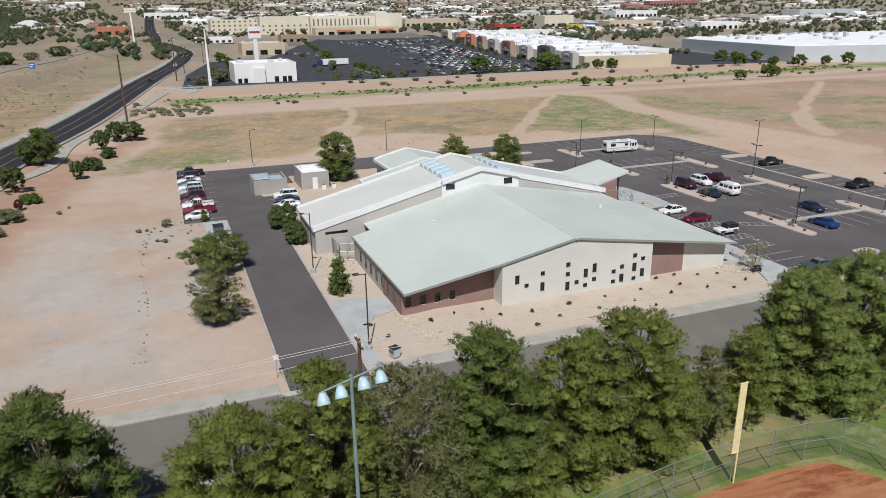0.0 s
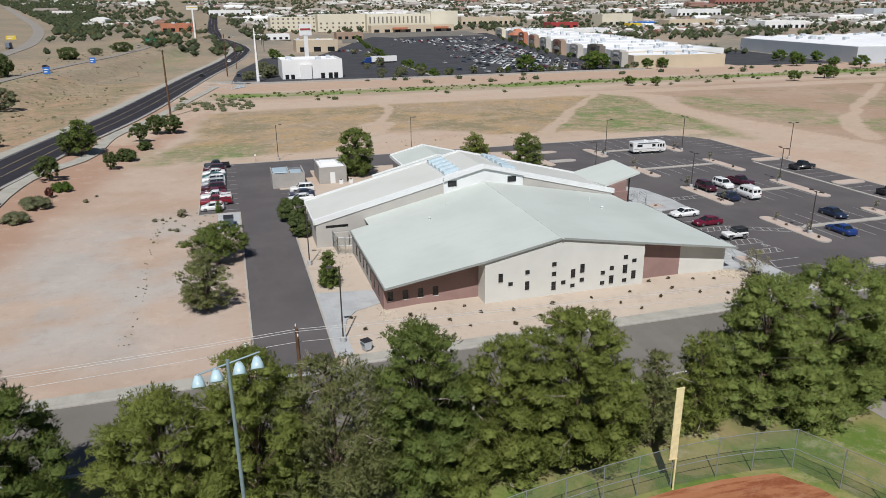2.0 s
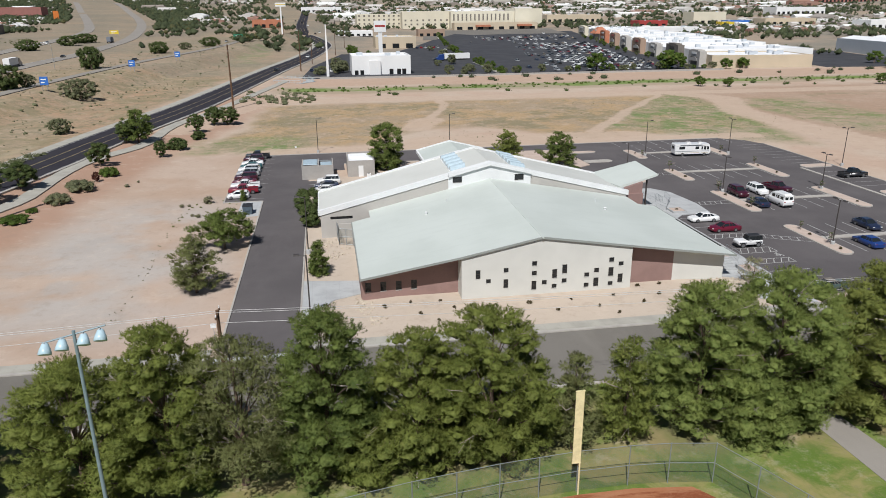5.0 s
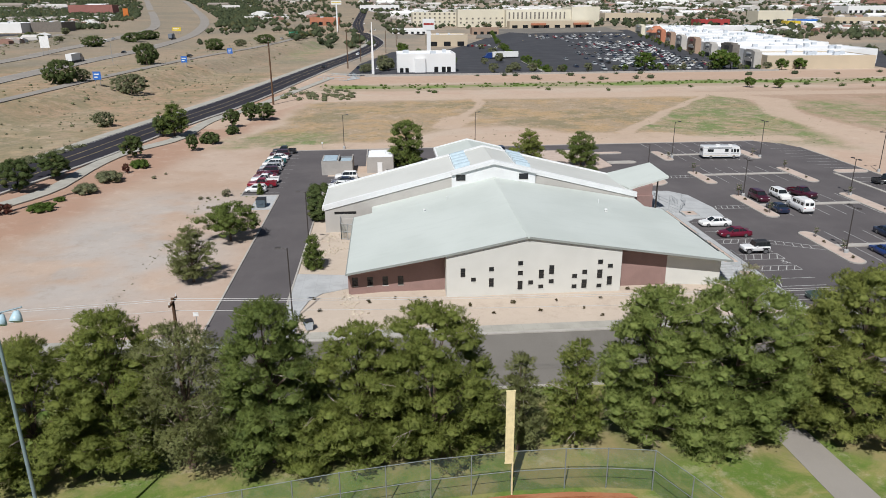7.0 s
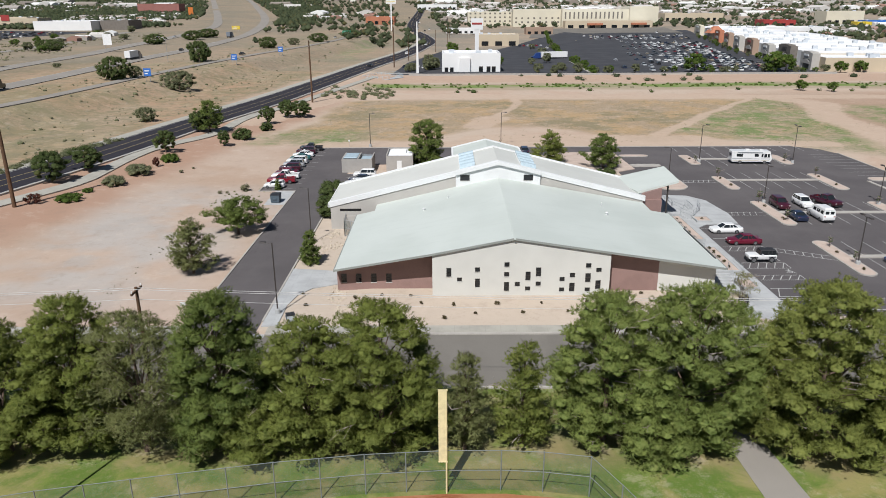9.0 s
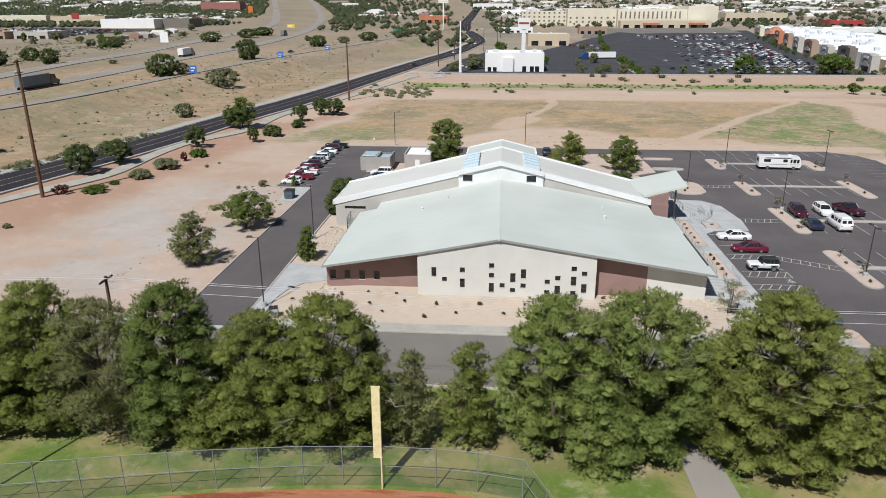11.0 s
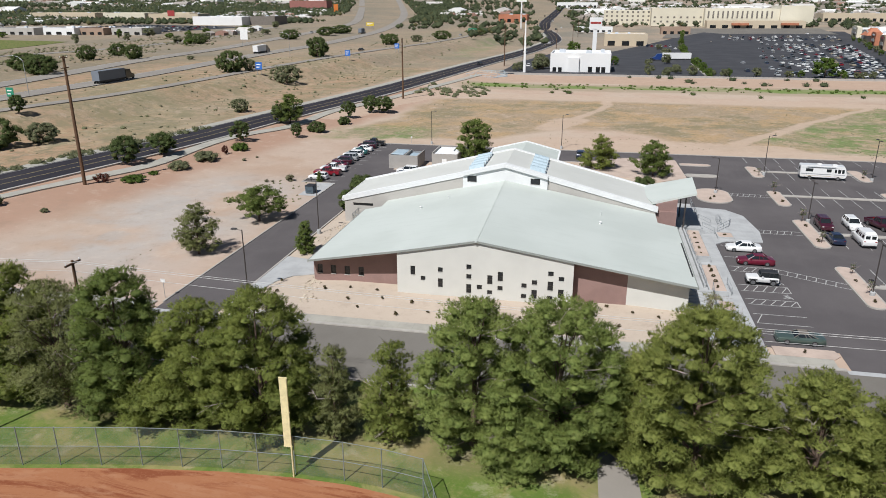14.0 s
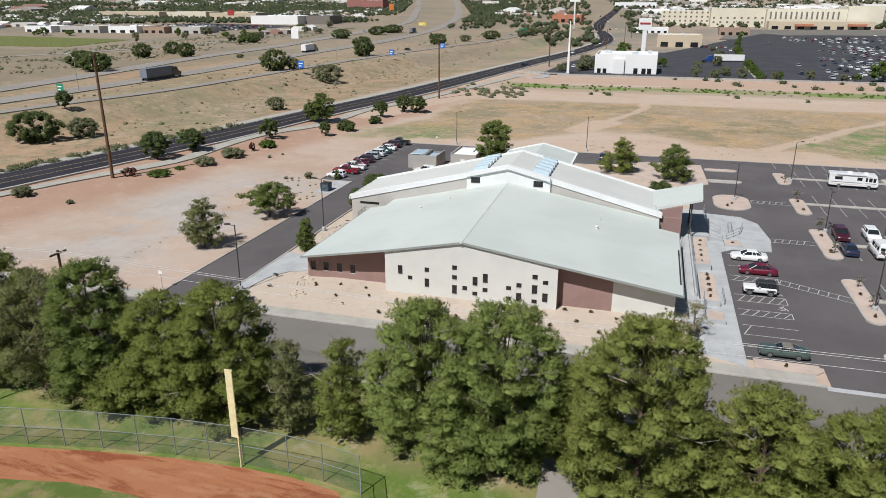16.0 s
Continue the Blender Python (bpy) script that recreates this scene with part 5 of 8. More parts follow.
part("entrance_glazing", bm, M["window"], school, "dark glazed entrance doors")

# ---- forecourt: raised landing, ramp, steps, planters, rails ----
lone("entrance_landing", boxes((59.8, 66.2, 91.0, 104.0, 0.0, 0.9), (61.5, 64.0, 68.0, 91.0, 0.0, 1.0)), M["concrete"], "raised concrete landing and ramp beside the entrance", "landing", "structure")
bm = bmesh.new()
for i in range(5):
    box(bm, 66.2 + i * 0.33, 66.2 + (i + 1) * 0.33, 91.2, 95.2, 0.1, 0.9 - (i + 1) * 0.15)
lone("entrance_steps", bm, M["concrete"], "concrete steps up to the entrance", "steps", "structure")
bm = bmesh.new()
for i in range(5):
    box(bm, 61.6, 64.4, 65.6 + i * 0.48, 65.6 + (i + 1) * 0.48, 0.1, 0.14 + (i + 1) * 0.17)
lone("south_steps", bm, M["concrete"], "concrete steps at the end of the ramp", "steps", "structure")
lone("ramp_wall", boxes((63.55, 63.75, 68.4, 90.6, 1.0, 1.4), (62.6, 62.75, 70.0, 90.0, 1.0, 1.3)), M["concrete"], "low concrete ramp wall", "wall", "structure")


def planter(x0, x1, y0, y1, h):
    ob = thing("planter", "low concrete planter with pale gravel", "planter", group="planters")
    w = 0.16
    part("wall", boxes((x0, x1, y0, y0 + w, 0.1, h), (x0, x1, y1 - w, y1, 0.1, h), (x0, x0 + w, y0 + w, y1 - w, 0.1, h), (x1 - w, x1, y0 + w, y1 - w, 0.1, h)), M["concrete"], ob)
    part("bed", boxes((x0 + w, x1 - w, y0 + w, y1 - w, 0.1, h - 0.05)), M["gravel"], ob)
    return ob


planter(64.0, 65.9, 79.4, 90.4, 0.9)
planter(64.2, 66.2, 68.4, 77.0, 0.75)
planter(68.2, 70.4, 89.4, 91.8, 0.4)
planter(64.6, 66.4, 63.8, 66.4, 0.55)


def handrail(x0, y0, x1, y1, h0, h1):
    """A steel handrail with two bars on posts."""
    ob = thing("handrail", "galvanised steel handrail with two bars", "handrail", group="handrails")
    n = max(2, int(math.hypot(x1 - x0, y1 - y0) / 1.6) + 1)
    for i in range(n):
        t = i / (n - 1)
        x, y, b = x0 + (x1 - x0) * t, y0 + (y1 - y0) * t, h0 + (h1 - h0) * t
        part("post", rods(((x, y, b), (x, y, b + 0.95), 0.025), sides=6), M["steel"], ob)
    for k in (0.95, 0.5):
        part("rail", rods(((x0, y0, h0 + k), (x1, y1, h1 + k), 0.025), sides=6), M["steel"], ob)


for row in ((63.8, 68.6, 63.8, 78, 1.0, 1.0), (63.8, 79.5, 63.8, 90.5, 1.0, 1.0), (66.3, 91.2, 68.0, 91.2, 0.85, 0.12), (66.3, 95.2, 68.0, 95.2, 0.85, 0.12),
            (66.2, 95.3, 66.2, 103.8, 0.9, 0.9), (61.7, 65.6, 61.7, 68.0, 0.14, 1.0), (64.4, 65.6, 64.4, 68.0, 0.14, 1.0), (66.6, 69.0, 66.6, 72.0, 0.14, 0.14),
            (68.6, 92.4, 70.6, 95.5, 0.14, 0.14), (70.6, 95.5, 71.2, 98.5, 0.14, 0.14)):
    handrail(*row)


def bike_rack(x, y):
    ob = thing("bicycle_rack", "looped steel bicycle rack on the forecourt", "bicycle rack", (x, y, 0.14))
    for i in range(5):
        bm = bmesh.new()
        pts = [(0, i * 0.5, 0), (0, i * 0.5, 0.75), (0.25, i * 0.5, 0.9), (0.5, i * 0.5, 0.75), (0.5, i * 0.5, 0)]
        for a, b in zip(pts, pts[1:]):
            rod(bm, a, b, 0.025, sides=5)
        part("loop", bm, M["steel"], ob)


bike_rack(69.2, 96.2)

# west yard: gate, enclosure, shed
def yard_fence():
    ob = thing("yard_gate", "grey steel gate and panels beside the hall", "gate")
    rows = [((18.2, 87.3), (18.4, 84.2)), ((18.4, 84.2), (20.2, 83.4))]
    for a, b in rows:
        for i in range(3):
            t = i / 2
            x, y = a[0] + (b[0] - a[0]) * t, a[1] + (b[1] - a[1]) * t
            part("post", rods(((x, y, 0), (x, y, 2.3), 0.05), sides=6), M["steel"], ob)
        for z in (0.15, 1.2, 2.25):
            part("rail", rods(((*a, z), (*b, z), 0.03), sides=6), M["steel"], ob)
        bm = bmesh.new()
        bm.faces.new([bm.verts.new(p) for p in ((*a, 0.15), (*b, 0.15), (*b, 2.25), (*a, 2.25))])
        part("mesh_panel", bm, M["chain"], ob)
    part("screen_wall", boxes((18.3, 20.3, 87.0, 87.3, 0, 2.0)), M["grey_wall"], ob)


yard_fence()


def enclosure():
    ob = thing("refuse_enclosure", "grey block enclosure holding blue-lidded containers", "enclosure")
    part("wall", boxes((12.7, 12.9, 122.9, 129.2, 0, 2.6), (12.9, 18.4, 122.9, 123.1, 0, 2.6), (18.2, 18.4, 123.1, 129.2, 0, 2.6), (15.6, 15.8, 123.1, 129.2, 0, 2.6)), M["block"], ob, "grey block walls")
    part("gate", boxes((12.95, 15.55, 129.0, 129.1, 0.1, 2.3)), M["steel"], ob)
    part("gate", boxes((15.85, 18.15, 129.0, 129.1, 0.1, 2.3)), M["steel"], ob)
    for x0, x1, z in ((13.0, 15.5, 2.75), (16.1, 18.1, 2.2)):
        c = thing("refuse_container", "large container with a blue-grey lid", "container", group="refuse containers")
        part("bin", boxes((x0, x1, 123.5, 128.3, 0.0, z - 0.1)), M["block"], c)
        part("lid", frustum(bmesh.new(), (x0 - 0.05, x1 + 0.05, 123.4, 128.4), (x0 + 0.2, x1 - 0.2, 123.8, 128.0), z - 0.1, z), M["skylight"], c, "blue-grey lid")


enclosure()


def plant_room():
    ob = thing("plant_room", "small flat-roofed grey block building with a white door", "building")
    part("wall", boxes((21.0, 26.0, 123.8, 124.0, 0, 3.0), (21.0, 21.2, 124.0, 131.5, 0, 3.2), (25.8, 26.0, 124.0, 131.5, 0, 3.0), (21.0, 26.0, 131.3, 131.5, 0, 3.0)), M["block"], ob)
    part("roof", boxes((21.2, 25.8, 124.0, 131.3, 2.6, 2.8)), M["white_roof"], ob, "white flat roof")
    part("rooftop_unit", boxes((21.8, 24.6, 127.4, 130.2, 2.8, 3.1)), M["white_roof"], ob)
    part("door", boxes((23.0, 23.9, 123.74, 123.8, 0, 2.05)), M["white_wall"], ob, "white steel door")
    for x in (24.8, 26.6):
        c = thing("condenser_unit", "small pale condenser unit beside the block building", "condenser", (x, 122.9, 0))
        part("casing", boxes((-0.35, 0.35, -0.3, 0.3, 0, 0.75)), M["white_wall"], c)
        bm = bmesh.new()
        lathe(bm, [(0.26, 0.75), (0.26, 0.79), (0.05, 0.8)], 10)
        part("fan_grille", bm, M["black_trim"], c)


plant_room()

# ---- vehicles ----
def wheel_mesh(r, w):
    bm = bmesh.new()
    prof = [(r * 0.66, -w / 2), (r * 0.95, -w / 2), (r, -w * 0.35), (r, w * 0.35), (r * 0.95, w / 2), (r * 0.66, w / 2)]
    lathe(bm, prof, 14)
    bmesh.ops.rotate(bm, verts=bm.verts, cent=(0, 0, 0), matrix=Matrix.Rotation(radians(90), 3, "X"))
    tyre = mesh_of(bm, "tyre", M["tyre"])
    bm = bmesh.new()
    lathe(bm, [(r * 0.66, -w * 0.53), (r * 0.3, -w * 0.42), (r * 0.3, w * 0.42), (r * 0.66, w * 0.53)], 10)
    bmesh.ops.rotate(bm, verts=bm.verts, cent=(0, 0, 0), matrix=Matrix.Rotation(radians(90), 3, "X"))
    return tyre, mesh_of(bm, "rim", M["rim"])


WHEELS = {}


def wheels(ob, front, rear, half, r, w=0.22):
    key = (r, w)
    if key not in WHEELS:
        WHEELS[key] = wheel_mesh(r, w)
    for x in (front, rear):
        for s in (-1, 1):
            t = part("wheel", WHEELS[key][0], None, ob)
            t.location = (x, s * (half - w / 2 + 0.03), r)
            part("rim", WHEELS[key][1], None, t)


KINDS = {
    # outline of the lower body, half width, inset, glass foot (x0, x1), glass top (x0, x1), belt, roof, half foot, half top, wheels (front, rear, radius)
    "sedan": dict(side=[(-2.38, .36), (-2.28, .2), (2.22, .2), (2.4, .42), (2.38, .62), (2.15, .76), (1.05, .92), (-1.6, .99), (-2.32, .96), (-2.42, .75)], half=.9, inset=.1,
                  foot=(-1.75, 1.15), top=(-1.0, .3), belt=.92, roof=1.43, fh=.82, th=.6, wh=(1.42, -1.4, .32)),
    "hatch": dict(side=[(-1.95, .4), (-1.85, .2), (1.85, .2), (2.0, .45), (1.95, .72), (1.7, .86), (.95, .98), (-1.9, 1.02), (-2.0, .8)], half=.86, inset=.1,
                  foot=(-1.9, 1.0), top=(-1.6, .3), belt=.96, roof=1.5, fh=.79, th=.62, wh=(1.25, -1.25, .31)),
    "suv": dict(side=[(-2.3, .45), (-2.2, .28), (2.15, .28), (2.32, .5), (2.3, .85), (2.1, 1.0), (1.05, 1.1), (-2.25, 1.12), (-2.34, .9)], half=.94, inset=.1,
                foot=(-2.22, 1.1), top=(-1.95, .4), belt=1.08, roof=1.74, fh=.87, th=.7, wh=(1.4, -1.38, .37)),
    "pickup": dict(side=[(-2.8, .5), (-2.7, .36), (2.6, .36), (2.8, .55), (2.78, .95), (2.55, 1.08), (1.2, 1.14), (-.85, 1.14), (-.87, .82), (-2.8, .82)], half=.98, inset=.1,
                   foot=(-.82, 1.25), top=(-.6, .55), belt=1.1, roof=1.84, fh=.9, th=.72, wh=(1.75, -1.75, .4), bed=(-2.8, -.87)),
    "van": dict(side=[(-2.75, .45), (-2.65, .3), (2.5, .3), (2.75, .55), (2.72, .95), (2.5, 1.1), (1.75, 1.25), (-2.72, 1.3), (-2.78, .9)], half=1.0, inset=.1,
                foot=(-2.72, 1.8), top=(-2.55, .95), belt=1.22, roof=2.2, fh=.95, th=.78, wh=(1.75, -1.65, .36)),
    "jeep": dict(side=[(-1.9, .62), (-1.85, .48), (1.75, .48), (1.95, .6), (1.95, 1.02), (1.85, 1.08), (.55, 1.12), (-1.85, 1.1), (-1.92, .9)], half=.8, inset=.06,
                 foot=(-1.8, .5), top=(-1.7, .25), belt=1.1, roof=1.78, fh=.72, th=.66, wh=(1.22, -1.22, .41)),
    "coupe": dict(side=[(-2.4, .45), (-2.3, .26), (2.2, .26), (2.35, .42), (2.38, .7), (2.25, .8), (.75, .88), (-1.5, .93), (-2.4, .9), (-2.45, .7)], half=.89, inset=.08,
                  foot=(-1.7, .75), top=(-.75, .15), belt=.88, roof=1.3, fh=.78, th=.58, wh=(1.4, -1.35, .32)),
}


def car(kind, paint, label, x, y, turn, roof_paint=None, name="car", category="car", group="parked vehicles"):
    k = KINDS[kind]
    ob = thing(name, label, category, (x, y, Z_LOT), turn, group)
    ob.matrix_world = ob.matrix_world @ Matrix.Diagonal((*[.88] * 3, 1))
    col = PAINTS[paint]
    bm = bmesh.new()
    pillow(bm, k["side"], k["half"], k["inset"])
    bmesh.ops.bevel(bm, geom=[e for e in bm.edges], offset=0.025, segments=1, affect="EDGES")
    part("body", bm, col, ob, smooth=True)
    f, t = k["foot"], k["top"]
    part("glasshouse", frustum(bmesh.new(), (f[0], f[1], -k["fh"], k["fh"]), (t[0], t[1], -k["th"], k["th"]), k["belt"] - .03, k["roof"] - .04), col if kind == "van" else M["auto_glass"], ob)
    top = roof_paint and M.get(roof_paint) or col
    bm = bmesh.new()
    frustum(bm, (t[0] - .06, t[1] + .06, -k["th"] - .03, k["th"] + .03), (t[0] + .12, t[1] - .12, -k["th"] + .1, k["th"] - .1), k["roof"] - .06, k["roof"] + .03)
    part("roof", bm, top, ob)
    for s in (-1, 1):
        for fx, tx in ((f[0], t[0]), (f[1], t[1]), ((f[0] + f[1]) / 2, (t[0] + t[1]) / 2), (f[0] * .72 + f[1] * .28, t[0] * .75 + t[1] * .25)):
            part("pillar", rods(((fx, s * (k["fh"] + .005), k["belt"] - .02), (tx, s * (k["th"] + .005), k["roof"] - .03), .045, .04), sides=4), top, ob)
    L = k["side"][3][0] if len(k["side"]) else 2.3
    nose, tail = max(p[0] for p in k["side"]), min(p[0] for p in k["side"])
    zb = k["belt"]
    for s in (-1, 1):
        y0, y1 = sorted((s * (k["half"] - .38), s * (k["half"] - .1)))
        part("headlight", boxes((nose - .12, nose - .005, y0, y1, zb - .34, zb - .2)), M["head"], ob)
        part("tail_light", boxes((tail + .015, tail + .12, y0, y1, zb - .26, zb - .08)), M["tail"], ob)
        part("mirror", boxes((f[1] - .45, f[1] - .28, min(s * k["fh"], s * (k["fh"] + .2)), max(s * k["fh"], s * (k["fh"] + .2)), zb + .02, zb + .16)), col, ob)
    part("front_bumper", boxes((nose - .1, nose + .04, -k["half"] + .12, k["half"] - .12, .3, .48)), M["black_trim"] if kind in ("jeep", "pickup", "van") else col, ob)
    part("rear_bumper", boxes((tail - .04, tail + .1, -k["half"] + .12, k["half"] - .12, .32, .5)), M["black_trim"] if kind in ("jeep", "van") else col, ob)
    if "bed" in k:
        b0, b1 = k["bed"]
        h = k["half"]
        part("cargo_bed", boxes((b0, b1, -h + .03, -h + .12, .8, 1.12), (b0, b1, h - .12, h - .03, .8, 1.12), (b0, b0 + .08, -h + .12, h - .12, .8, 1.12)), col, ob)
        part("bed_liner", boxes((b0 + .1, b1 - .02, -h + .13, h - .13, .815, .84)), M["black_trim"], ob)
    if kind == "van":
        def side_y(z):
            return k["fh"] + (k["th"] - k["fh"]) * (z - 1.19) / .97
        z0, z1 = 1.4, 1.9
        for s in (-1, 1):
            for x0, x1 in ((-2.3, -1.4), (-1.15, -.25), (.05, .95)):
                bm = bmesh.new()
                vs = [bm.verts.new((x, s * (side_y(z) + o), z)) for o in (-.03, .012) for x, z in ((x0, z0), (x1, z0), (x1, z1), (x0, z1))]
                for q in ((0, 1, 2, 3), (7, 6, 5, 4), (0, 4, 5, 1), (1, 5, 6, 2), (2, 6, 7, 3), (3, 7, 4, 0)):
                    bm.faces.new([vs[w] for w in q])
                part("window", bm, M["auto_glass"], ob, "dark side window")
            ya, yb = sorted((s * .12, s * .7))
            part("rear_window", boxes((-2.7, -2.6, ya, yb, 1.45, 1.9)), M["auto_glass"], ob)
        part("windscreen", frustum(bmesh.new(), (1.2, 1.64, -.8, .8), (.7, 1.15, -.68, .68), 1.4, 2.0), M["auto_glass"], ob)
        part("raised_roof", frustum(bmesh.new(), (-2.5, .8, -.76, .76), (-2.2, .2, -.6, .6), 2.2, 2.42), col, ob)
    if kind == "jeep":
        part("spare_wheel", WHEELS.get((.41, .22), wheel_mesh(.41, .22))[0], None, ob).matrix_local = pose(-2.02, 0, .95, 0, 0, 90)
        for x0, x1, z0 in ((.75, 1.8, .82), (-1.7, -.75, .84)):
            for y0, y1 in ((-.95, -.72), (.72, .95)):
                part("fender", boxes((x0, x1, y0, y1, z0, z0 + .06)), M["black_trim"], ob, "black fender")
    w = k["wh"]
    wheels(ob, w[0], w[1], k["half"], w[2])
    return ob


# along the west side of the drive, noses to the kerb
for i, (kind, paint, label) in enumerate((
        ("hatch", "white", "white hatchback parked at the end of the row"), ("pickup", "red", "bright red pickup truck in the row"), ("pickup", "white", "white pickup truck in the row"),
        ("sedan", "crimson", "red sedan in the row of cars"), ("suv", "maroon", "dark red station wagon in the row"), ("suv", "silver", "silver sport utility vehicle in the row"), ("suv", "white", "white sport utility vehicle with dark windows"),
        ("sedan", "teal", "dark teal sedan in the row"), ("sedan", "white", "white sedan in the row"), ("suv", "maroon", "dark maroon sport utility vehicle"), ("pickup", "black", "black pickup truck on dark asphalt"))):
    car(kind, paint, label, 2.6 + (0.5 if kind == "pickup" else 0), 111.6 + i * 3.3, 180 + (2 if i % 3 else -2), name="pickup_truck" if kind == "pickup" else "car", category="pickup truck" if kind == "pickup" else "car")
for kind, paint, label, x, y, turn in (
        ("sedan", "white", "white sedan beside the clipped tree", 16.6, 112.9, 180), ("sedan", "navy", "dark blue sedan on dark asphalt", 17.0, 116.0, 180), ("suv", "white", "white sport utility vehicle with dark windows", 17.4, 119.2, 180),
        ("sedan", "white", "white sedan in front of the forecourt", 70.7, 85.2, 180), ("sedan", "crimson", "dark red sedan in front of the forecourt", 71.2, 80.3, 180),
        ("jeep", "white", "white off-road vehicle with black soft top", 70.6, 73.6, 180), ("coupe", "green", "old dark green coupe with brown top", 70.9, 58.6, 180),
        ("suv", "maroon", "maroon sport utility vehicle beside an island", 83.7, 97.9, -90), ("suv", "white", "white compact sport utility vehicle", 87.6, 98.6, -90), ("pickup", "maroon", "dark maroon crew-cab pickup truck behind the island", 91.6, 99.3, -70),
        ("sedan", "navy", "dark blue sedan on dark asphalt", 83.4, 91.6, 90), ("van", "white", "white high-roof van beside the median", 86.9, 91.6, 90),
        ("pickup", "black", "black pickup truck on dark asphalt", 111.0, 106.0, 0), ("pickup", "black", "black pickup truck with covered load", 110.6, 85.6, 0),
        ("sedan", "navy", "dark blue sedan on dark asphalt", 91.5, 78.2, -90), ("sedan", "blue", "bright blue sedan beside a median", 86.2, 71.3, 90),
        ("suv", "navy", "dark blue vehicle at the north lane", 48.8, 140.4, 90)):
    car(kind, paint, label, x, y, turn, "soffit" if kind in ("coupe",) else "black_trim" if kind == "jeep" else None,
        name={"van": "van", "pickup": "pickup_truck", "jeep": "off_road_vehicle"}.get(kind, "car"), category={"van": "van", "pickup": "pickup truck"}.get(kind, "car"))


def motorhome(x, y, turn):
    ob = thing("motorhome", "long white motorhome with a grey stripe", "motorhome", (x, y, Z_LOT), turn, "parked vehicles")
    ob.matrix_world = ob.matrix_world @ Matrix.Diagonal((*[.86] * 3, 1))
    bm = bmesh.new()
    pillow(bm, [(-4.4, .75), (-4.3, .55), (4.2, .55), (4.45, .8), (4.5, 1.3), (4.15, 2.6), (3.9, 2.95), (-4.3, 3.0), (-4.45, 2.8)], 1.22, .1)
    part("body", bm, PAINTS["white"], ob)
    for s in (-1, 1):
        ya, yb = sorted((s * 1.225, s * 1.2))
        for x0, x1, z0, z1 in ((-3.4, -2.0, 1.7, 2.35), (.6, 1.5, 1.7, 2.35), (1.9, 2.5, 1.6, 2.35), (2.7, 3.3, 1.55, 2.35), (3.45, 3.95, 1.55, 2.35)):
            part("window", boxes((x0, x1, ya, yb, z0, z1)), M["auto_glass"], ob)
        part("stripe", boxes((-4.3, 4.1, ya, yb, 1.15, 1.3)), M["steel"], ob, "grey stripe")
        part("stripe", boxes((-4.3, 3.9, ya, yb, .8, .9)), M["tan"], ob, "tan stripe")
        part("stripe", boxes((-4.3, 3.0, ya, yb, 2.5, 2.56)), M["steel"], ob, "thin grey stripe")
    part("awning", rods(((-3.2, -1.3, 2.72), (2.2, -1.3, 2.72), .09), sides=8), M["steel"], ob, "rolled grey awning")
    part("entry_door", boxes((1.56, 2.1, -1.245, -1.2, .62, 2.4)), M["white_wall"], ob)
    part("rear_window", boxes((-4.48, -4.4, -.7, .7, 1.8, 2.4)), M["auto_glass"], ob)
    part("windscreen", frustum(bmesh.new(), (4.35, 4.47, -1.05, 1.05), (4.14, 4.24, -1.05, 1.05), 1.5, 2.5), M["auto_glass"], ob)
    part("roof_unit", boxes((-1.2, -.3, -.4, .4, 3.0, 3.25)), M["white_wall"], ob)
    part("roof_unit", boxes((1.8, 2.6, -.4, .4, 2.98, 3.2)), M["white_wall"], ob)
    wheels(ob, 2.9, -2.5, 1.2, .42, .28)


motorhome(92.0, 129.8, -4)

# ---- lamps, poles, wires ----
def street_lamp(x, y, turn, h=7.6, arms=1, base=True):
    ob = thing("street_lamp", "tall dark bronze parking lot lamp with a flat head", "street lamp", (x, y, 0), turn, "parking lot lamps")
    if base:
        bm = bmesh.new()
        lathe(bm, [(.28, -.1), (.28, .55), (.22, .62)], 12)
        part("footing", bm, M["concrete"], ob, "concrete footing")
    part("pole", rods(((0, 0, .5), (0, 0, h), .075, .06)), M["pole"], ob)
    for i in range(arms):
        s = 1 if i == 0 else -1
        part("arm", rods(((0, 0, h - .1), (s * .7, 0, h), .035), sides=6), M["pole"], ob)
        part("lamp_head", frustum(bmesh.new(), (min(s * .6, s * 1.2), max(s * .6, s * 1.2), -.2, .2), (min(s * .65, s * 1.15), max(s * .65, s * 1.15), -.15, .15), h - .02, h + .12), M["pole"], ob)
    return ob


street_lamp(15.0, 58.4, 180, 7.7)
street_lamp(14.4, 81.2, 180, 7.5)
for x, y, turn, arms in ((15.5, 148.6, 0, 1), (82.4, 130.6, 0, 1), (100.2, 129.2, 90, 2), (71.6, 114.8, 180, 1), (115.3, 114.4, 180, 2), (81.6, 72.0, 90, 2), (82.2, 100.0, 90, 2),
                         (99.4, 98.6, 90, 2), (99.2, 72, 90, 2), (44.5, 149.0, 0, 1), (115.3, 84.0, 180, 1)):
    street_lamp(x, y, turn, 6.1 if 68 < x < 110 and y < 120 else 7.4, arms)


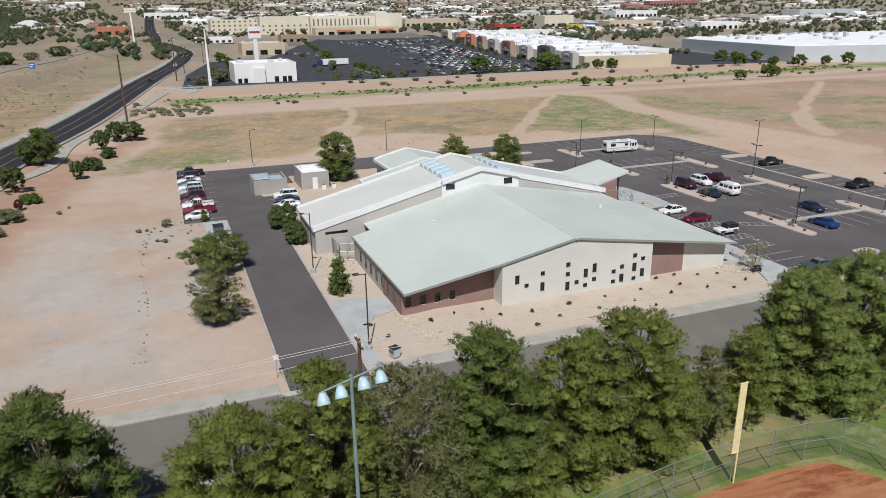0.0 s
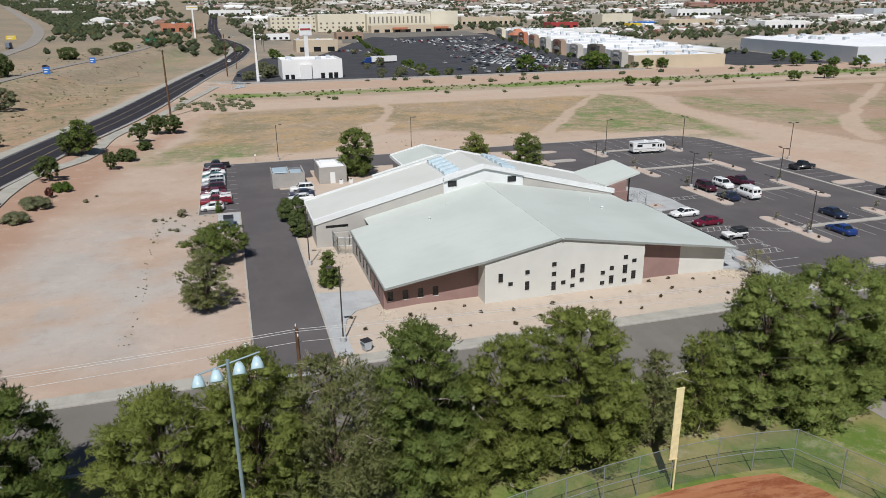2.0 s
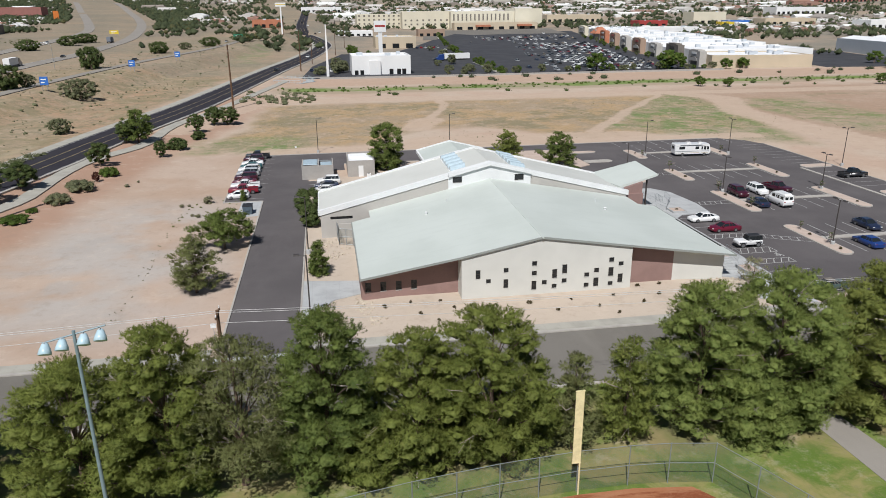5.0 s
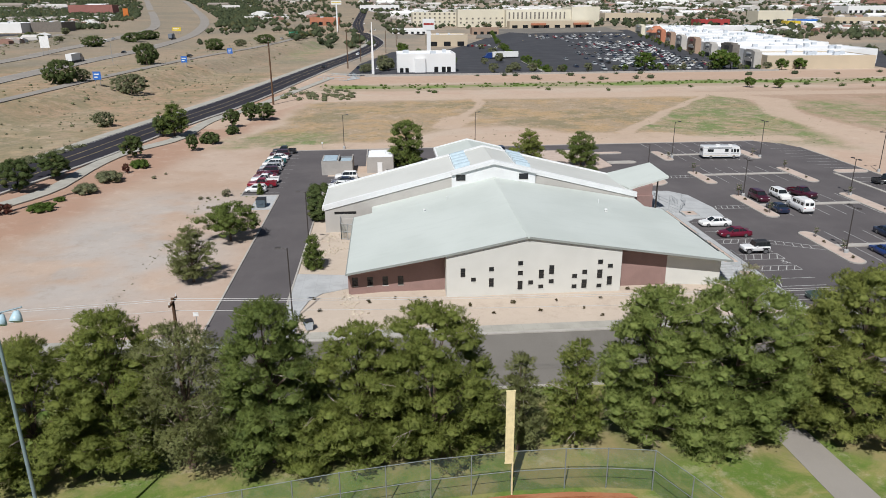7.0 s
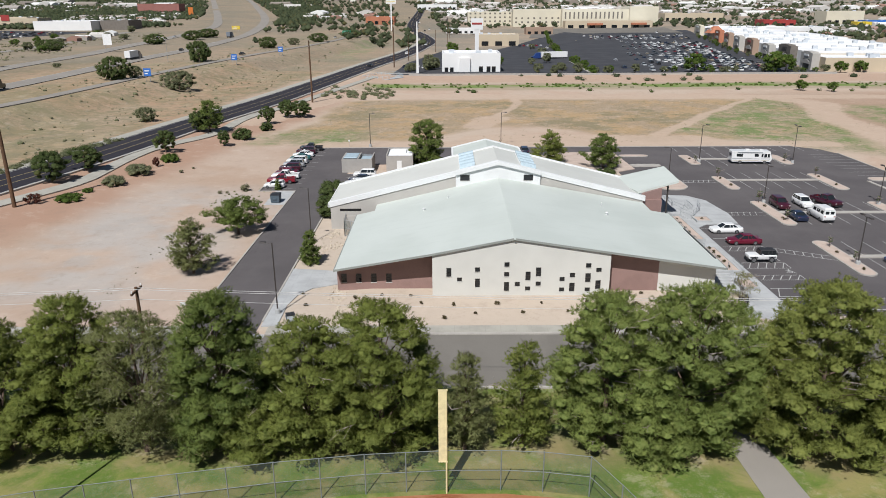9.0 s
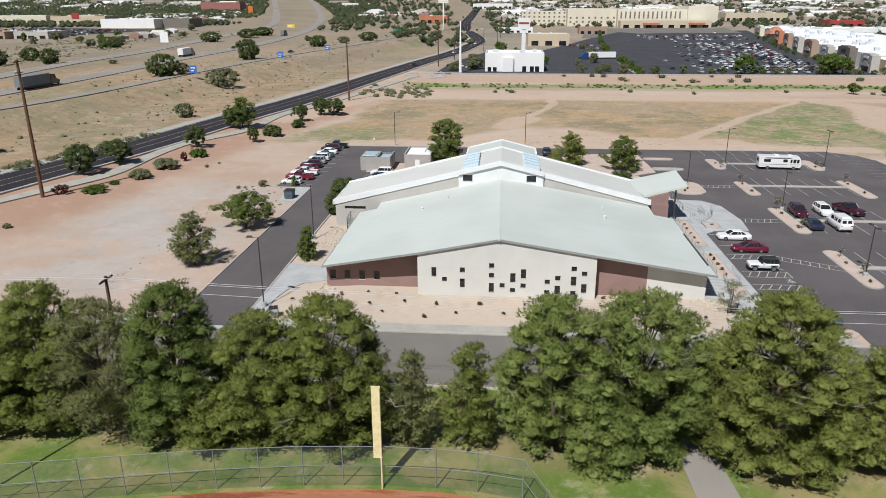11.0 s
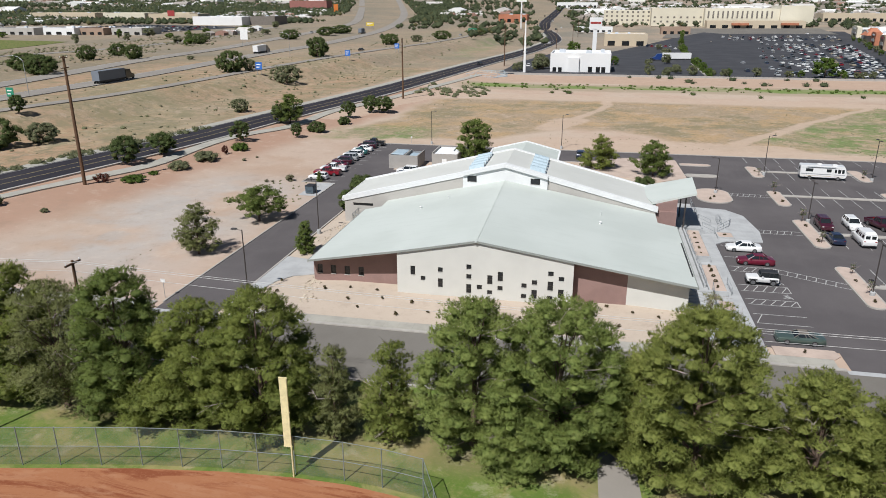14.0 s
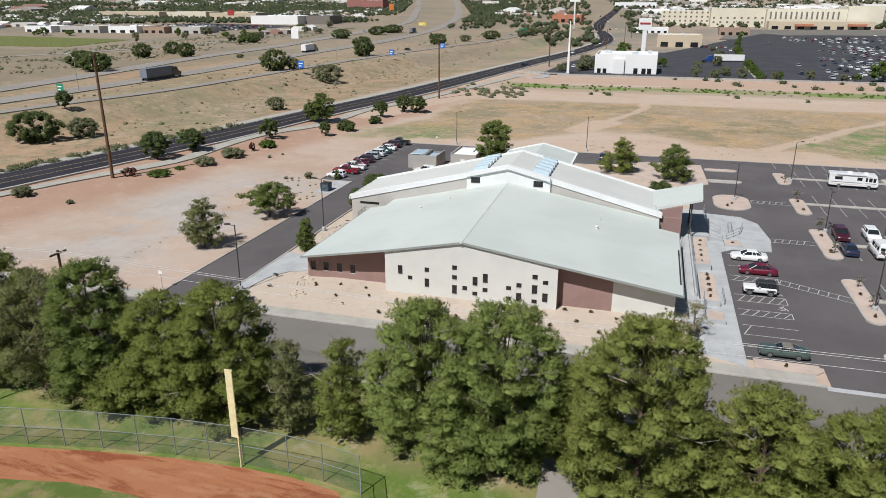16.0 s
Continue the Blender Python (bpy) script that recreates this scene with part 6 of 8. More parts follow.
def sports_light(x, y, h):
    ob = thing("sports_light", "tall blue-grey ballfield light pole with hooded lamps", "floodlight", (x, y, 0))
    part("pole", rods(((0, 0, -.1), (0, 0, h), .115, .075), sides=12), M["blue_steel"], ob)
    part("crossarm", rods(((-1.35, -.15, h - .45), (1.35, .15, h + .1), .04), sides=6), M["blue_steel"], ob)
    for i, s in enumerate((-1.25, -.5, .45, 1.2)):
        bm = bmesh.new()
        c = Vector((s, -.25, h - .5 + s * .2))
        lathe(bm, [(.08, .34), (.15, .27), (.25, .02), (.3, -.2), (.27, -.22)], 14)
        bmesh.ops.rotate(bm, verts=bm.verts, cent=(0, 0, 0), matrix=Matrix.Rotation(radians(-32), 3, "X"))
        bmesh.ops.translate(bm, verts=bm.verts, vec=c)
        lamp = part("lamp_hood", bm, M["lamp_shade"], ob, "pale blue-white lamp hood", smooth=True)
        part("bracket", rods(((s, -.1, h - .2 + s * .2), (s, -.22, h - .15 + s * .2), .04), sides=6), M["steel"], ob)
    return ob


sports_light(5.75, 25.6, 16.0)


def foul_pole(x, y):
    ob = thing("foul_pole", "cream-yellow foul pole with a tall mesh wing", "foul pole", (x, y, 0))
    part("pole", rods(((0, 0, -.1), (0, 0, 7.6), .06), sides=8), M["cream_pole"], ob)
    part("wing", boxes((-.5, -.04, -.02, .02, 2.4, 7.6)), M["cream_pole"], ob, "cream-yellow wing panel")
    for z in (2.4, 5.0, 7.55):
        part("bracket", boxes((-.52, .08, -.04, .04, z - .03, z + .03)), M["cream_pole"], ob)


foul_pole(32.2, 30.2)

FENCE = [(-12, 20.0), (0, 24.4), (8, 26.6), (15.8, 28.2), (21.4, 29.3), (27.0, 30.1), (32.2, 30.5), (35.7, 30.5), (38.4, 30.3), (41.3, 29.8), (42.6, 27.0), (43.8, 24.2), (46.0, 19.0)]


def ball_fence(points, h=3.05):
    ob = thing("ballfield_fence", "galvanised chain-link fence round the ball field", "fence")
    for a, b in zip(points, points[1:]):
        n = max(1, round(math.hypot(b[0] - a[0], b[1] - a[1]) / 2.9))
        for i in range(n):
            t = i / n
            x, y = a[0] + (b[0] - a[0]) * t, a[1] + (b[1] - a[1]) * t
            part("post", rods(((x, y, -.1), (x, y, h), .04), sides=6), M["fence_steel"], ob)
        for z in (h - .03, h * .5):
            part("rail", rods(((*a, z), (*b, z), .026), sides=5), M["fence_steel"], ob)
        bm = bmesh.new()
        bm.faces.new([bm.verts.new(p) for p in ((*a, .05), (*b, .05), (*b, h), (*a, h))])
        part("wire_mesh", bm, M["chain"], ob)


ball_fence(FENCE)
# infield clay and turf
bm = bmesh.new()
prism(bm, [(-12, 19.6), (0, 24.0), (8, 26.2), (15.8, 27.8), (21.4, 28.9), (27.0, 29.7), (32.2, 30.1), (36, 30.1), (39.8, 29.6), (41.4, 27.4), (42.6, 23.6), (43.5, 18), (30, 8), (0, 6)], -.1, .025)
lone("infield", bm, M["clay"], "red-brown clay warning track of the ball field", "clay track", "structure")
bm = bmesh.new()
prism(bm, [(-12, 14.6), (2, 19.6), (10, 22.3), (17.2, 24.4), (22, 25.4), (27.3, 25.5), (31.5, 24.0), (36, 18), (38, 10), (30, 4), (-10, 2)], -.1, .045)
turf = Nodes("outfield_turf", .95, 0, .15)
TURF = turf.done(turf.mix(turf.ramp(turf.noise(.7, 6, .7), .5, .64, 0.0, .8), turf.mix(turf.ramp(turf.noise(.5, 5), .4, .65), (.085, .12, .03), (.17, .175, .06)), (.21, .165, .085)))
lone("outfield", bm, TURF, "green mown outfield turf", "lawn", "structure")
bm = bmesh.new()
prism(bm, [(52.0, 43.3), (54.6, 43.3), (54.9, 36), (55.4, 29), (55.8, 20), (56, 4), (53, 4), (52.8, 20), (52.5, 29), (52.3, 36)], -.1, .03)
lone("park_path", bm, M["highway"], "worn grey path across the park lawn", "path", "structure")


def utility_pole(x, y, h, name="utility_pole", label="weathered brown wooden utility pole with crossarm", arms=1, r=.17):
    ob = thing(name, label, "utility pole", (x, y, rise(x, y)))
    part("pole", rods(((0, 0, -.1), (0, 0, h), r, r * .65), sides=10), M["wood_pole"], ob)
    for i in range(arms):
        z = h - .35 - i * 1.6
        part("crossarm", boxes((-.06, .06, -.9, .9, z, z + .14)), M["wood_pole"], ob)
        for s in (-.8, .8, 0):
            bm = bmesh.new()
            lathe(bm, [(.03, 0), (.05, .05), (.03, .12), (.05, .17), (.02, .2)], 8, (0, s, z + .14))
            part("insulator", bm, M["white_wall"], ob)
    return ob


utility_pole(9.6, 39.9, 10.5)
utility_pole(-33.2, 95.6, 21.2, "transmission_pole", "very tall brown utility pole", 2, .3)
utility_pole(-10.2, 221, 19.0, "transmission_pole", "very tall brown utility pole beside the road", 2, .3)
utility_pole(7, 352, 19, "transmission_pole", "very tall brown utility pole beside the road", 2, .3)


def sagging(name, a, b, sag, r, label):
    cu = bpy.data.curves.new(name, "CURVE")
    cu.dimensions, cu.bevel_depth, cu.bevel_resolution = "3D", r, 1
    sp = cu.splines.new("POLY")
    n = 24
    sp.points.add(n)
    a, b = Vector(a), Vector(b)
    for i in range(n + 1):
        t = i / n
        p = a.lerp(b, t) - Vector((0, 0, 4 * sag * t * (1 - t)))
        sp.points[i].co = (*p, 1)
    cu.materials.append(M["wire"])
    return tagged(new(name, cu), label, "cable", "overhead cables")


for s, z in ((-.12, 10.35), (.12, 10.4), (.1, 9.5)):
    sagging("overhead_cable", (-52, 39.9 + s, z - .2), (9.6, 39.9 + s, z), .7, .016, "thin overhead cable along the street")
    sagging("overhead_cable", (9.6, 39.9 + s, z), (112, 40.6 + s, z - .2), 1.1, .016, "thin overhead cable along the street")

# ---- small things round the site ----
def dumpster(x, y, turn, w=1.8, d=1.3, h=1.3, paint="bin_blue", label="dark blue-grey steel dumpster beside the drive"):
    ob = thing("dumpster", label, "dumpster", (x, y, .05), turn)
    bm = bmesh.new()
    frustum(bm, (-w / 2 + .1, w / 2 - .1, -d / 2, d / 2), (-w / 2, w / 2, -d / 2 - .05, d / 2 + .05), 0.1, h)
    part("bin", bm, M[paint], ob)
    part("lid", boxes((-w / 2 - .03, 0, -d / 2 - .08, d / 2 + .08, h, h + .06)), M["black_trim"], ob)
    part("lid", boxes((.03, w / 2 + .03, -d / 2 - .08, d / 2 + .08, h, h + .06)), M["black_trim"], ob)
    for s in (-1, 1):
        part("fork_pocket", boxes((s * w / 2 - .06, s * w / 2 + .06, -.3, .3, .6, .8)), M["bin_blue"], ob)


lone("dumpster_pad", boxes((3.4, 6.6, 100.2, 108.8, -.1, .06)), M["concrete"], "concrete pad at the end of the parking row", "pavement", "structure")
dumpster(5.0, 102.0, 90)
dumpster(16.8, 56.1, 20, .8, .7, .95, "grey_metal", "small pale grey bin beside the walk")


def small_sign(x, y, turn, face, h=2.2, w=.45, fh=.6, label="small white sign on a steel post"):
    ob = thing("road_sign", label, "sign", (x, y, rise(x, y)), turn, "signs")
    part("post", rods(((0, .03, -.1), (0, .03, h), .03), sides=6), M["steel"], ob)
    part("panel", boxes((-w / 2, w / 2, -.02, .01, h - fh, h)), M[face], ob)
    return ob


small_sign(6.2, 56.4, 0, "sign_white", 2.2, .5, .4, "white sign on a post beside the drive")
small_sign(10.8, 148.5, 0, "sign_white", 1.6, .35, .35)


def bench(x, y, turn):
    ob = thing("bench", "dark metal bench beside the forecourt", "bench", (x, y, .1), turn)
    part("seat", boxes((-.5, .5, -.2, .2, .42, .47)), M["black_trim"], ob)
    part("backrest", boxes((-.5, .5, .2, .24, .5, .84)), M["black_trim"], ob)
    for s in (-.42, .42):
        part("leg", boxes((s - .04, s + .04, -.2, .25, 0, .42)), M["black_trim"], ob)


bench(63.2, 60.2, -20)


def rock_mesh(seed):
    rng = np.random.default_rng(seed)
    v = ICO_V * rng.uniform(.7, 1.25, (12, 1)) * (1, .8, .55)
    return soup("rock", v, ICO_F, M["rock"])


ROCKS = [rock_mesh(i) for i in range(4)]
rng = random.Random(4)


def scatter_rocks(line, count, spread, size, label):
    ob = thing("rock_bed", label, "rocks", kind="stuff")
    for i in range(count):
        t = rng.random() * (len(line) - 1)
        k = min(int(t), len(line) - 2)
        f = t - k
        x = line[k][0] + (line[k + 1][0] - line[k][0]) * f + rng.gauss(0, spread)
        y = line[k][1] + (line[k + 1][1] - line[k][1]) * f + rng.gauss(0, spread)
        s = size * rng.uniform(.6, 1.5)
        r = part("rock", ROCKS[i % 4], None, ob)
        r.matrix_local = pose(x, y, s * .2 + rise(x, y), 0, 0, rng.uniform(0, 360)) @ Matrix.Diagonal((s, s, s, 1))


scatter_rocks([(20.0, 64.3), (20.6, 61.5), (21.6, 58.6)], 70, .4, .16, "pale rocks along a drainage swale")
scatter_rocks([(15.6, 78.5), (17.8, 79.6), (19.4, 82.0)], 60, .8, .16, "pale rocks beside the drive")
scatter_rocks([(16.4, 83), (17.3, 87)], 40, .5, .16, "pale rocks beside the gate")
scatter_rocks([(60.6, 62.6), (62.4, 62.2), (64.0, 61.6)], 190, .75, .17, "pale rocks below the steps")

# ---- trees and shrubs ----
def ball(t):
    return math.sqrt(max(0.02, 1 - (2 * t - 1) ** 2 * 0.9))


def dome(t):
    """Broad round crown, fullest below its middle."""
    return math.sqrt(max(0.0, 1 - ((t - 0.36) / 0.66) ** 2)) if t > 0.36 else 0.72 + 0.28 * math.sin(math.pi / 2 * t / 0.36)


def spire(t):
    """Broad below, narrowing to a blunt head."""
    return (1.0 - 0.5 * t) * min(1.0, 0.75 + t * 1.2) * (1.0 if t < 0.86 else math.sqrt(max(0.0, 1 - ((t - 0.86) / 0.15) ** 2)))


def broad(t):
    """Wide below, with a full rounded head."""
    return 0.85 + 0.15 * t / 0.2 if t < 0.2 else (1.0 - 0.42 * (t - 0.2)) * math.sqrt(max(0.0, 1 - max(0.0, (t - 0.62) / 0.4) ** 2))


G = "pines along the street"
for label, seed, x, y, h, low, r, shape, leaf, extra in (
        ("broad round-headed green pine on the lawn edge", 11, 27.7, 35.4, 11.2, .5, 4.25, dome, "pine", {}),
        ("broad dark pine with a narrowing head", 12, 16.5, 35.2, 11.9, .9, 4.3, spire, "pine_deep", dict(twigs=14)),
        ("middling green pine between two taller pines", 13, 22.6, 35.2, 10.0, .6, 3.5, dome, "pine", dict(ragged=.26)),
        ("dusty thinning pine with bare grey branches", 14, 11.0, 35.0, 10.7, 1.6, 3.8, dome, "pine_dull", dict(pad=.85, tufts=95, twigs=46, ragged=.36, core=0)),
        ("green pine with a dense round head", 15, 6.4, 35.6, 11.5, .9, 3.7, dome, "pine", {}),
        ("wide dusty green pine beside the street", 16, 1.2, 34.9, 10.0, .5, 4.2, dome, "pine", dict(ragged=.26, twigs=16)),
        ("tall dark pine at the end of the row", 17, -8.4, 36.6, 12.0, .8, 4.2, dome, "pine_deep", {}),
        ("dark green pine beside the street", 18, -16.6, 36.0, 10.4, .8, 4.0, spire, "pine_deep", {}),
        ("slender young dusty pine", 19, 33.5, 35.0, 7.5, .5, 1.9, spire, "pine_dull", dict(pad=.55, twigs=4, trunk=.13, arms=14, ragged=.42, dense=.95, core=.3)),
        ("small pointed green pine", 20, 37.6, 35.6, 8.1, .4, 2.3, spire, "pine", dict(pad=.66, twigs=4, trunk=.15, arms=14, ragged=.42, dense=1.0, core=.4)),
        ("large open green pine with pale dead limbs", 21, 43.5, 36.3, 11.5, .8, 4.0, dome, "pine_light", dict(twigs=24, ragged=.26)),
        ("large full blue-green pine beside the path", 22, 49.4, 36.0, 12.1, .6, 4.5, dome, "pine_light", dict(twigs=14)),
        ("low pine pressed between two larger ones", 23, 54.6, 36.4, 8.6, .6, 2.6, dome, "pine_olive", dict(twigs=10, ragged=.3)),
        ("tall wide pine with a broad round head", 24, 58.5, 35.8, 12.2, .7, 5.4, broad, "pine_olive", dict(twigs=18)),
        ("lower rounded green pine at the end of the row", 25, 66.0, 35.6, 8.4, .5, 3.7, dome, "pine_olive", {}),
        ("lower rounded green pine at the end of the row", 26, 71.6, 35.2, 8.0, .5, 3.6, dome, "pine_olive", {}),
        ("small bushy pine below the larger ones", 27, 46.6, 33.6, 5.6, .3, 2.4, dome, "pine_light", dict(twigs=3, trunk=.14)),
        ("low dark pine at the foot of a larger one", 28, 18.8, 33.6, 4.2, .3, 2.0, dome, "pine", dict(twigs=3, trunk=.12))):
    seat(pine(label, seed, h, low, r, shape, M[leaf], group=G, **extra), x, y)

seat(pine("wide dark green pine on the sand beside the drive", 31, 5.2, 1.5, 3.5, dome, M["pine_deep"], .72, 190, 9, .15, .017, .16, 18, 4, .6, .55, 0.0, "", 1.1), 3.6, 85.2)
seat(pine("open dusty pine beside the drive", 32, 6.6, .7, 3.1, spire, M["pine_dull"], .7, 170, 9, .15, .017, .15, 22, 16, .65, .5, 0.0, "", 1.0), 2.4, 70.2)
YOUNG = pine("small conical young pine beside the walk", 23, 4.1, .15, 1.35, spire, M["pine_deep"], .36, 200, 8, .15, .02, .07, 8, 0, .3)
seat(YOUNG, 15.7, 73.2)
place(YOUNG, 3.5, 109.8, 40, .45)
BUSHY = tree("clipped_tree", "rounded dark green broadleaf tree beside the hall", "tree", 24, 3.9, .4, 2.1, ball, 110, .68, 180, .12, .034, M["leaf"], .12, 8, 0)
seat(BUSHY, 14.3, 101.6)
place(BUSHY, 14.5, 93.6, 100, .85)
def column(t):
    return 0.8 + 0.2 * math.sin(math.pi * t) if t < 0.7 else 0.96 * math.sqrt(max(0.0, 1 - ((t - 0.7) / 0.31) ** 2))


seat(pine("tall columnar dark pine behind the building", 33, 8.9, .3, 3.2, column, M["pine_deep"], .72, 110, 8, .26, .026, .2, 16, 0, .42, .5, 0.0, "", 1.1), 28.6, 128.6)
seat(pine("open olive green pine behind the building", 34, 6.4, .5, 3.4, spire, M["pine"], .66, 110, 8, .24, .026, .18, 18, 3, .7, .45, 0.0, "", .95), 52.8, 129.6)
seat(pine("irregular green pine at the end of the building", 35, 6.5, .6, 3.2, dome, M["pine_deep"], .66, 110, 8, .24, .026, .18, 18, 3, .7, .45, 0.0, "", .95), 62.2, 125.4)
seat(pine("tall lobed green pine beside the road", 36, 7.6, 1.0, 3.3, dome, M["pine_deep"], .72, 110, 8, .24, .026, .18, 16, 0, .75, .5, 0.0, "", 1.0), -24.4, 162.2)
place(BUSHY, 59.8, 112.0, 20, .95, .85)
PALE = tree("small_tree", "thin pale-leaved desert tree at the corner", "tree", 26, 3.6, .4, 1.6, ball, 26, .5, 60, .16, .04, M["pale_leaf"], .06, 14, 10, core=0)
seat(PALE, 63.2, 60.6)
ROUND = tree("roadside_tree", "rounded dark green roadside tree", "tree", 27, 5.6, .9, 3.1, ball, 76, .85, 230, .13, .036, M["leaf"], .14, 10, 0)
seat(ROUND, -35.2, 110.4)
for x, y, turn, k, kz in ((-33.6, 119.2, 70, 1.0, .85), (-26.0, 138.0, 140, .75, .85), (-17.0, 148.5, 10, .5, .65), (-26.8, 161.4, 10, .8, .9), (-14.6, 178.6, 90, .7, .85),
                          (-8.6, 192.4, 20, 1.1, .85), (-11.6, 190.6, 300, .85, .9)):
    place(ROUND, x, y, turn, k, kz)
SHRUB = tree("shrub", "low rounded grey-green shrub", "shrub", 28, 1.8, .15, 1.95, ball, 64, .62, 170, .1, .03, M["sage_leaf"], .05, 5, 0)
seat(SHRUB, -25.3, 111.6)
for x, y, turn, k, kz in ((-24.4, 120.0, 60, 1.3, 1.1), (-29.3, 81.2, 10, .3, .4), (-37.6, 80.5, 200, .8, 1.0)):
    place(SHRUB, x, y, turn, k, kz)
GREEN = tree("shrub", "low spreading bright green shrub", "shrub", 29, 1.3, .1, 2.0, ball, 60, .55, 170, .1, .03, M["bright_leaf"], .05, 5, 0)
seat(GREEN, -27.6, 101.0)
for x, y, turn, k, kz in ((-22.6, 131.4, 60, 1.0, 1.3), (-27.2, 106.4, 10, .45, .6)):
    place(GREEN, x, y, turn, k, kz)
DARK = tree("shrub", "dense dark green rounded shrub", "shrub", 30, 2.8, .2, 2.2, ball, 70, .68, 180, .11, .03, M["leaf"], .05, 5, 0)
seat(DARK, -15.2, 156.8)
for x, y, turn, k, kz in ((-12.8, 169.6, 60, .85, .75),):
    place(DARK, x, y, turn, k, kz)
DRY = tree("shrub", "small dry olive-brown bush on the sand", "shrub", 34, 1.3, .1, .85, ball, 40, .34, 120, .08, .022, M["scrub_leaf"], .04, 5, 4)
seat(DRY, -1.8, 109.2)
for x, y, k in ((-5.7, 107.7, .55), (-4.6, 107.9, .4), (-2.2, 101.3, .55), (-3.2, 102, .4), (-16.5, 126.5, .4), (-17.6, 123, .6)):
    place(DRY, x, y, 90 * k, k, k * .7)
RED = tree("shrub", "reddish dry shrub beside the road", "shrub", 31, 1.7, .2, 1.4, ball, 26, .42, 80, .14, .04, M["red_leaf"], .04, 5, 0)
seat(RED, -31.7, 98.3)
place(RED, -23.6, 126.4, 50, .6, 1.2)
MESQ = tree("mesquite_tree", "wide low grey-green mesquite on the verge", "tree", 32, 5.6, .3, 5.0, ball, 140, .85, 200, .17, .04, M["leaf"], .18, 12, 0)
seat(MESQ, -72, 118, 0, 1.1, 1.25)
MESG = tree("mesquite_tree", "wide pale grey-green desert tree on the verge", "tree", 33, 6.0, .2, 5.2, ball, 140, .85, 220, .17, .034, M["sage_leaf"], .16, 12, 6)
seat(MESG, -66.6, 126, 0, .75)
for ob, x, y, turn, k, kz in ((MESG, -60.6, 244.0, 40, 1.45, 1.5), (MESQ, -80.4, 327, 80, 1.1, 1.4), (MESQ, -83.3, 245.6, 10, .95, 1.2), (MESG, -79.0, 252, 90, .65, 1.0), (MESG, -45.6, 177, 200, .7, .85),
                              (ROUND, -84, 140, 0, .7, .8), (MESQ, -74, 434, 50, 1.1, 1.0), (MESG, -66, 470, 50, 1.0, 1.0), (MESQ, -55, 500, 150, 1.2, .9), (MESQ, -40, 556, 150, 1.4, .8),
                              (MESQ, -176, 287, 50, .8, 1.0), (MESQ, -180, 315, 150, .8, .9), (MESQ, -159, 297, 250, .8, 1.0), (MESQ, -154, 230, 50, 1.1, 1.0), (MESQ, -146, 222, 150, 1.1, 1.0),
                              (MESQ, -165, 236, 150, 1.1, 1.0), (MESQ, -160, 480, 20, 1.2, 1.0), (MESQ, -152, 530, 120, 1.4, 1.0), (MESQ, -150, 560, 220, 1.5, 1.0), (MESG, -132, 300, 10, .5, .4), (MESQ, -196, 420, 10, 1.0, .8), (MESQ, -210, 440, 10, 1.2, .8)):
    place(ob, x, y, turn, k, kz)

# tufts set out in rows round the building
TUFT = tree("desert_plant", "small dry brown-green desert plant", "plant", 41, .5, .05, .32, ball, 10, .16, 50, .12, .02, M["tuft_leaf"], .02, 3, 0, core=.6, group="planted tufts")
seat(TUFT, 22.5, 61.9)
rng = random.Random(7)
for x, y in ((25.3, 62.6), (28.4, 62.4), (16.6, 63.6), (26.0, 59.6), (29.6, 60.4), (27.6, 57.9), (33.0, 60.0), (35.2, 58.0), (37.5, 60.2), (40.0, 58.2), (42.2, 60.4), (44.6, 58.4), (47.0, 60.6), (49.6, 58.6),
             (50.6, 62.6), (53.2, 62.8), (55.8, 61.8), (58.4, 61.4), (52.0, 60.2), (54.4, 58.4), (57.2, 57.4), (60.2, 58.8), (17.5, 60.4), (32.0, 57.0), (46.0, 56.6),
             (64.9, 80.8), (64.9, 82.8), (64.95, 84.7), (64.9, 86.8), (65.0, 88.8), (65.2, 69.6), (65.2, 71.3), (65.2, 73.0), (65.2, 74.7), (65.2, 76.2), (69.3, 90.6), (65.5, 65.0), (70.8, 56.2),
             (81.2, 70.0), (81.2, 76.0), (81.1, 90.4), (81.3, 97.5), (99.4, 90.0), (99.3, 111), (99.3, 117), (81.2, 111), (81.2, 116), (71, 112), (70.2, 110.4), (99.3, 76), (99.4, 131), (81.3, 133), (81.2, 91.2)):
    z = .7 if 64 < x < 66.4 and y > 68 else .17 if x > 66 else rise(x, y)
    copy_thing(TUFT, pose(x, y, z, 0, 0, rng.uniform(0, 360)) @ Matrix.Diagonal((*[rng.uniform(.6, 1.0)] * 3, 1)))

# weeds of the sand and the verge, too many to count
def weeds(name, label, count, area, size, leaf, seed, blades=14):
    r = np.random.default_rng(seed)
    C, R = [], []
    while len(C) < count:
        x, y = r.uniform(area[0], area[1]), r.uniform(area[2], area[3])
        if len(area) > 4 and not area[4](x, y):
            continue
        s = size * r.uniform(.5, 1.6)
        C.append((x, y, rise(x, y) + s * .3))
        R.append(s)
    v, f, n = leaf_cloud(r, np.array(C), np.array(R), blades, size * .45, size * .1, .55, .8)
    ob = new(name, soup(name, v, f, leaf, n))
    return tagged(ob, label, "weeds", kind="stuff")


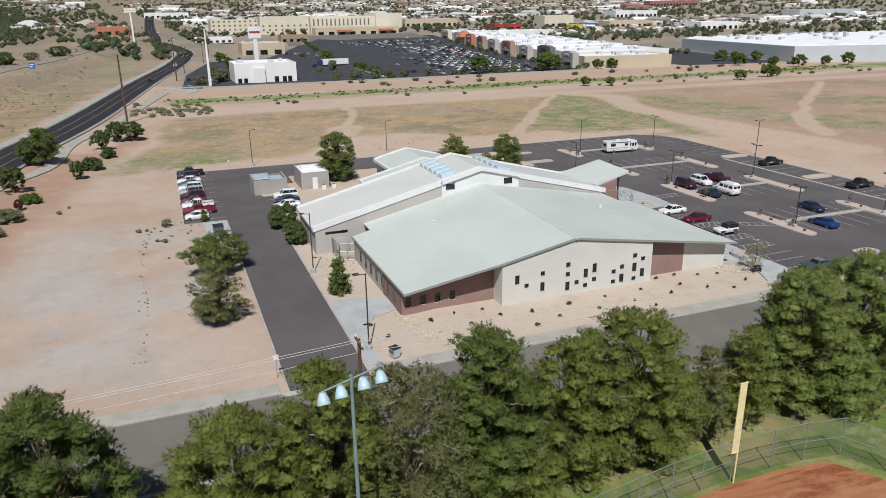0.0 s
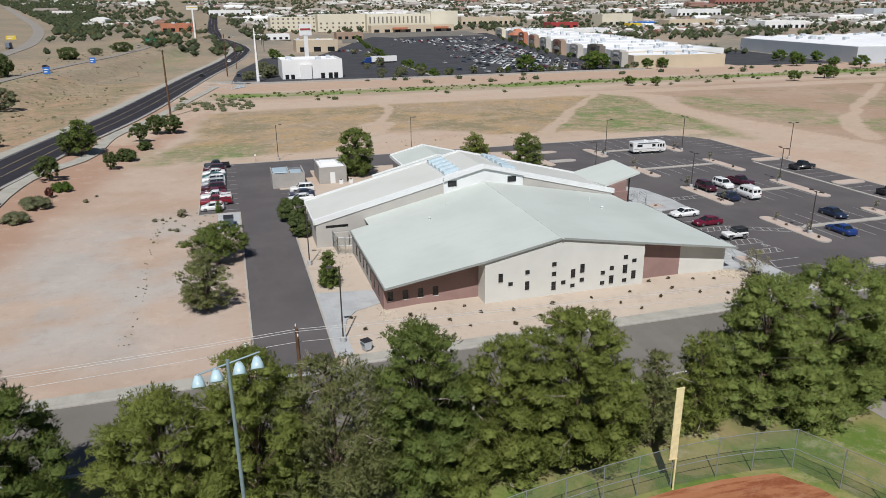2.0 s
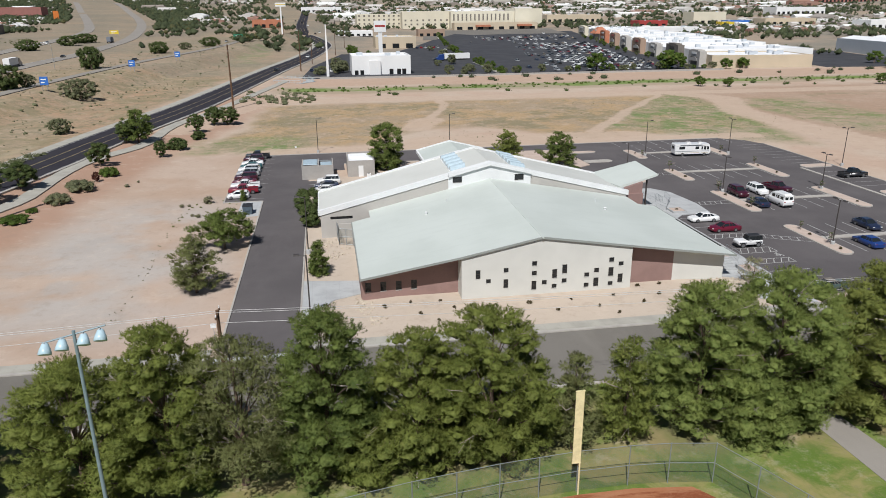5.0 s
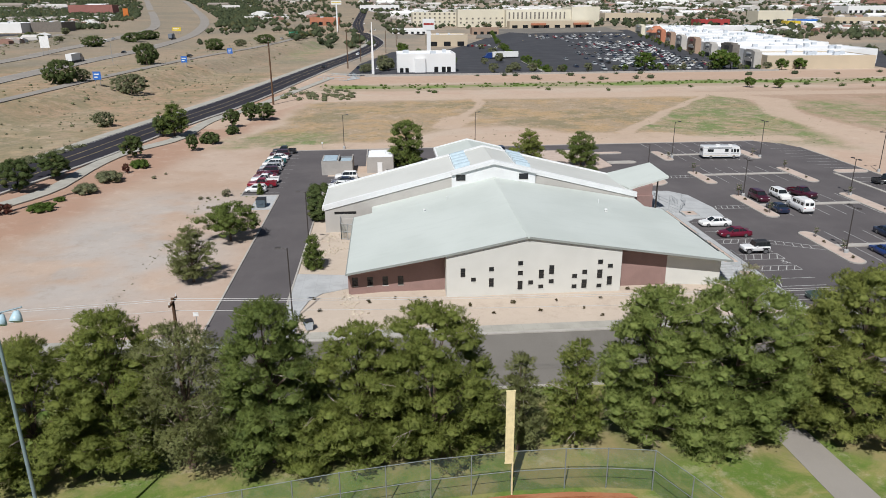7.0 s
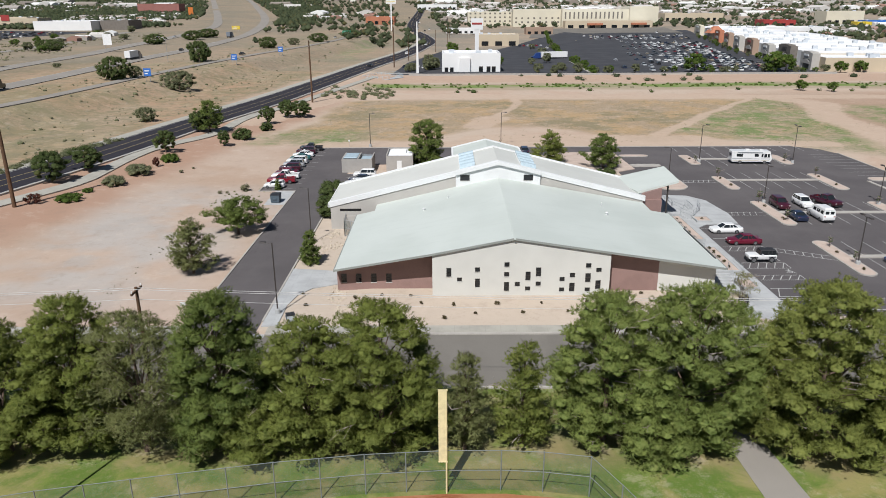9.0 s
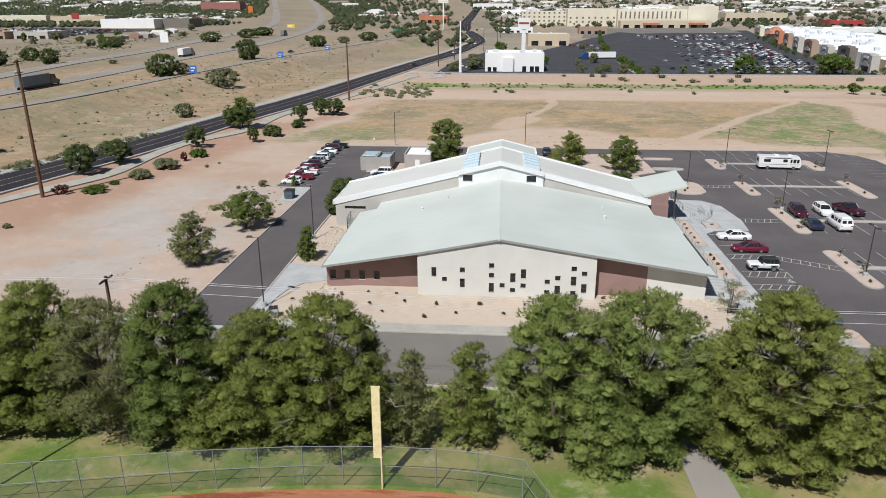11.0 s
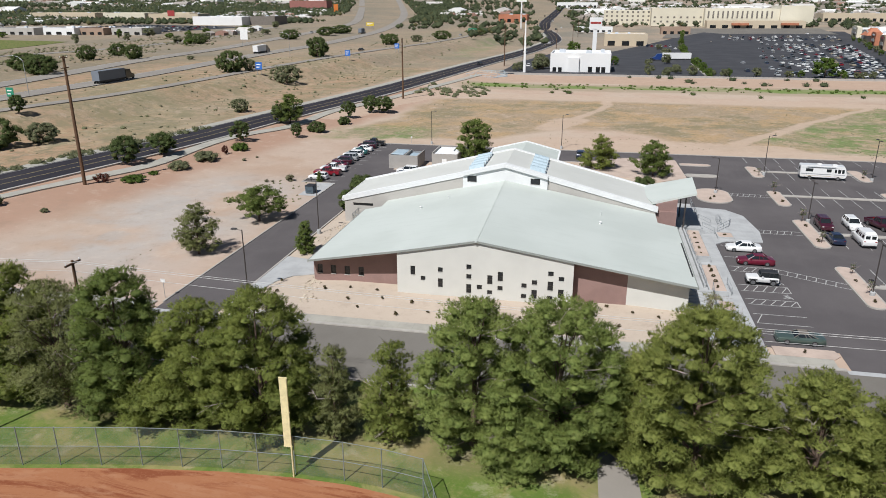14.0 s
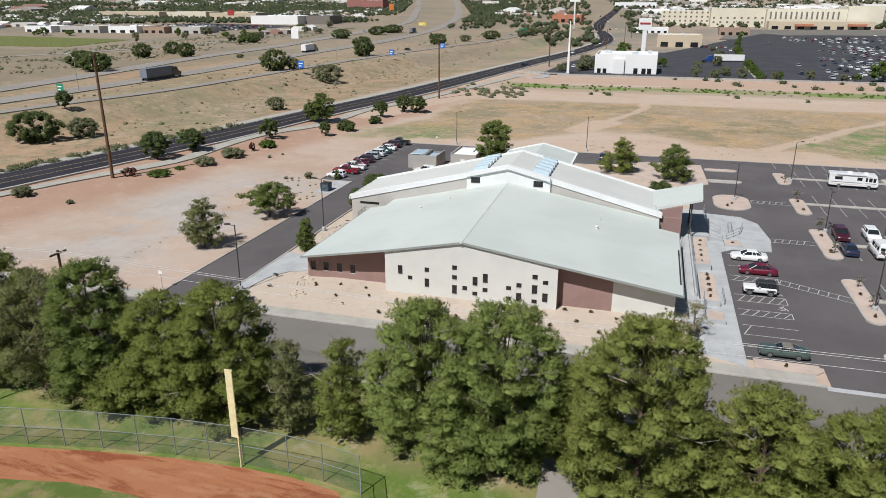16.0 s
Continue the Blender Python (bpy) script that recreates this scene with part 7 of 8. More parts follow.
weeds("sand_weeds", "sparse dry weeds on the sand beside the drive", 34, (-6, 5, 92, 112), .2, M["pine_dull"], 3)
weeds("track_weeds", "scattered clods and dry weeds along a wheel track", 46, (-5.6, -4.2, 64, 104), .1, M["scrub_leaf"], 5)
weeds("verge_weeds", "dry brush of the highway verge", 320, (-140, -30, 60, 420, lambda x, y: -100 < x < -53 + (y - 100) * .18 and noise.noise((x / 40, y / 40, 8)) > -.1), .24, M["scrub_leaf"], 6, 8)
weeds("verge_brush", "scattered dark brush of the highway verge", 60, (-135, -34, 110, 480, lambda x, y: -96 < x < -54 + (y - 100) * .18), .6, M["sage_leaf"], 16, 24)
weeds("road_hedge", "grey-green brush along the road edge", 150, (-66, -40, 70, 150, lambda x, y: -62 + (y - 70) * .24 < x < -58.5 + (y - 70) * .24), .7, M["sage_leaf"], 8, 90)
weeds("channel_reeds", "green growth along the drainage channel", 420, (0, 330, 264, 279), .55, M["bright_leaf"], 9, 14)
weeds("channel_shrubs", "dark shrubs along the dirt track", 26, (-10, 330, 246, 262), 1.0, M["leaf"], 10, 40)
weeds("bank_shrubs", "rounded shrubs on the embankment", 30, (60, 330, 284, 312), 1.3, M["far_leaf"], 12, 40)
weeds("roadside_brush", "dry brush at the bend of the road", 60, (-10, 14, 232, 262), .9, M["sage_leaf"], 13, 30)
weeds("verge_scrub", "low grey-green scrub scattered over the verge", 420, (-150, -30, 70, 560, lambda x, y: -106 + (y - 100) * .06 < x < -56 + (y - 100) * .18 and noise.noise((x / 24, y / 24, 5)) > -.15), .36, M["scrub_leaf"], 17, 14)
weeds("far_scrub", "low scrub past the highway", 900, (-260, -120, 150, 620, lambda x, y: x < -172 - (y - 300) * .1 and noise.noise((x / 30, y / 30, 6)) > -.1), .9, M["scrub_leaf"], 18, 9)
weeds("wedge_scrub", "low green scrub past the worn path", 160, (90, 146, 128, 232, lambda x, y: 87 + .703 * (y - 165) < x < 124 + .2 * (y - 129) and y + .87 * x > 243 and noise.noise((x / 9, y / 9, 3)) > -.1), .15, M["scrub_leaf"], 20, 14)
weeds("field_scrub", "low pale scrub of the open field", 420, (0, 150, 152, 228, lambda x, y: noise.noise((x / 20, y / 12, 7)) > .1), .13, M["scrub_leaf"], 19, 10)

# saplings of the parking islands
SAPLING = tree("sapling", "thin young sapling on a gravel island", "sapling", 71, 1.7, .5, .42, ball, 12, .2, 24, .12, .03, M["leaf"], .03, 6, 4, core=0, group="saplings of the islands")
SAPLING.matrix_world = pose(81.4, 72.2, .18)
for x, y, k in ((81.5, 78.4, .8), (81.4, 90.2, 1.0), (81.4, 100.0, 1.2), (81.2, 117.2, 1.1), (99.2, 130.4, 1.0), (81.2, 129.4, .9), (99.4, 118.4, 1.0), (99.2, 98.4, .9), (99.3, 78.0, 1.0)):
    copy_thing(SAPLING, pose(x, y, .18, 0, 0, x * 40) @ Matrix.Diagonal((k, k, k, 1)))

# ---- far side: shops, highway, town ----
def far_building(name, label, x, y, w, d, h, wall, roof="white_roof", turn=0.0, parapet=0.8, openings=0, units=0, seed=0):
    """A flat-roofed building: walls round a sunk roof, a row of dark openings in front, units on top."""
    ob = thing(name, label, "building", (x, y, rise(x, y) - .3), turn, "town buildings")
    t = .4
    part("wall", boxes((-w / 2, w / 2, -d / 2, -d / 2 + t, 0, h), (-w / 2, w / 2, d / 2 - t, d / 2, 0, h), (-w / 2, -w / 2 + t, -d / 2 + t, d / 2 - t, 0, h), (w / 2 - t, w / 2, -d / 2 + t, d / 2 - t, 0, h)), M[wall], ob)
    part("roof", boxes((-w / 2 + t, w / 2 - t, -d / 2 + t, d / 2 - t, 0, h - parapet)), M[roof], ob, "pale flat roof")
    for i in range(openings):
        cx = -w / 2 + w * (i + .5) / openings
        ow = w / openings * .5
        part("window", boxes((cx - ow / 2, cx + ow / 2, -d / 2 - .12, -d / 2 + .05, .4, min(3.6, h * .45))), M["window"], ob)
    r = random.Random(seed)
    for i in range(units):
        ux, uy, s = r.uniform(-w * .4, w * .4), r.uniform(-d * .4, d * .4), r.uniform(.8, 1.6)
        part("rooftop_unit", boxes((ux - s, ux + s, uy - s * .8, uy + s * .8, h - parapet, h - parapet + 1.5)), M["grey_metal"], ob)
    return ob


# lot and low wall of the shops
bm = bmesh.new()
prism(bm, [(8, 318), (110, 316), (205, 318), (203, 330), (219, 447), (272, 729), (150, 735), (90, 560), (62, 480), (30, 480), (12, 380)], -.2, lambda x, y: rise(x, y) + .05)
lone("shop_parking_lot", bm, M["mall_lot"], "dark asphalt parking lot of the shopping strip", "parking lot", "structure")
bm = bmesh.new()
for i in range(10):
    for j in range(8):
        ring = [(104 + 22 * v + u * (145 - 8 * v), 626 + 150 * v) for u, v in ((i / 10, j / 8), ((i + 1) / 10, j / 8), ((i + 1) / 10, (j + 1) / 8), (i / 10, (j + 1) / 8))]
        bm.faces.new([bm.verts.new((x, y, rise(x, y) + .3)) for x, y in ring])
bmesh.ops.remove_doubles(bm, verts=bm.verts, dist=.01)
lone("shop_parking_lot", bm, M["street"], "worn grey upper part of the shop lot", "parking lot", "structure")
lone("boundary_wall", boxes((16, 110, 315.2, 315.6, -.1, .8), (110, 206, 315.2, 315.6, -.1, .8), (-2, 20, 319.4, 319.8, -.1, .8)), M["block"], "long low grey boundary wall", "wall", "structure")
lone("shop_road", boxes((-6, 20, 320.5, 328, -.1, .06)), M["mall_lot"], "dark access road to the shops", "road", "structure")

# white restaurant with dark doorways, and the tall slab sign in front of it
diner = far_building("restaurant", "low white restaurant with dark arched doorways", 44.2, 342, 27, 24, 8.9, "white_wall", units=3, seed=2)
for cx, w, h in ((-11.5, 1.6, 2.6), (-9, 1.6, 2.6), (-3, 3.2, 3.6), (4.5, 1.8, 3.0), (8, 1.8, 3.0), (10.4, 1.8, 3.0)):
    part("doorway", boxes((cx - w / 2, cx + w / 2, -12.15, -11.95, .3, h)), M["window"], diner, "dark doorway")
part("porch", boxes((-5.5, -.5, -13.2, -12.0, 0, 6.9)), M["white_wall"], diner)
bm = bmesh.new()
frustum(bm, (19.0, 20.2, 323.0, 323.8), (19.4, 19.8, 323.2, 323.6), 0, 22.8)
lone("slab_sign", bm, M["white_wall"], "tall slim white sign pylon", "sign pylon")


def tall_sign(x, y, h, w, ph, face, label, pole=.7):
    z = rise(x, y)
    ob = thing("tall_sign", label, "sign", (x, y, z))
    part("column", boxes((-pole, pole, -.5, .5, -.5, h - ph)), M["white_wall"], ob)
    part("panel", boxes((-w / 2, w / 2, -.7, .7, h - ph, h)), M["white_wall"], ob)
    part("band", boxes((-w / 2 + .5, w / 2 - .5, -.78, -.7, h - ph * .55, h - ph * .38)), M[face], ob)
    return ob


tall_sign(49.9, 404.7, 22.6, 6.6, 6.0, "red_sign", "tall white sign with a red band on a thick column", 1.1)
tall_sign(-16, 660, 26, 9, 3.2, "yellow_sign", "tall yellow sign on a column", .6)
far_building("shop", "tan shop with a dark entrance", 71.5, 548, 30, 26, 8.5, "tan", "white_roof", units=3, seed=3, openings=3)
far_building("shop", "small brown office building among trees", 120, 690, 25, 16, 6.5, "brown_stone", "white_roof", openings=4)
far_building("filling_station", "low white filling station with columns", 49, 692, 32, 14, 5, "white_wall", openings=6)
# large cream department building in stages
for i, (x0, x1, y, h, n) in enumerate(((58, 108, 834, 15, 9), (107, 160, 812, 18.5, 8), (159, 232, 800, 18, 0), (231, 262, 797, 20.5, 0))):
    b = far_building("department_building", "large cream building with deep window slots", (x0 + x1) / 2, y + 22, x1 - x0, 44, h, "yellow_cream", "white_roof", 0, 1.0, 0, 2, i)
    if i == 2:
        for k in range(14):
            cx = -33 + k * 4.7
            part("window_slot", boxes((cx - .8, cx + .8, -22.15, -21.9, 8.5, 15.5)), M["soffit"], b)
    if i < 2:
        for k in range(n):
            for r in range(3 - i % 2):
                cx = -(x1 - x0) / 2 + (x1 - x0) * (k + .5) / n
                part("window", boxes((cx - 1.0, cx + 1.0, -22.15, -21.9, 4 + r * 4.2, 5.8 + r * 4.2)), M["soffit"], b)
far_building("shop_wing", "low tan wing with terracotta canopies", 205, 786, 92, 18, 7.5, "tan", "white_roof", openings=8)
for x in (190, 236):
    lone("canopy", boxes((x - 8, x + 8, 773.5, 778, rise(x, 780) + 3.2, rise(x, 780) + 5.2)), M["terracotta"], "terracotta entrance canopy of the shops", "canopy")

# the strip of shops with arched brown fronts
def facade_x(y):
    return 206 + (y - 329) * 16 / 118 if y < 447 else 222 + (y - 447) * 53 / 282


STRIP = ((326, 356, 7.7, "grey_wall"), (356, 394, 9.2, "soffit"), (394, 424, 7.8, "white_wall"), (424, 462, 9.0, "brown_stone"), (462, 498, 8.6, "grey_wall"), (498, 534, 8.8, "brown_stone"),
         (534, 574, 8.8, "terracotta"), (574, 622, 8.2, "white_wall"), (622, 690, 8.0, "yellow_cream"))
for i, (y0, y1, h, wall) in enumerate(STRIP):
    xm = facade_x((y0 + y1) / 2)
    turn = -math.degrees(math.atan2(facade_x(y1) - facade_x(y0), y1 - y0))
    depth = (50, 66, 70, 72, 70, 70, 66, 60, 50)[i]
    b = thing("shop_unit", "strip shop with a projecting arched front and white roof", "building", (xm, (y0 + y1) / 2, rise(xm, (y0 + y1) / 2) - .2), turn, "strip shops")
    L = y1 - y0
    part("wall", boxes((0, .5, -L / 2, L / 2, 0, h * .82), (depth - .5, depth, -L / 2, L / 2, 0, h * .8), (.5, depth - .5, -L / 2, -L / 2 + .5, 0, h * .82), (.5, depth - .5, L / 2 - .5, L / 2, 0, h * .82)), M["tan" if i == 0 else "white_wall"], b)
    part("roof", boxes((.5, depth - .5, -L / 2 + .5, L / 2 - .5, 0, h * .76)), M["white_roof"], b, "white roof")
    part("portal", boxes((-3.5, .0, -L * .26, -L * .16, 0, h), (-3.5, .0, L * .16, L * .26, 0, h), (-3.5, .0, -L * .16, L * .16, h * .62, h + .6)), M[wall if wall != "white_wall" else "grey_wall"], b)
    bm = bmesh.new()
    arc = [(-L * .17 * math.cos(math.pi * k / 10), h * .36 + .4 + h * .2 * math.sin(math.pi * k / 10)) for k in range(11)] + [(L * .17, h * .36), (-L * .17, h * .36)]
    near, back = [[bm.verts.new((x, *q)) for q in arc] for x in (-3.7, -3.51)]
    bm.faces.new(near)
    bm.faces.new(back[::-1])
    for k in range(len(arc)):
        bm.faces.new((near[k], back[k], back[k - 1], near[k - 1]))
    part("arch", bm, M["grey_wall"], b)
    part("glazing", boxes((-.15, 0, -L * .15, L * .15, .2, h * .5)), M["window"], b)
    part("sign_band", boxes((-3.7, -3.5, -L * .1, L * .1, h * .8, h * .92)), M["red_sign" if i in (3, 5) else "dark_frame" if i == 1 else "sign_white"], b)
    r = random.Random(i)
    for k in range(7):
        ux, uy = r.uniform(8, depth - 6), r.uniform(-L * .4, L * .4)
        part("rooftop_unit", boxes((ux - 1.3, ux + 1.3, uy - 1, uy + 1, h * .76, h * .76 + 1.5)), M["grey_metal"], b)
lone("roof_tower", frustum(bmesh.new(), (243, 256, 582, 596), (248, 251, 587, 591), 7.2, 12.4), M["terracotta"], "terracotta hipped tower roof of the shops", "roof")
# big pale warehouse store
store = thing("warehouse_store", "huge pale grey warehouse with a ribbed white roof", "building")
bm = bmesh.new()
prism(bm, [(325, 304.5), (371, 285), (548, 250), (565, 420), (345, 422)], 0, 8.5)
part("wall", bm, M["grey_metal"], store, "pale grey metal walls")
for k in range(11):
    t0, t1 = k / 11, (k + 1) / 11
    a0, a1 = Vector((326 + 221 * t0, 305 - 54 * t0)), Vector((326 + 221 * t1, 305 - 54 * t1))
    b0, b1 = Vector((346 + 218 * t0, 421 - t0)), Vector((346 + 218 * t1, 421 - t1))
    bm = bmesh.new()
    vs = [bm.verts.new((*p, z)) for p, z in ((a0, 8.52), ((a0 + a1) / 2, 10.0), (a1, 8.52), (b0, 8.52), ((b0 + b1) / 2, 10.0), (b1, 8.52))]
    for q in ((0, 1, 4, 3), (1, 2, 5, 4), (2, 1, 0), (3, 4, 5), (0, 3, 5, 2)):
        bm.faces.new([vs[w] for w in q])
    part("roof", bm, M["white_roof"], store, "ribbed white roof")
r = random.Random(9)
for k in range(26):
    ux, uy = r.uniform(345, 520), r.uniform(325, 415)
    part("rooftop_unit", boxes((ux - 1.5, ux + 1.5, uy - 1.2, uy + 1.2, 8.3, 11.2)), M["grey_metal"], store)
bm = bmesh.new()
prism(bm, [(262, 318), (322, 308), (343, 425), (282, 430)], -.2, lambda x, y: rise(x, y) + .06)
lone("warehouse_yard", bm, M["mall_lot"], "dark asphalt yard beside the warehouse store", "parking lot", "structure")
for x, y, w, d, h, wall, lab, nm in ((381, 780, 34, 22, 6.4, "red_sign", "bright red shop behind the strip", "shop"), (458, 800, 40, 26, 13, "yellow_cream", "cream and tan hotel with towers", "hotel"),
                                      (470, 752, 26, 16, 5.5, "blue_sign", "shop with a blue front", "shop"), (560, 640, 50, 26, 8, "white_wall", "white shop with pale roof", "shop"),
                                      (330, 640, 60, 24, 7, "white_wall", "white shop behind the strip", "shop"), (520, 740, 60, 24, 7, "tan", "tan shop among the trees", "shop"),
                                      (-312, 676, 52, 34, 8.2, "white_wall", "large white warehouse", "warehouse"), (-272, 690, 26, 30, 8.4, "soffit", "dark fronted warehouse bay", "warehouse"),
                                      (-392, 732, 30, 24, 9, "tan", "tan strip shop", "shop"), (-362, 1032, 57, 24, 13.6, "brick_red", "red brick hotel", "hotel"),
                                      (-420, 486, 26, 26, 5.0, "white_wall", "pale strip shop", "shop"), (-385, 492, 38, 26, 5.4, "grey_wall", "grey strip shop", "shop"), (-351, 500, 27, 26, 5.6, "white_wall", "white strip shop", "shop"),
                                      (-327, 506, 20, 26, 5.4, "brown_stone", "brown fronted strip shop", "shop"), (-302, 513, 26, 26, 5.4, "grey_wall", "grey strip shop", "shop"),
                                      (-520, 718, 80, 26, 7.5, "tan", "tan strip of shops", "shop"), (-448, 722, 50, 26, 8.5, "yellow_cream", "cream strip of shops", "shop"), (-392, 726, 58, 26, 8.2, "tan", "tan strip of shops with a red sign", "shop"),
                                      (-36, 784, 30, 24, 8, "terracotta", "red roofed restaurant", "restaurant"),
                                      (850, 760, 110, 30, 9, "grey_metal", "pale grey shed", "warehouse"), (440, 722, 14, 12, 6, "yellow_sign", "yellow shop front", "shop"), (930, 1180, 110, 20, 9, "brick_red", "long red block", "building"),
                                      (640, 900, 70, 30, 9, "white_wall", "white block", "building"), (330, 900, 70, 30, 9, "tan", "tan block", "building"), (20, 1150, 60, 24, 8, "white_wall", "white block", "building"),
                                      (250, 1000, 70, 24, 8, "white_wall", "long white block", "building")):
    while len(lab.split()) < 4:
        lab += " of the town"
    far_building(nm, lab, x, y, w, d, h, wall, "white_roof", 0, .8, 0 if nm == "warehouse" else max(3, int(w / 7)), 2, int(abs(x)))
lone("sign_panel", boxes((-398, -390, 712.6, 713.4, rise(-392, 726) + 5.5, rise(-392, 726) + 11)), M["red_sign"], "red sign panel above the strip shops", "sign")
lone("sign_panel", boxes((-292, -286, 935, 936, rise(-289, 935), rise(-289, 935) + 12)), M["orange"], "tall orange sign beside the hotel", "sign")

# vehicles of the far lots, told apart but small
def small_car(paint):
    bm = bmesh.new()
    pillow(bm, [(-2.3, .3), (2.3, .3), (2.3, .75), (1.1, .95), (-2.3, 1.0)], .9, .1)
    body = mesh_of(bm, "body", PAINTS[paint])
    bm = bmesh.new()
    frustum(bm, (-1.9, 1.1, -.82, .82), (-1.3, .3, -.62, .62), .92, 1.45)
    glass = mesh_of(bm, "glasshouse", M["auto_glass"])
    bm = bmesh.new()
    frustum(bm, (-1.35, .35, -.65, .65), (-1.2, .2, -.55, .55), 1.42, 1.5)
    return body, glass, mesh_of(bm, "roof", PAINTS[paint])


SMALL = {p: small_car(p) for p in ("white", "silver", "black", "navy", "red", "tan", "maroon")}
r = random.Random(12)
spots = []
for row in range(24):
    y = 334 + row * 15.5
    xr = facade_x(y) - 20
    for k in range(46):
        x = xr - k * 2.9
        if x < 66 + max(0, (y - 480) * .35) or (k % 16) in (7,):
            continue
        dense = .9 if k < 15 and y < 560 else .4 if k < 21 and y < 560 else .6 if 590 < y < 645 and x > 150 else .02
        if r.random() < dense:
            spots.append((x, y + (2.6 if k % 2 else -2.6) * (row % 2 or 1), 90 if r.random() < .5 else -90))
r.shuffle(spots)
for x, y, turn in spots[:290] + [(12 + i * 3.2, 352 + (i % 3) * 3, 90) for i in range(5)] + [(86 + i * 3.1, 528, 90) for i in range(6)]:
    p = r.choice(("white", "white", "white", "white", "silver", "silver", "silver", "black", "black", "navy", "black", "red", "tan"))
    ob = thing("distant_car", p + " car in the lot of the shops", "car", (x, y, rise(x, y) + .06), turn + r.uniform(-2, 2), "cars of the shops")
    for m in SMALL[p]:
        part(m.name.split(".")[0], m, None, ob)
for x, y, turn in ((-4, 345, 81), (9, 440, 81), (18, 530, 85), (-73, 372, 82), (-118, 410, 93), (-176, 560, 275), (-50, 545, 86), (4, 800, 100), (-12, 905, 100), (-4, 870, 280), (12, 720, 95), (16, 745, 275)):
    p = r.choice(("white", "silver", "black", "tan"))
    ob = thing("distant_car", p + " car out on the road", "car", (x, y, rise(x, y) + .07), turn, "cars of the roads")
    for m in SMALL[p]:
        part(m.name.split(".")[0], m, None, ob)


def lorry(x, y, turn, label, length=14.5, cab="navy", trailer="white_wall"):
    ob = thing("lorry", label, "lorry", (x, y, rise(x, y) + .07), turn)
    part("trailer", boxes((-length / 2 - 2, length / 2 - 2.6, -1.3, 1.3, 1.1, 4.1)), M[trailer], ob, "long box trailer")
    part("skirt", boxes((-length / 2 - 1, length / 2 - 3, -1.2, 1.2, .5, 1.08)), M["black_trim"], ob)
    bm = bmesh.new()
    pillow(bm, [(length / 2 - 2.2, .6), (length / 2 + 2.6, .6), (length / 2 + 2.7, 1.7), (length / 2 + 1.2, 2.1), (length / 2 + .4, 3.5), (length / 2 - 2.2, 3.8)], 1.2, .15)
    part("cab", bm, PAINTS[cab], ob)
    for wx in (-length / 2 - 1, -length / 2 + .3, length / 2 - 2, length / 2 + 1.6):
        for s in (-1, 1):
            t = part("wheel", WHEELS[(.42, .28)][0], None, ob)
            t.location = (wx, s * 1.15, .42)
    return ob


# first and third trailers carry side shade in their colour; the second stays pale
lorry(-105, 206, 91, "box lorry on the highway, trailer coloured as if shaded", cab="black", trailer="trailer")
lorry(-118.5, 346, 93, "pale box lorry on the highway", 12)
lorry(-133, 560, 96, "box lorry farther along the highway, trailer coloured as if shaded", 12, "black", "trailer")
lorry(92, 411, 190, "white box lorry in the shop lot", 16, "blue")

bm = bmesh.new()
prism(bm, [(-420, 520), (-300, 540), (-270, 640), (-390, 650)], -.2, lambda x, y: rise(x, y) + .12)
lone("shop_parking_lot", bm, M["mall_lot"], "dark lot of the shops past the highway", "parking lot", "structure")
for i in range(70):
    x, y = -395 + (i % 14) * 8.0 + r.uniform(-1, 1), 535 + (i // 14) * 20 + r.uniform(-1, 1)
    p = r.choice(("white", "silver", "black", "red", "tan"))
    ob = thing("distant_car", p + " car in the lot past the highway", "car", (x, y, rise(x, y) + .14), 90, "cars past the highway")
    for m in SMALL[p]:
        part(m.name.split(".")[0], m, None, ob)

# highway signs and lamps
def panel_sign(x, y, w, h, z, face, label, legs=2):
    ob = thing("highway_sign", label, "sign", (x, y, rise(x, y)), 0, "highway signs")
    for i in range(legs):
        s = 0 if legs == 1 else (-w * .3, w * .3)[i]
        part("post", rods(((s, .1, -.1), (s, .1, z + h), .08), sides=6), M["steel"], ob)
    part("panel", boxes((-w / 2, w / 2, -.05, .05, z, z + h)), M[face], ob)
    for k in range(2):
        part("bar", boxes((-w * .36, w * (.1 + .2 * k), -.075, -.05, z + h * (.25 + .35 * k), z + h * (.38 + .35 * k))), M["sign_white"], ob, "white bar")
    return ob


for x, y in ((-69.6, 240.3), (-60.2, 312.3), (-52.4, 369.4)):
    panel_sign(x, y, 2.5, 2.6, 1.9, "blue_sign", "blue highway sign with white bars")
panel_sign(-42.5, 553.8, 6.6, 3.2, 2.0, "green_sign", "large green highway sign")
panel_sign(-101, 157, 2.2, 2.4, 1.2, "green_sign", "green highway exit sign with white bars")
panel_sign(-149, 634, 7, 3, 2.5, "yellow_sign", "yellow and white highway sign")
panel_sign(-155.4, 401.2, 4.8, 6.0, 3.9, "sign_white", "white billboard beside the highway")
for x, y in ((-105, 168), (-96, 330)):
    ob = thing("highway_lamp", "steel highway lamp with a curved arm", "street lamp", (x, y, rise(x, y)))
    part("pole", rods(((0, 0, -.1), (0, 0, 9.5), .1, .07)), M["steel"], ob)
    bm = rods(((0, 0, 9.5), (-1.2, 0, 10.6), .05), ((-1.2, 0, 10.6), (-3.2, 0, 11), .05), sides=6)
    part("arm", bm, M["steel"], ob)
    part("lamp_head", boxes((-4.0, -3.1, -.18, .18, 10.92, 11.08)), M["steel"], ob)
for x, y in ((12, 395), (26, 470), (34, 540), (36, 610), (-14, 640), (-20, 700)):
    utility_pole(x, y, 14, "utility_pole", "brown utility pole beside the curving road", 1, .2)
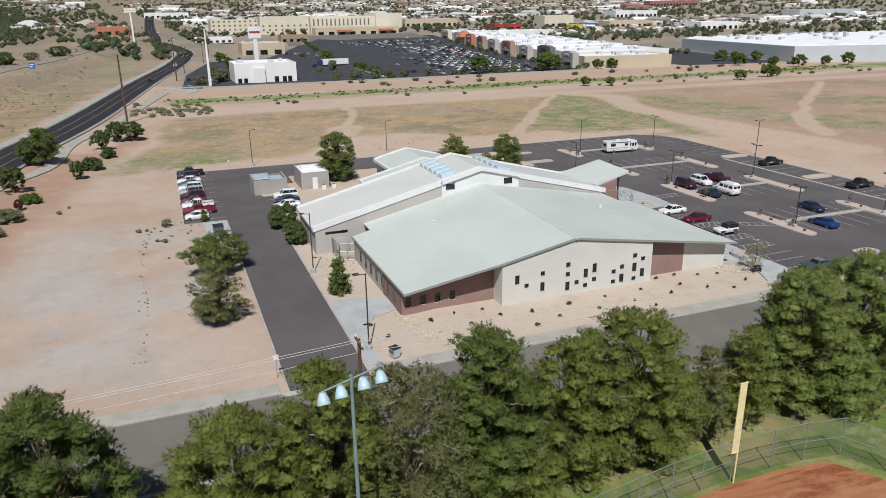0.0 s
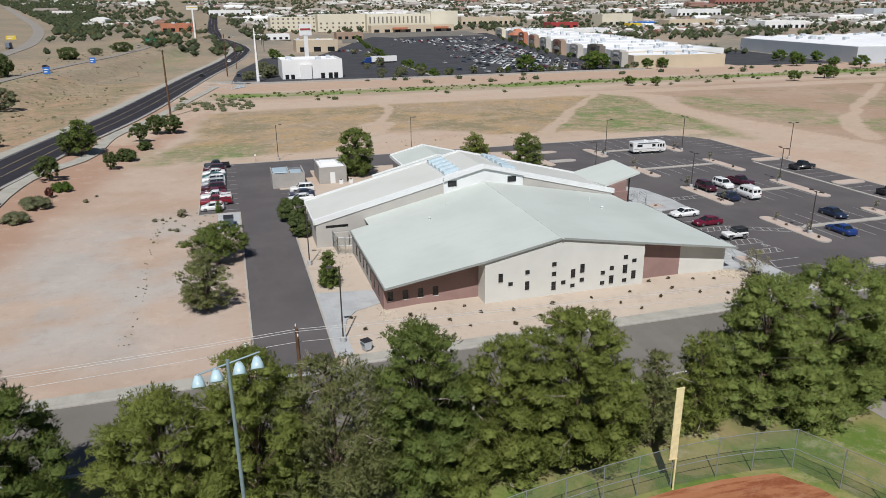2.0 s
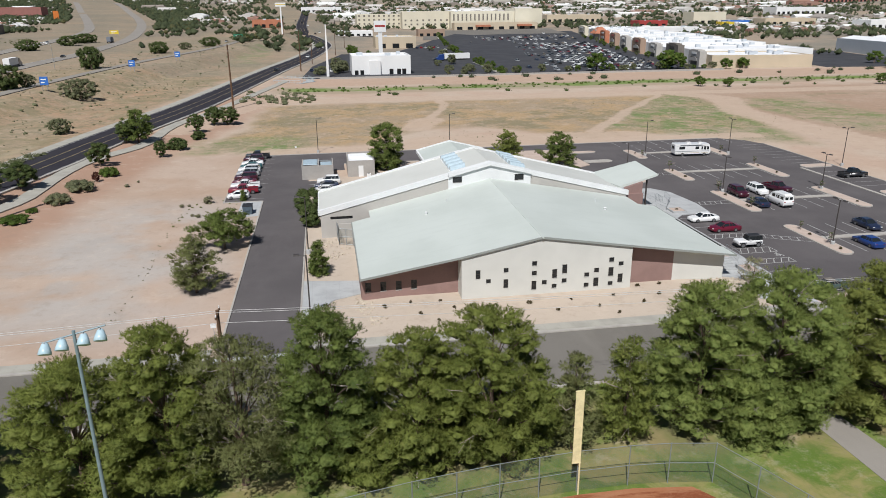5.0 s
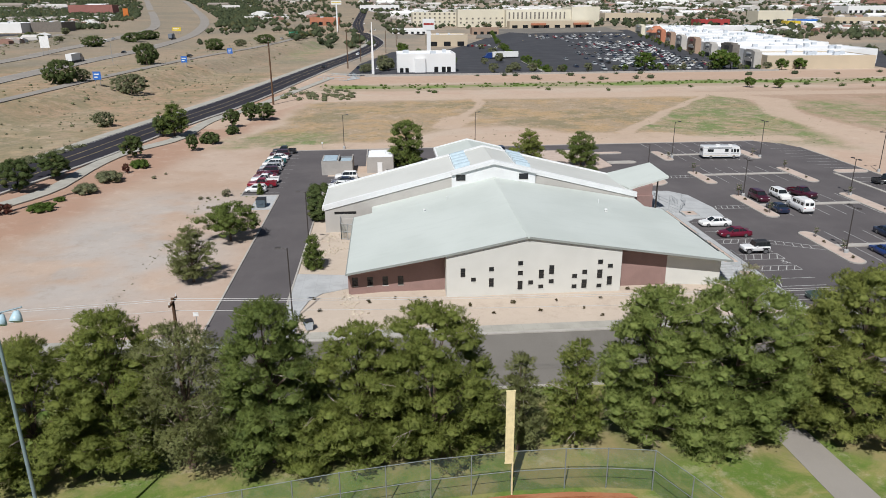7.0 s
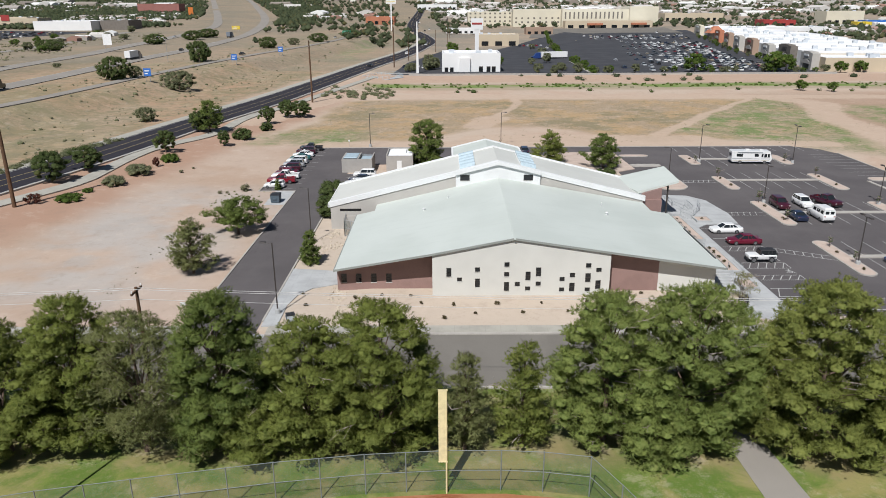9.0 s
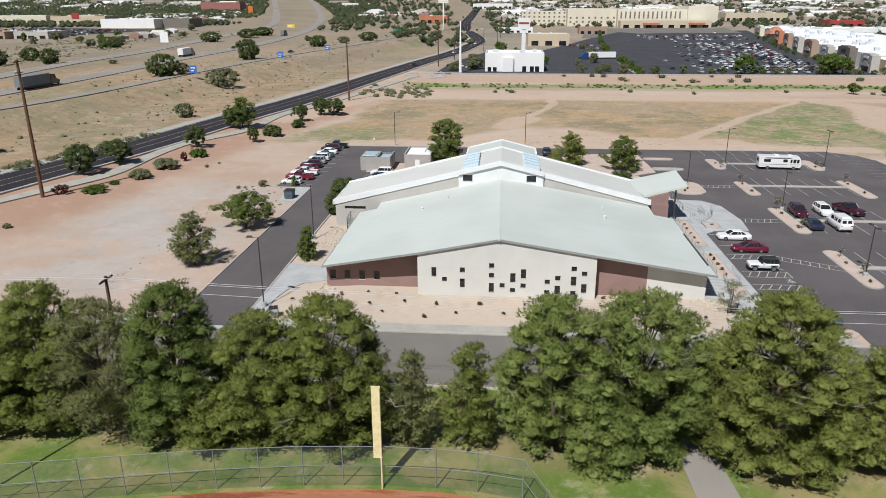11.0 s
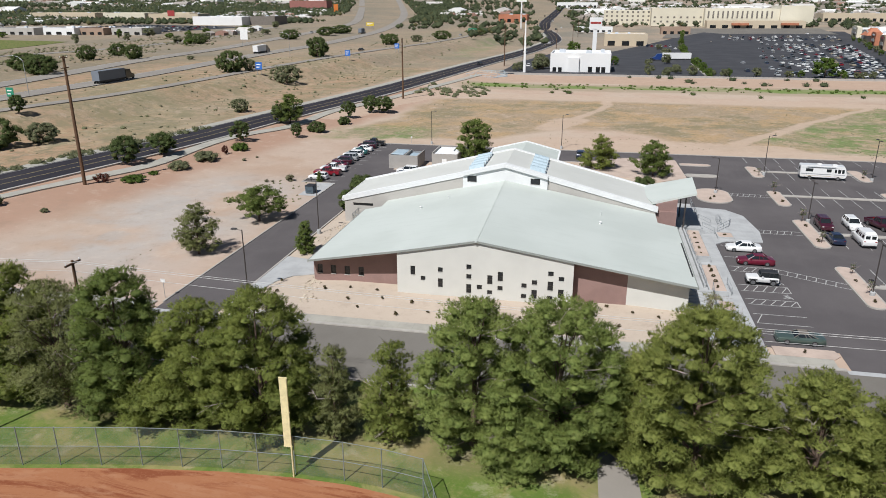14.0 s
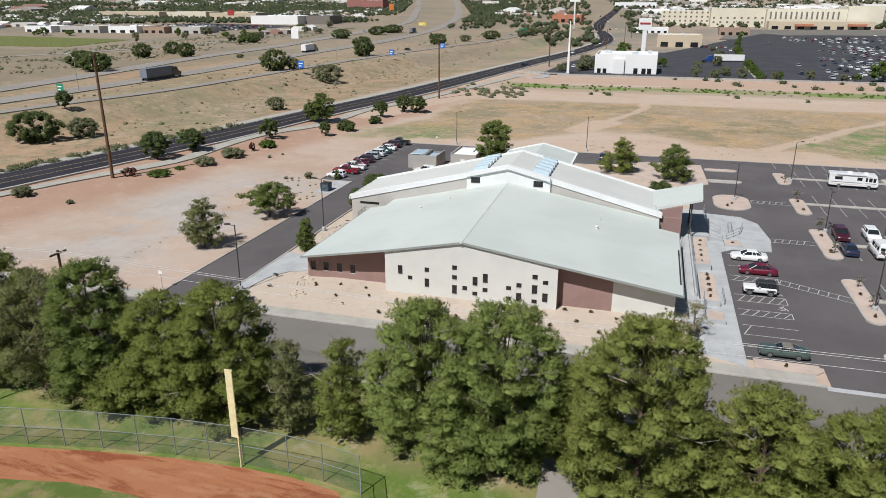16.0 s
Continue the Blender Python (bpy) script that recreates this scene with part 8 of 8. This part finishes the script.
# teal railing of the culvert
ob = thing("culvert_railing", "teal railing round the concrete culvert", "railing")
pts = [(-3, 300), (8, 297), (14, 306), (11, 318), (2, 316), (-3, 300)]
for a, b in zip(pts, pts[1:]):
    for i in range(5):
        x, y = a[0] + (b[0] - a[0]) * i / 5, a[1] + (b[1] - a[1]) * i / 5
        part("post", rods(((x, y, 0), (x, y, 1.5), .06), sides=5), M["skylight"], ob)
    for z in (.2, .8, 1.5):
        part("rail", rods(((*a, z), (*b, z), .05), sides=5), M["skylight"], ob)
lone("culvert_apron", prism(bmesh.new(), pts[:-1], -.1, .08), M["concrete"], "concrete apron of the culvert", "culvert", "structure")
bm = bmesh.new()
prism(bm, [(-420, 330), (-275, 345), (-290, 420), (-400, 425)], -.2, lambda x, y: rise(x, y) + .1)
lone("sports_field", bm, TURF, "green watered field past the highway", "lawn", "structure")

# trees of the shop lots, single ones
LOT_TREE = tree("roadside_tree", "rounded green tree of the shop lots", "tree", 61, 5.0, .9, 2.5, ball, 40, .8, 34, .45, .14, M["bright_leaf"], .14, 6, 0)
seat(LOT_TREE, 60, 372)
PALE_TREE = tree("roadside_tree", "pale grey-green tree of the shop lots", "tree", 62, 5.2, .9, 2.7, ball, 44, .85, 26, .5, .14, M["sage_leaf"], .14, 8, 0)
seat(PALE_TREE, 92, 321)
for i in range(40):
    x, y = [(r.uniform(66, 205), r.uniform(318, 324)), (r.uniform(70, 120), r.uniform(330, 500)), (r.uniform(32, 48), r.uniform(370, 520)), (r.uniform(14, 28), r.uniform(330, 362))][(0, 0, 1, 2, 0, 3)[i % 6]]
    k = r.uniform(.5, .85) if y < 325 else r.uniform(.7, 1.2)
    place((LOT_TREE, PALE_TREE, PALE_TREE)[i % 3], x, y, r.uniform(0, 360), k, k * r.uniform(.8, 1.2))
for y in range(335, 640, 22):
    place(LOT_TREE if y % 3 else PALE_TREE, facade_x(y) - 10 + r.uniform(-2, 2), y, r.uniform(0, 360), r.uniform(.55, .85), r.uniform(.6, .95))
for x, y, k in ((145, 322, 2.0), (180, 322, 2.2), (188, 326, 1.8), (210, 320, 1.2), (220, 322, 1.2), (299, 331, 1.5), (306, 327, 1.3), (315, 321, 1.4), (286, 303, 1.5), (297, 291, 1.2), (302, 279, 1.5), (322, 281, 1.2), (336, 279, 1.5), (250, 247, 1.3), (256, 248, 1.0), (231, 243, 1.0), (160, 252, .9), (169, 248, .8), (262, 334, 1.1)):
    place(LOT_TREE, x, y, r.uniform(0, 360), k, k * .9)


# single trees and scrub past the highway
for i in range(44):
    x, y = r.uniform(-430, -185), r.uniform(330, 650)
    if x > -178 - (y - 330) * .12 or -412 < x < -268 and 326 < y < 428 or y > 470 and x < -290:
        continue
    place((LOT_TREE, PALE_TREE)[i % 2], x, y, r.uniform(0, 360), r.uniform(.7, 1.7), r.uniform(.7, 1.4))

# planted strips that part the shop lot
LOT_SHRUB = tree("shrub", "rounded olive shrub of a planted strip", "shrub", 63, 2.4, .1, 1.7, ball, 20, .7, 20, .4, .16, M["bright_leaf"], .06, 4, 0, group="shrubs of the shop lot")
seat(LOT_SHRUB, 99.5, 320)
for (ax, ay), (bx, by), k in (((99, 322), (101, 392), 13), ((101, 420), (106, 492), 13), ((106, 512), (205, 500), 0), ((110, 540), (128, 700), 18)):
    lone("planted_strip", ribbon(bmesh.new(), [(ax, ay), ((ax + bx) / 2, (ay + by) / 2), (bx, by)], 2.6, .35), M["old_concrete"], "pale kerbed strip across the shop lot", "parking island", "structure")
    for i in range(k):
        t = (i + r.uniform(.2, .8)) / k
        place(LOT_SHRUB if i % 3 else LOT_TREE, ax + (bx - ax) * t, ay + (by - ay) * t, r.uniform(0, 360), r.uniform(.6, 1.0), r.uniform(.6, 1.0))


# the town on the slope: roofs and trees past counting
def town():
    def mid(y):
        return float(np.interp(y, [400, 500, 900, 1267, 1521, 2000], [-138, -147, -216, -324, -410, -560]))

    g = np.random.default_rng(77)
    V, F, n = [], [], 0
    cube = np.array([(-1, -1, 0), (1, -1, 0), (1, 1, 0), (-1, 1, 0), (-1, -1, 1), (1, -1, 1), (1, 1, 1), (-1, 1, 1), (-1, 0, 1.5), (1, 0, 1.5)])
    faces = np.array([(0, 1, 5), (0, 5, 4), (1, 2, 6), (1, 6, 5), (2, 3, 7), (2, 7, 6), (3, 0, 4), (3, 4, 7), (4, 5, 9), (4, 9, 8), (6, 7, 8), (6, 8, 9), (5, 6, 9), (7, 4, 8)])
    while n < 10 * 7000:
        a = g.uniform(math.radians(30), math.radians(150))
        d = 560 + 2300 * g.uniform(0, 1) ** 1.15
        x, y = d * math.cos(a), d * math.sin(a)
        if -60 < x < 300 and y < 880 or -480 < x < -240 and y < 760 or 300 < x < 580 and y < 620 or abs(x - mid(y)) < 75 and y < 2000 or mid(y) < x < 0 and y < 900 or noise.noise((x / 260, y / 260, 4)) < -.12 or -45 < x - (20 - (y - 650) * .1) < 35:
            continue
        w, l, h = g.uniform(3.0, 5.2), g.uniform(3.5, 7), g.uniform(2.4, 3.4)
        if g.uniform() < .08 and d > 950:
            w, l, h = g.uniform(6, 10), g.uniform(10, 22), g.uniform(3.5, 6)
        t = g.uniform(-.3, .3) + (math.pi / 2 if g.uniform() < .5 else 0)
        p = cube * (l, w, h)
        q = np.stack((p[:, 0] * math.cos(t) - p[:, 1] * math.sin(t) + x, p[:, 0] * math.sin(t) + p[:, 1] * math.cos(t) + y, p[:, 2] + rise(x, y) - 1), 1)
        V.append(q)
        F.append(faces + n)
        n += 10
    h = Nodes("town_roofs", .8, 0, .2)
    col = h.mix(h.ramp(h.island, .3, .34), (.50, .48, .45), (.24, .21, .18))
    col = h.mix(h.ramp(h.island, .5, .53), col, (.68, .68, .66))
    col = h.mix(h.ramp(h.island, .74, .76), col, (.27, .16, .125))
    col = h.mix(h.ramp(h.island, .84, .86), col, (.33, .30, .27))
    tagged(new("town_houses", soup("town_houses", np.concatenate(V), np.concatenate(F), h.done(col))), "many small houses spread over the far slope", "houses", kind="stuff")
    C, R = [], []
    while len(C) < 26000:
        a = g.uniform(math.radians(28), math.radians(152))
        d = 500 + 2400 * g.uniform(0, 1) ** 1.1
        x, y = d * math.cos(a), d * math.sin(a)
        if 45 < x < 280 and y < 790 or x < -120 and d < 740 or -520 < x < -250 and 400 < y < 760 or -100 < x < 0 and y < 900 and g.uniform() < .55 or abs(x - mid(y)) < 48 or -17 < x - (20 - (y - 650) * .1) < 17 or noise.noise((x / 180, y / 180, 9)) < -.38 or 320 < x < 570 and y < 530:
            continue
        s = g.uniform(1.8, 3.8)
        for k in range(2):
            C.append((x + g.normal(0, s * .5), y + g.normal(0, s * .5), rise(x, y) + s * g.uniform(.5, 1.1)))
            R.append(s * g.uniform(.7, 1.1))
    while len(C) < 46000:
        a = g.uniform(math.radians(98), math.radians(150))
        d = 760 + 1900 * g.uniform(0, 1) ** 1.1
        x, y = d * math.cos(a), d * math.sin(a)
        if abs(x - mid(y)) < 48 or noise.noise((x / 160, y / 160, 2)) < -.32:
            continue
        s = g.uniform(1.8, 4.0)
        C.append((x, y, rise(x, y) + s * .6))
        R.append(s)
    v, f, n = leaf_cloud(g, np.array(C), np.array(R), 5, 1.3, .6, .85, .95)
    tagged(new("town_trees", soup("town_trees", v, f, M["far_leaf"], n)), "dark trees spread through the far town", "trees", kind="stuff")


town()
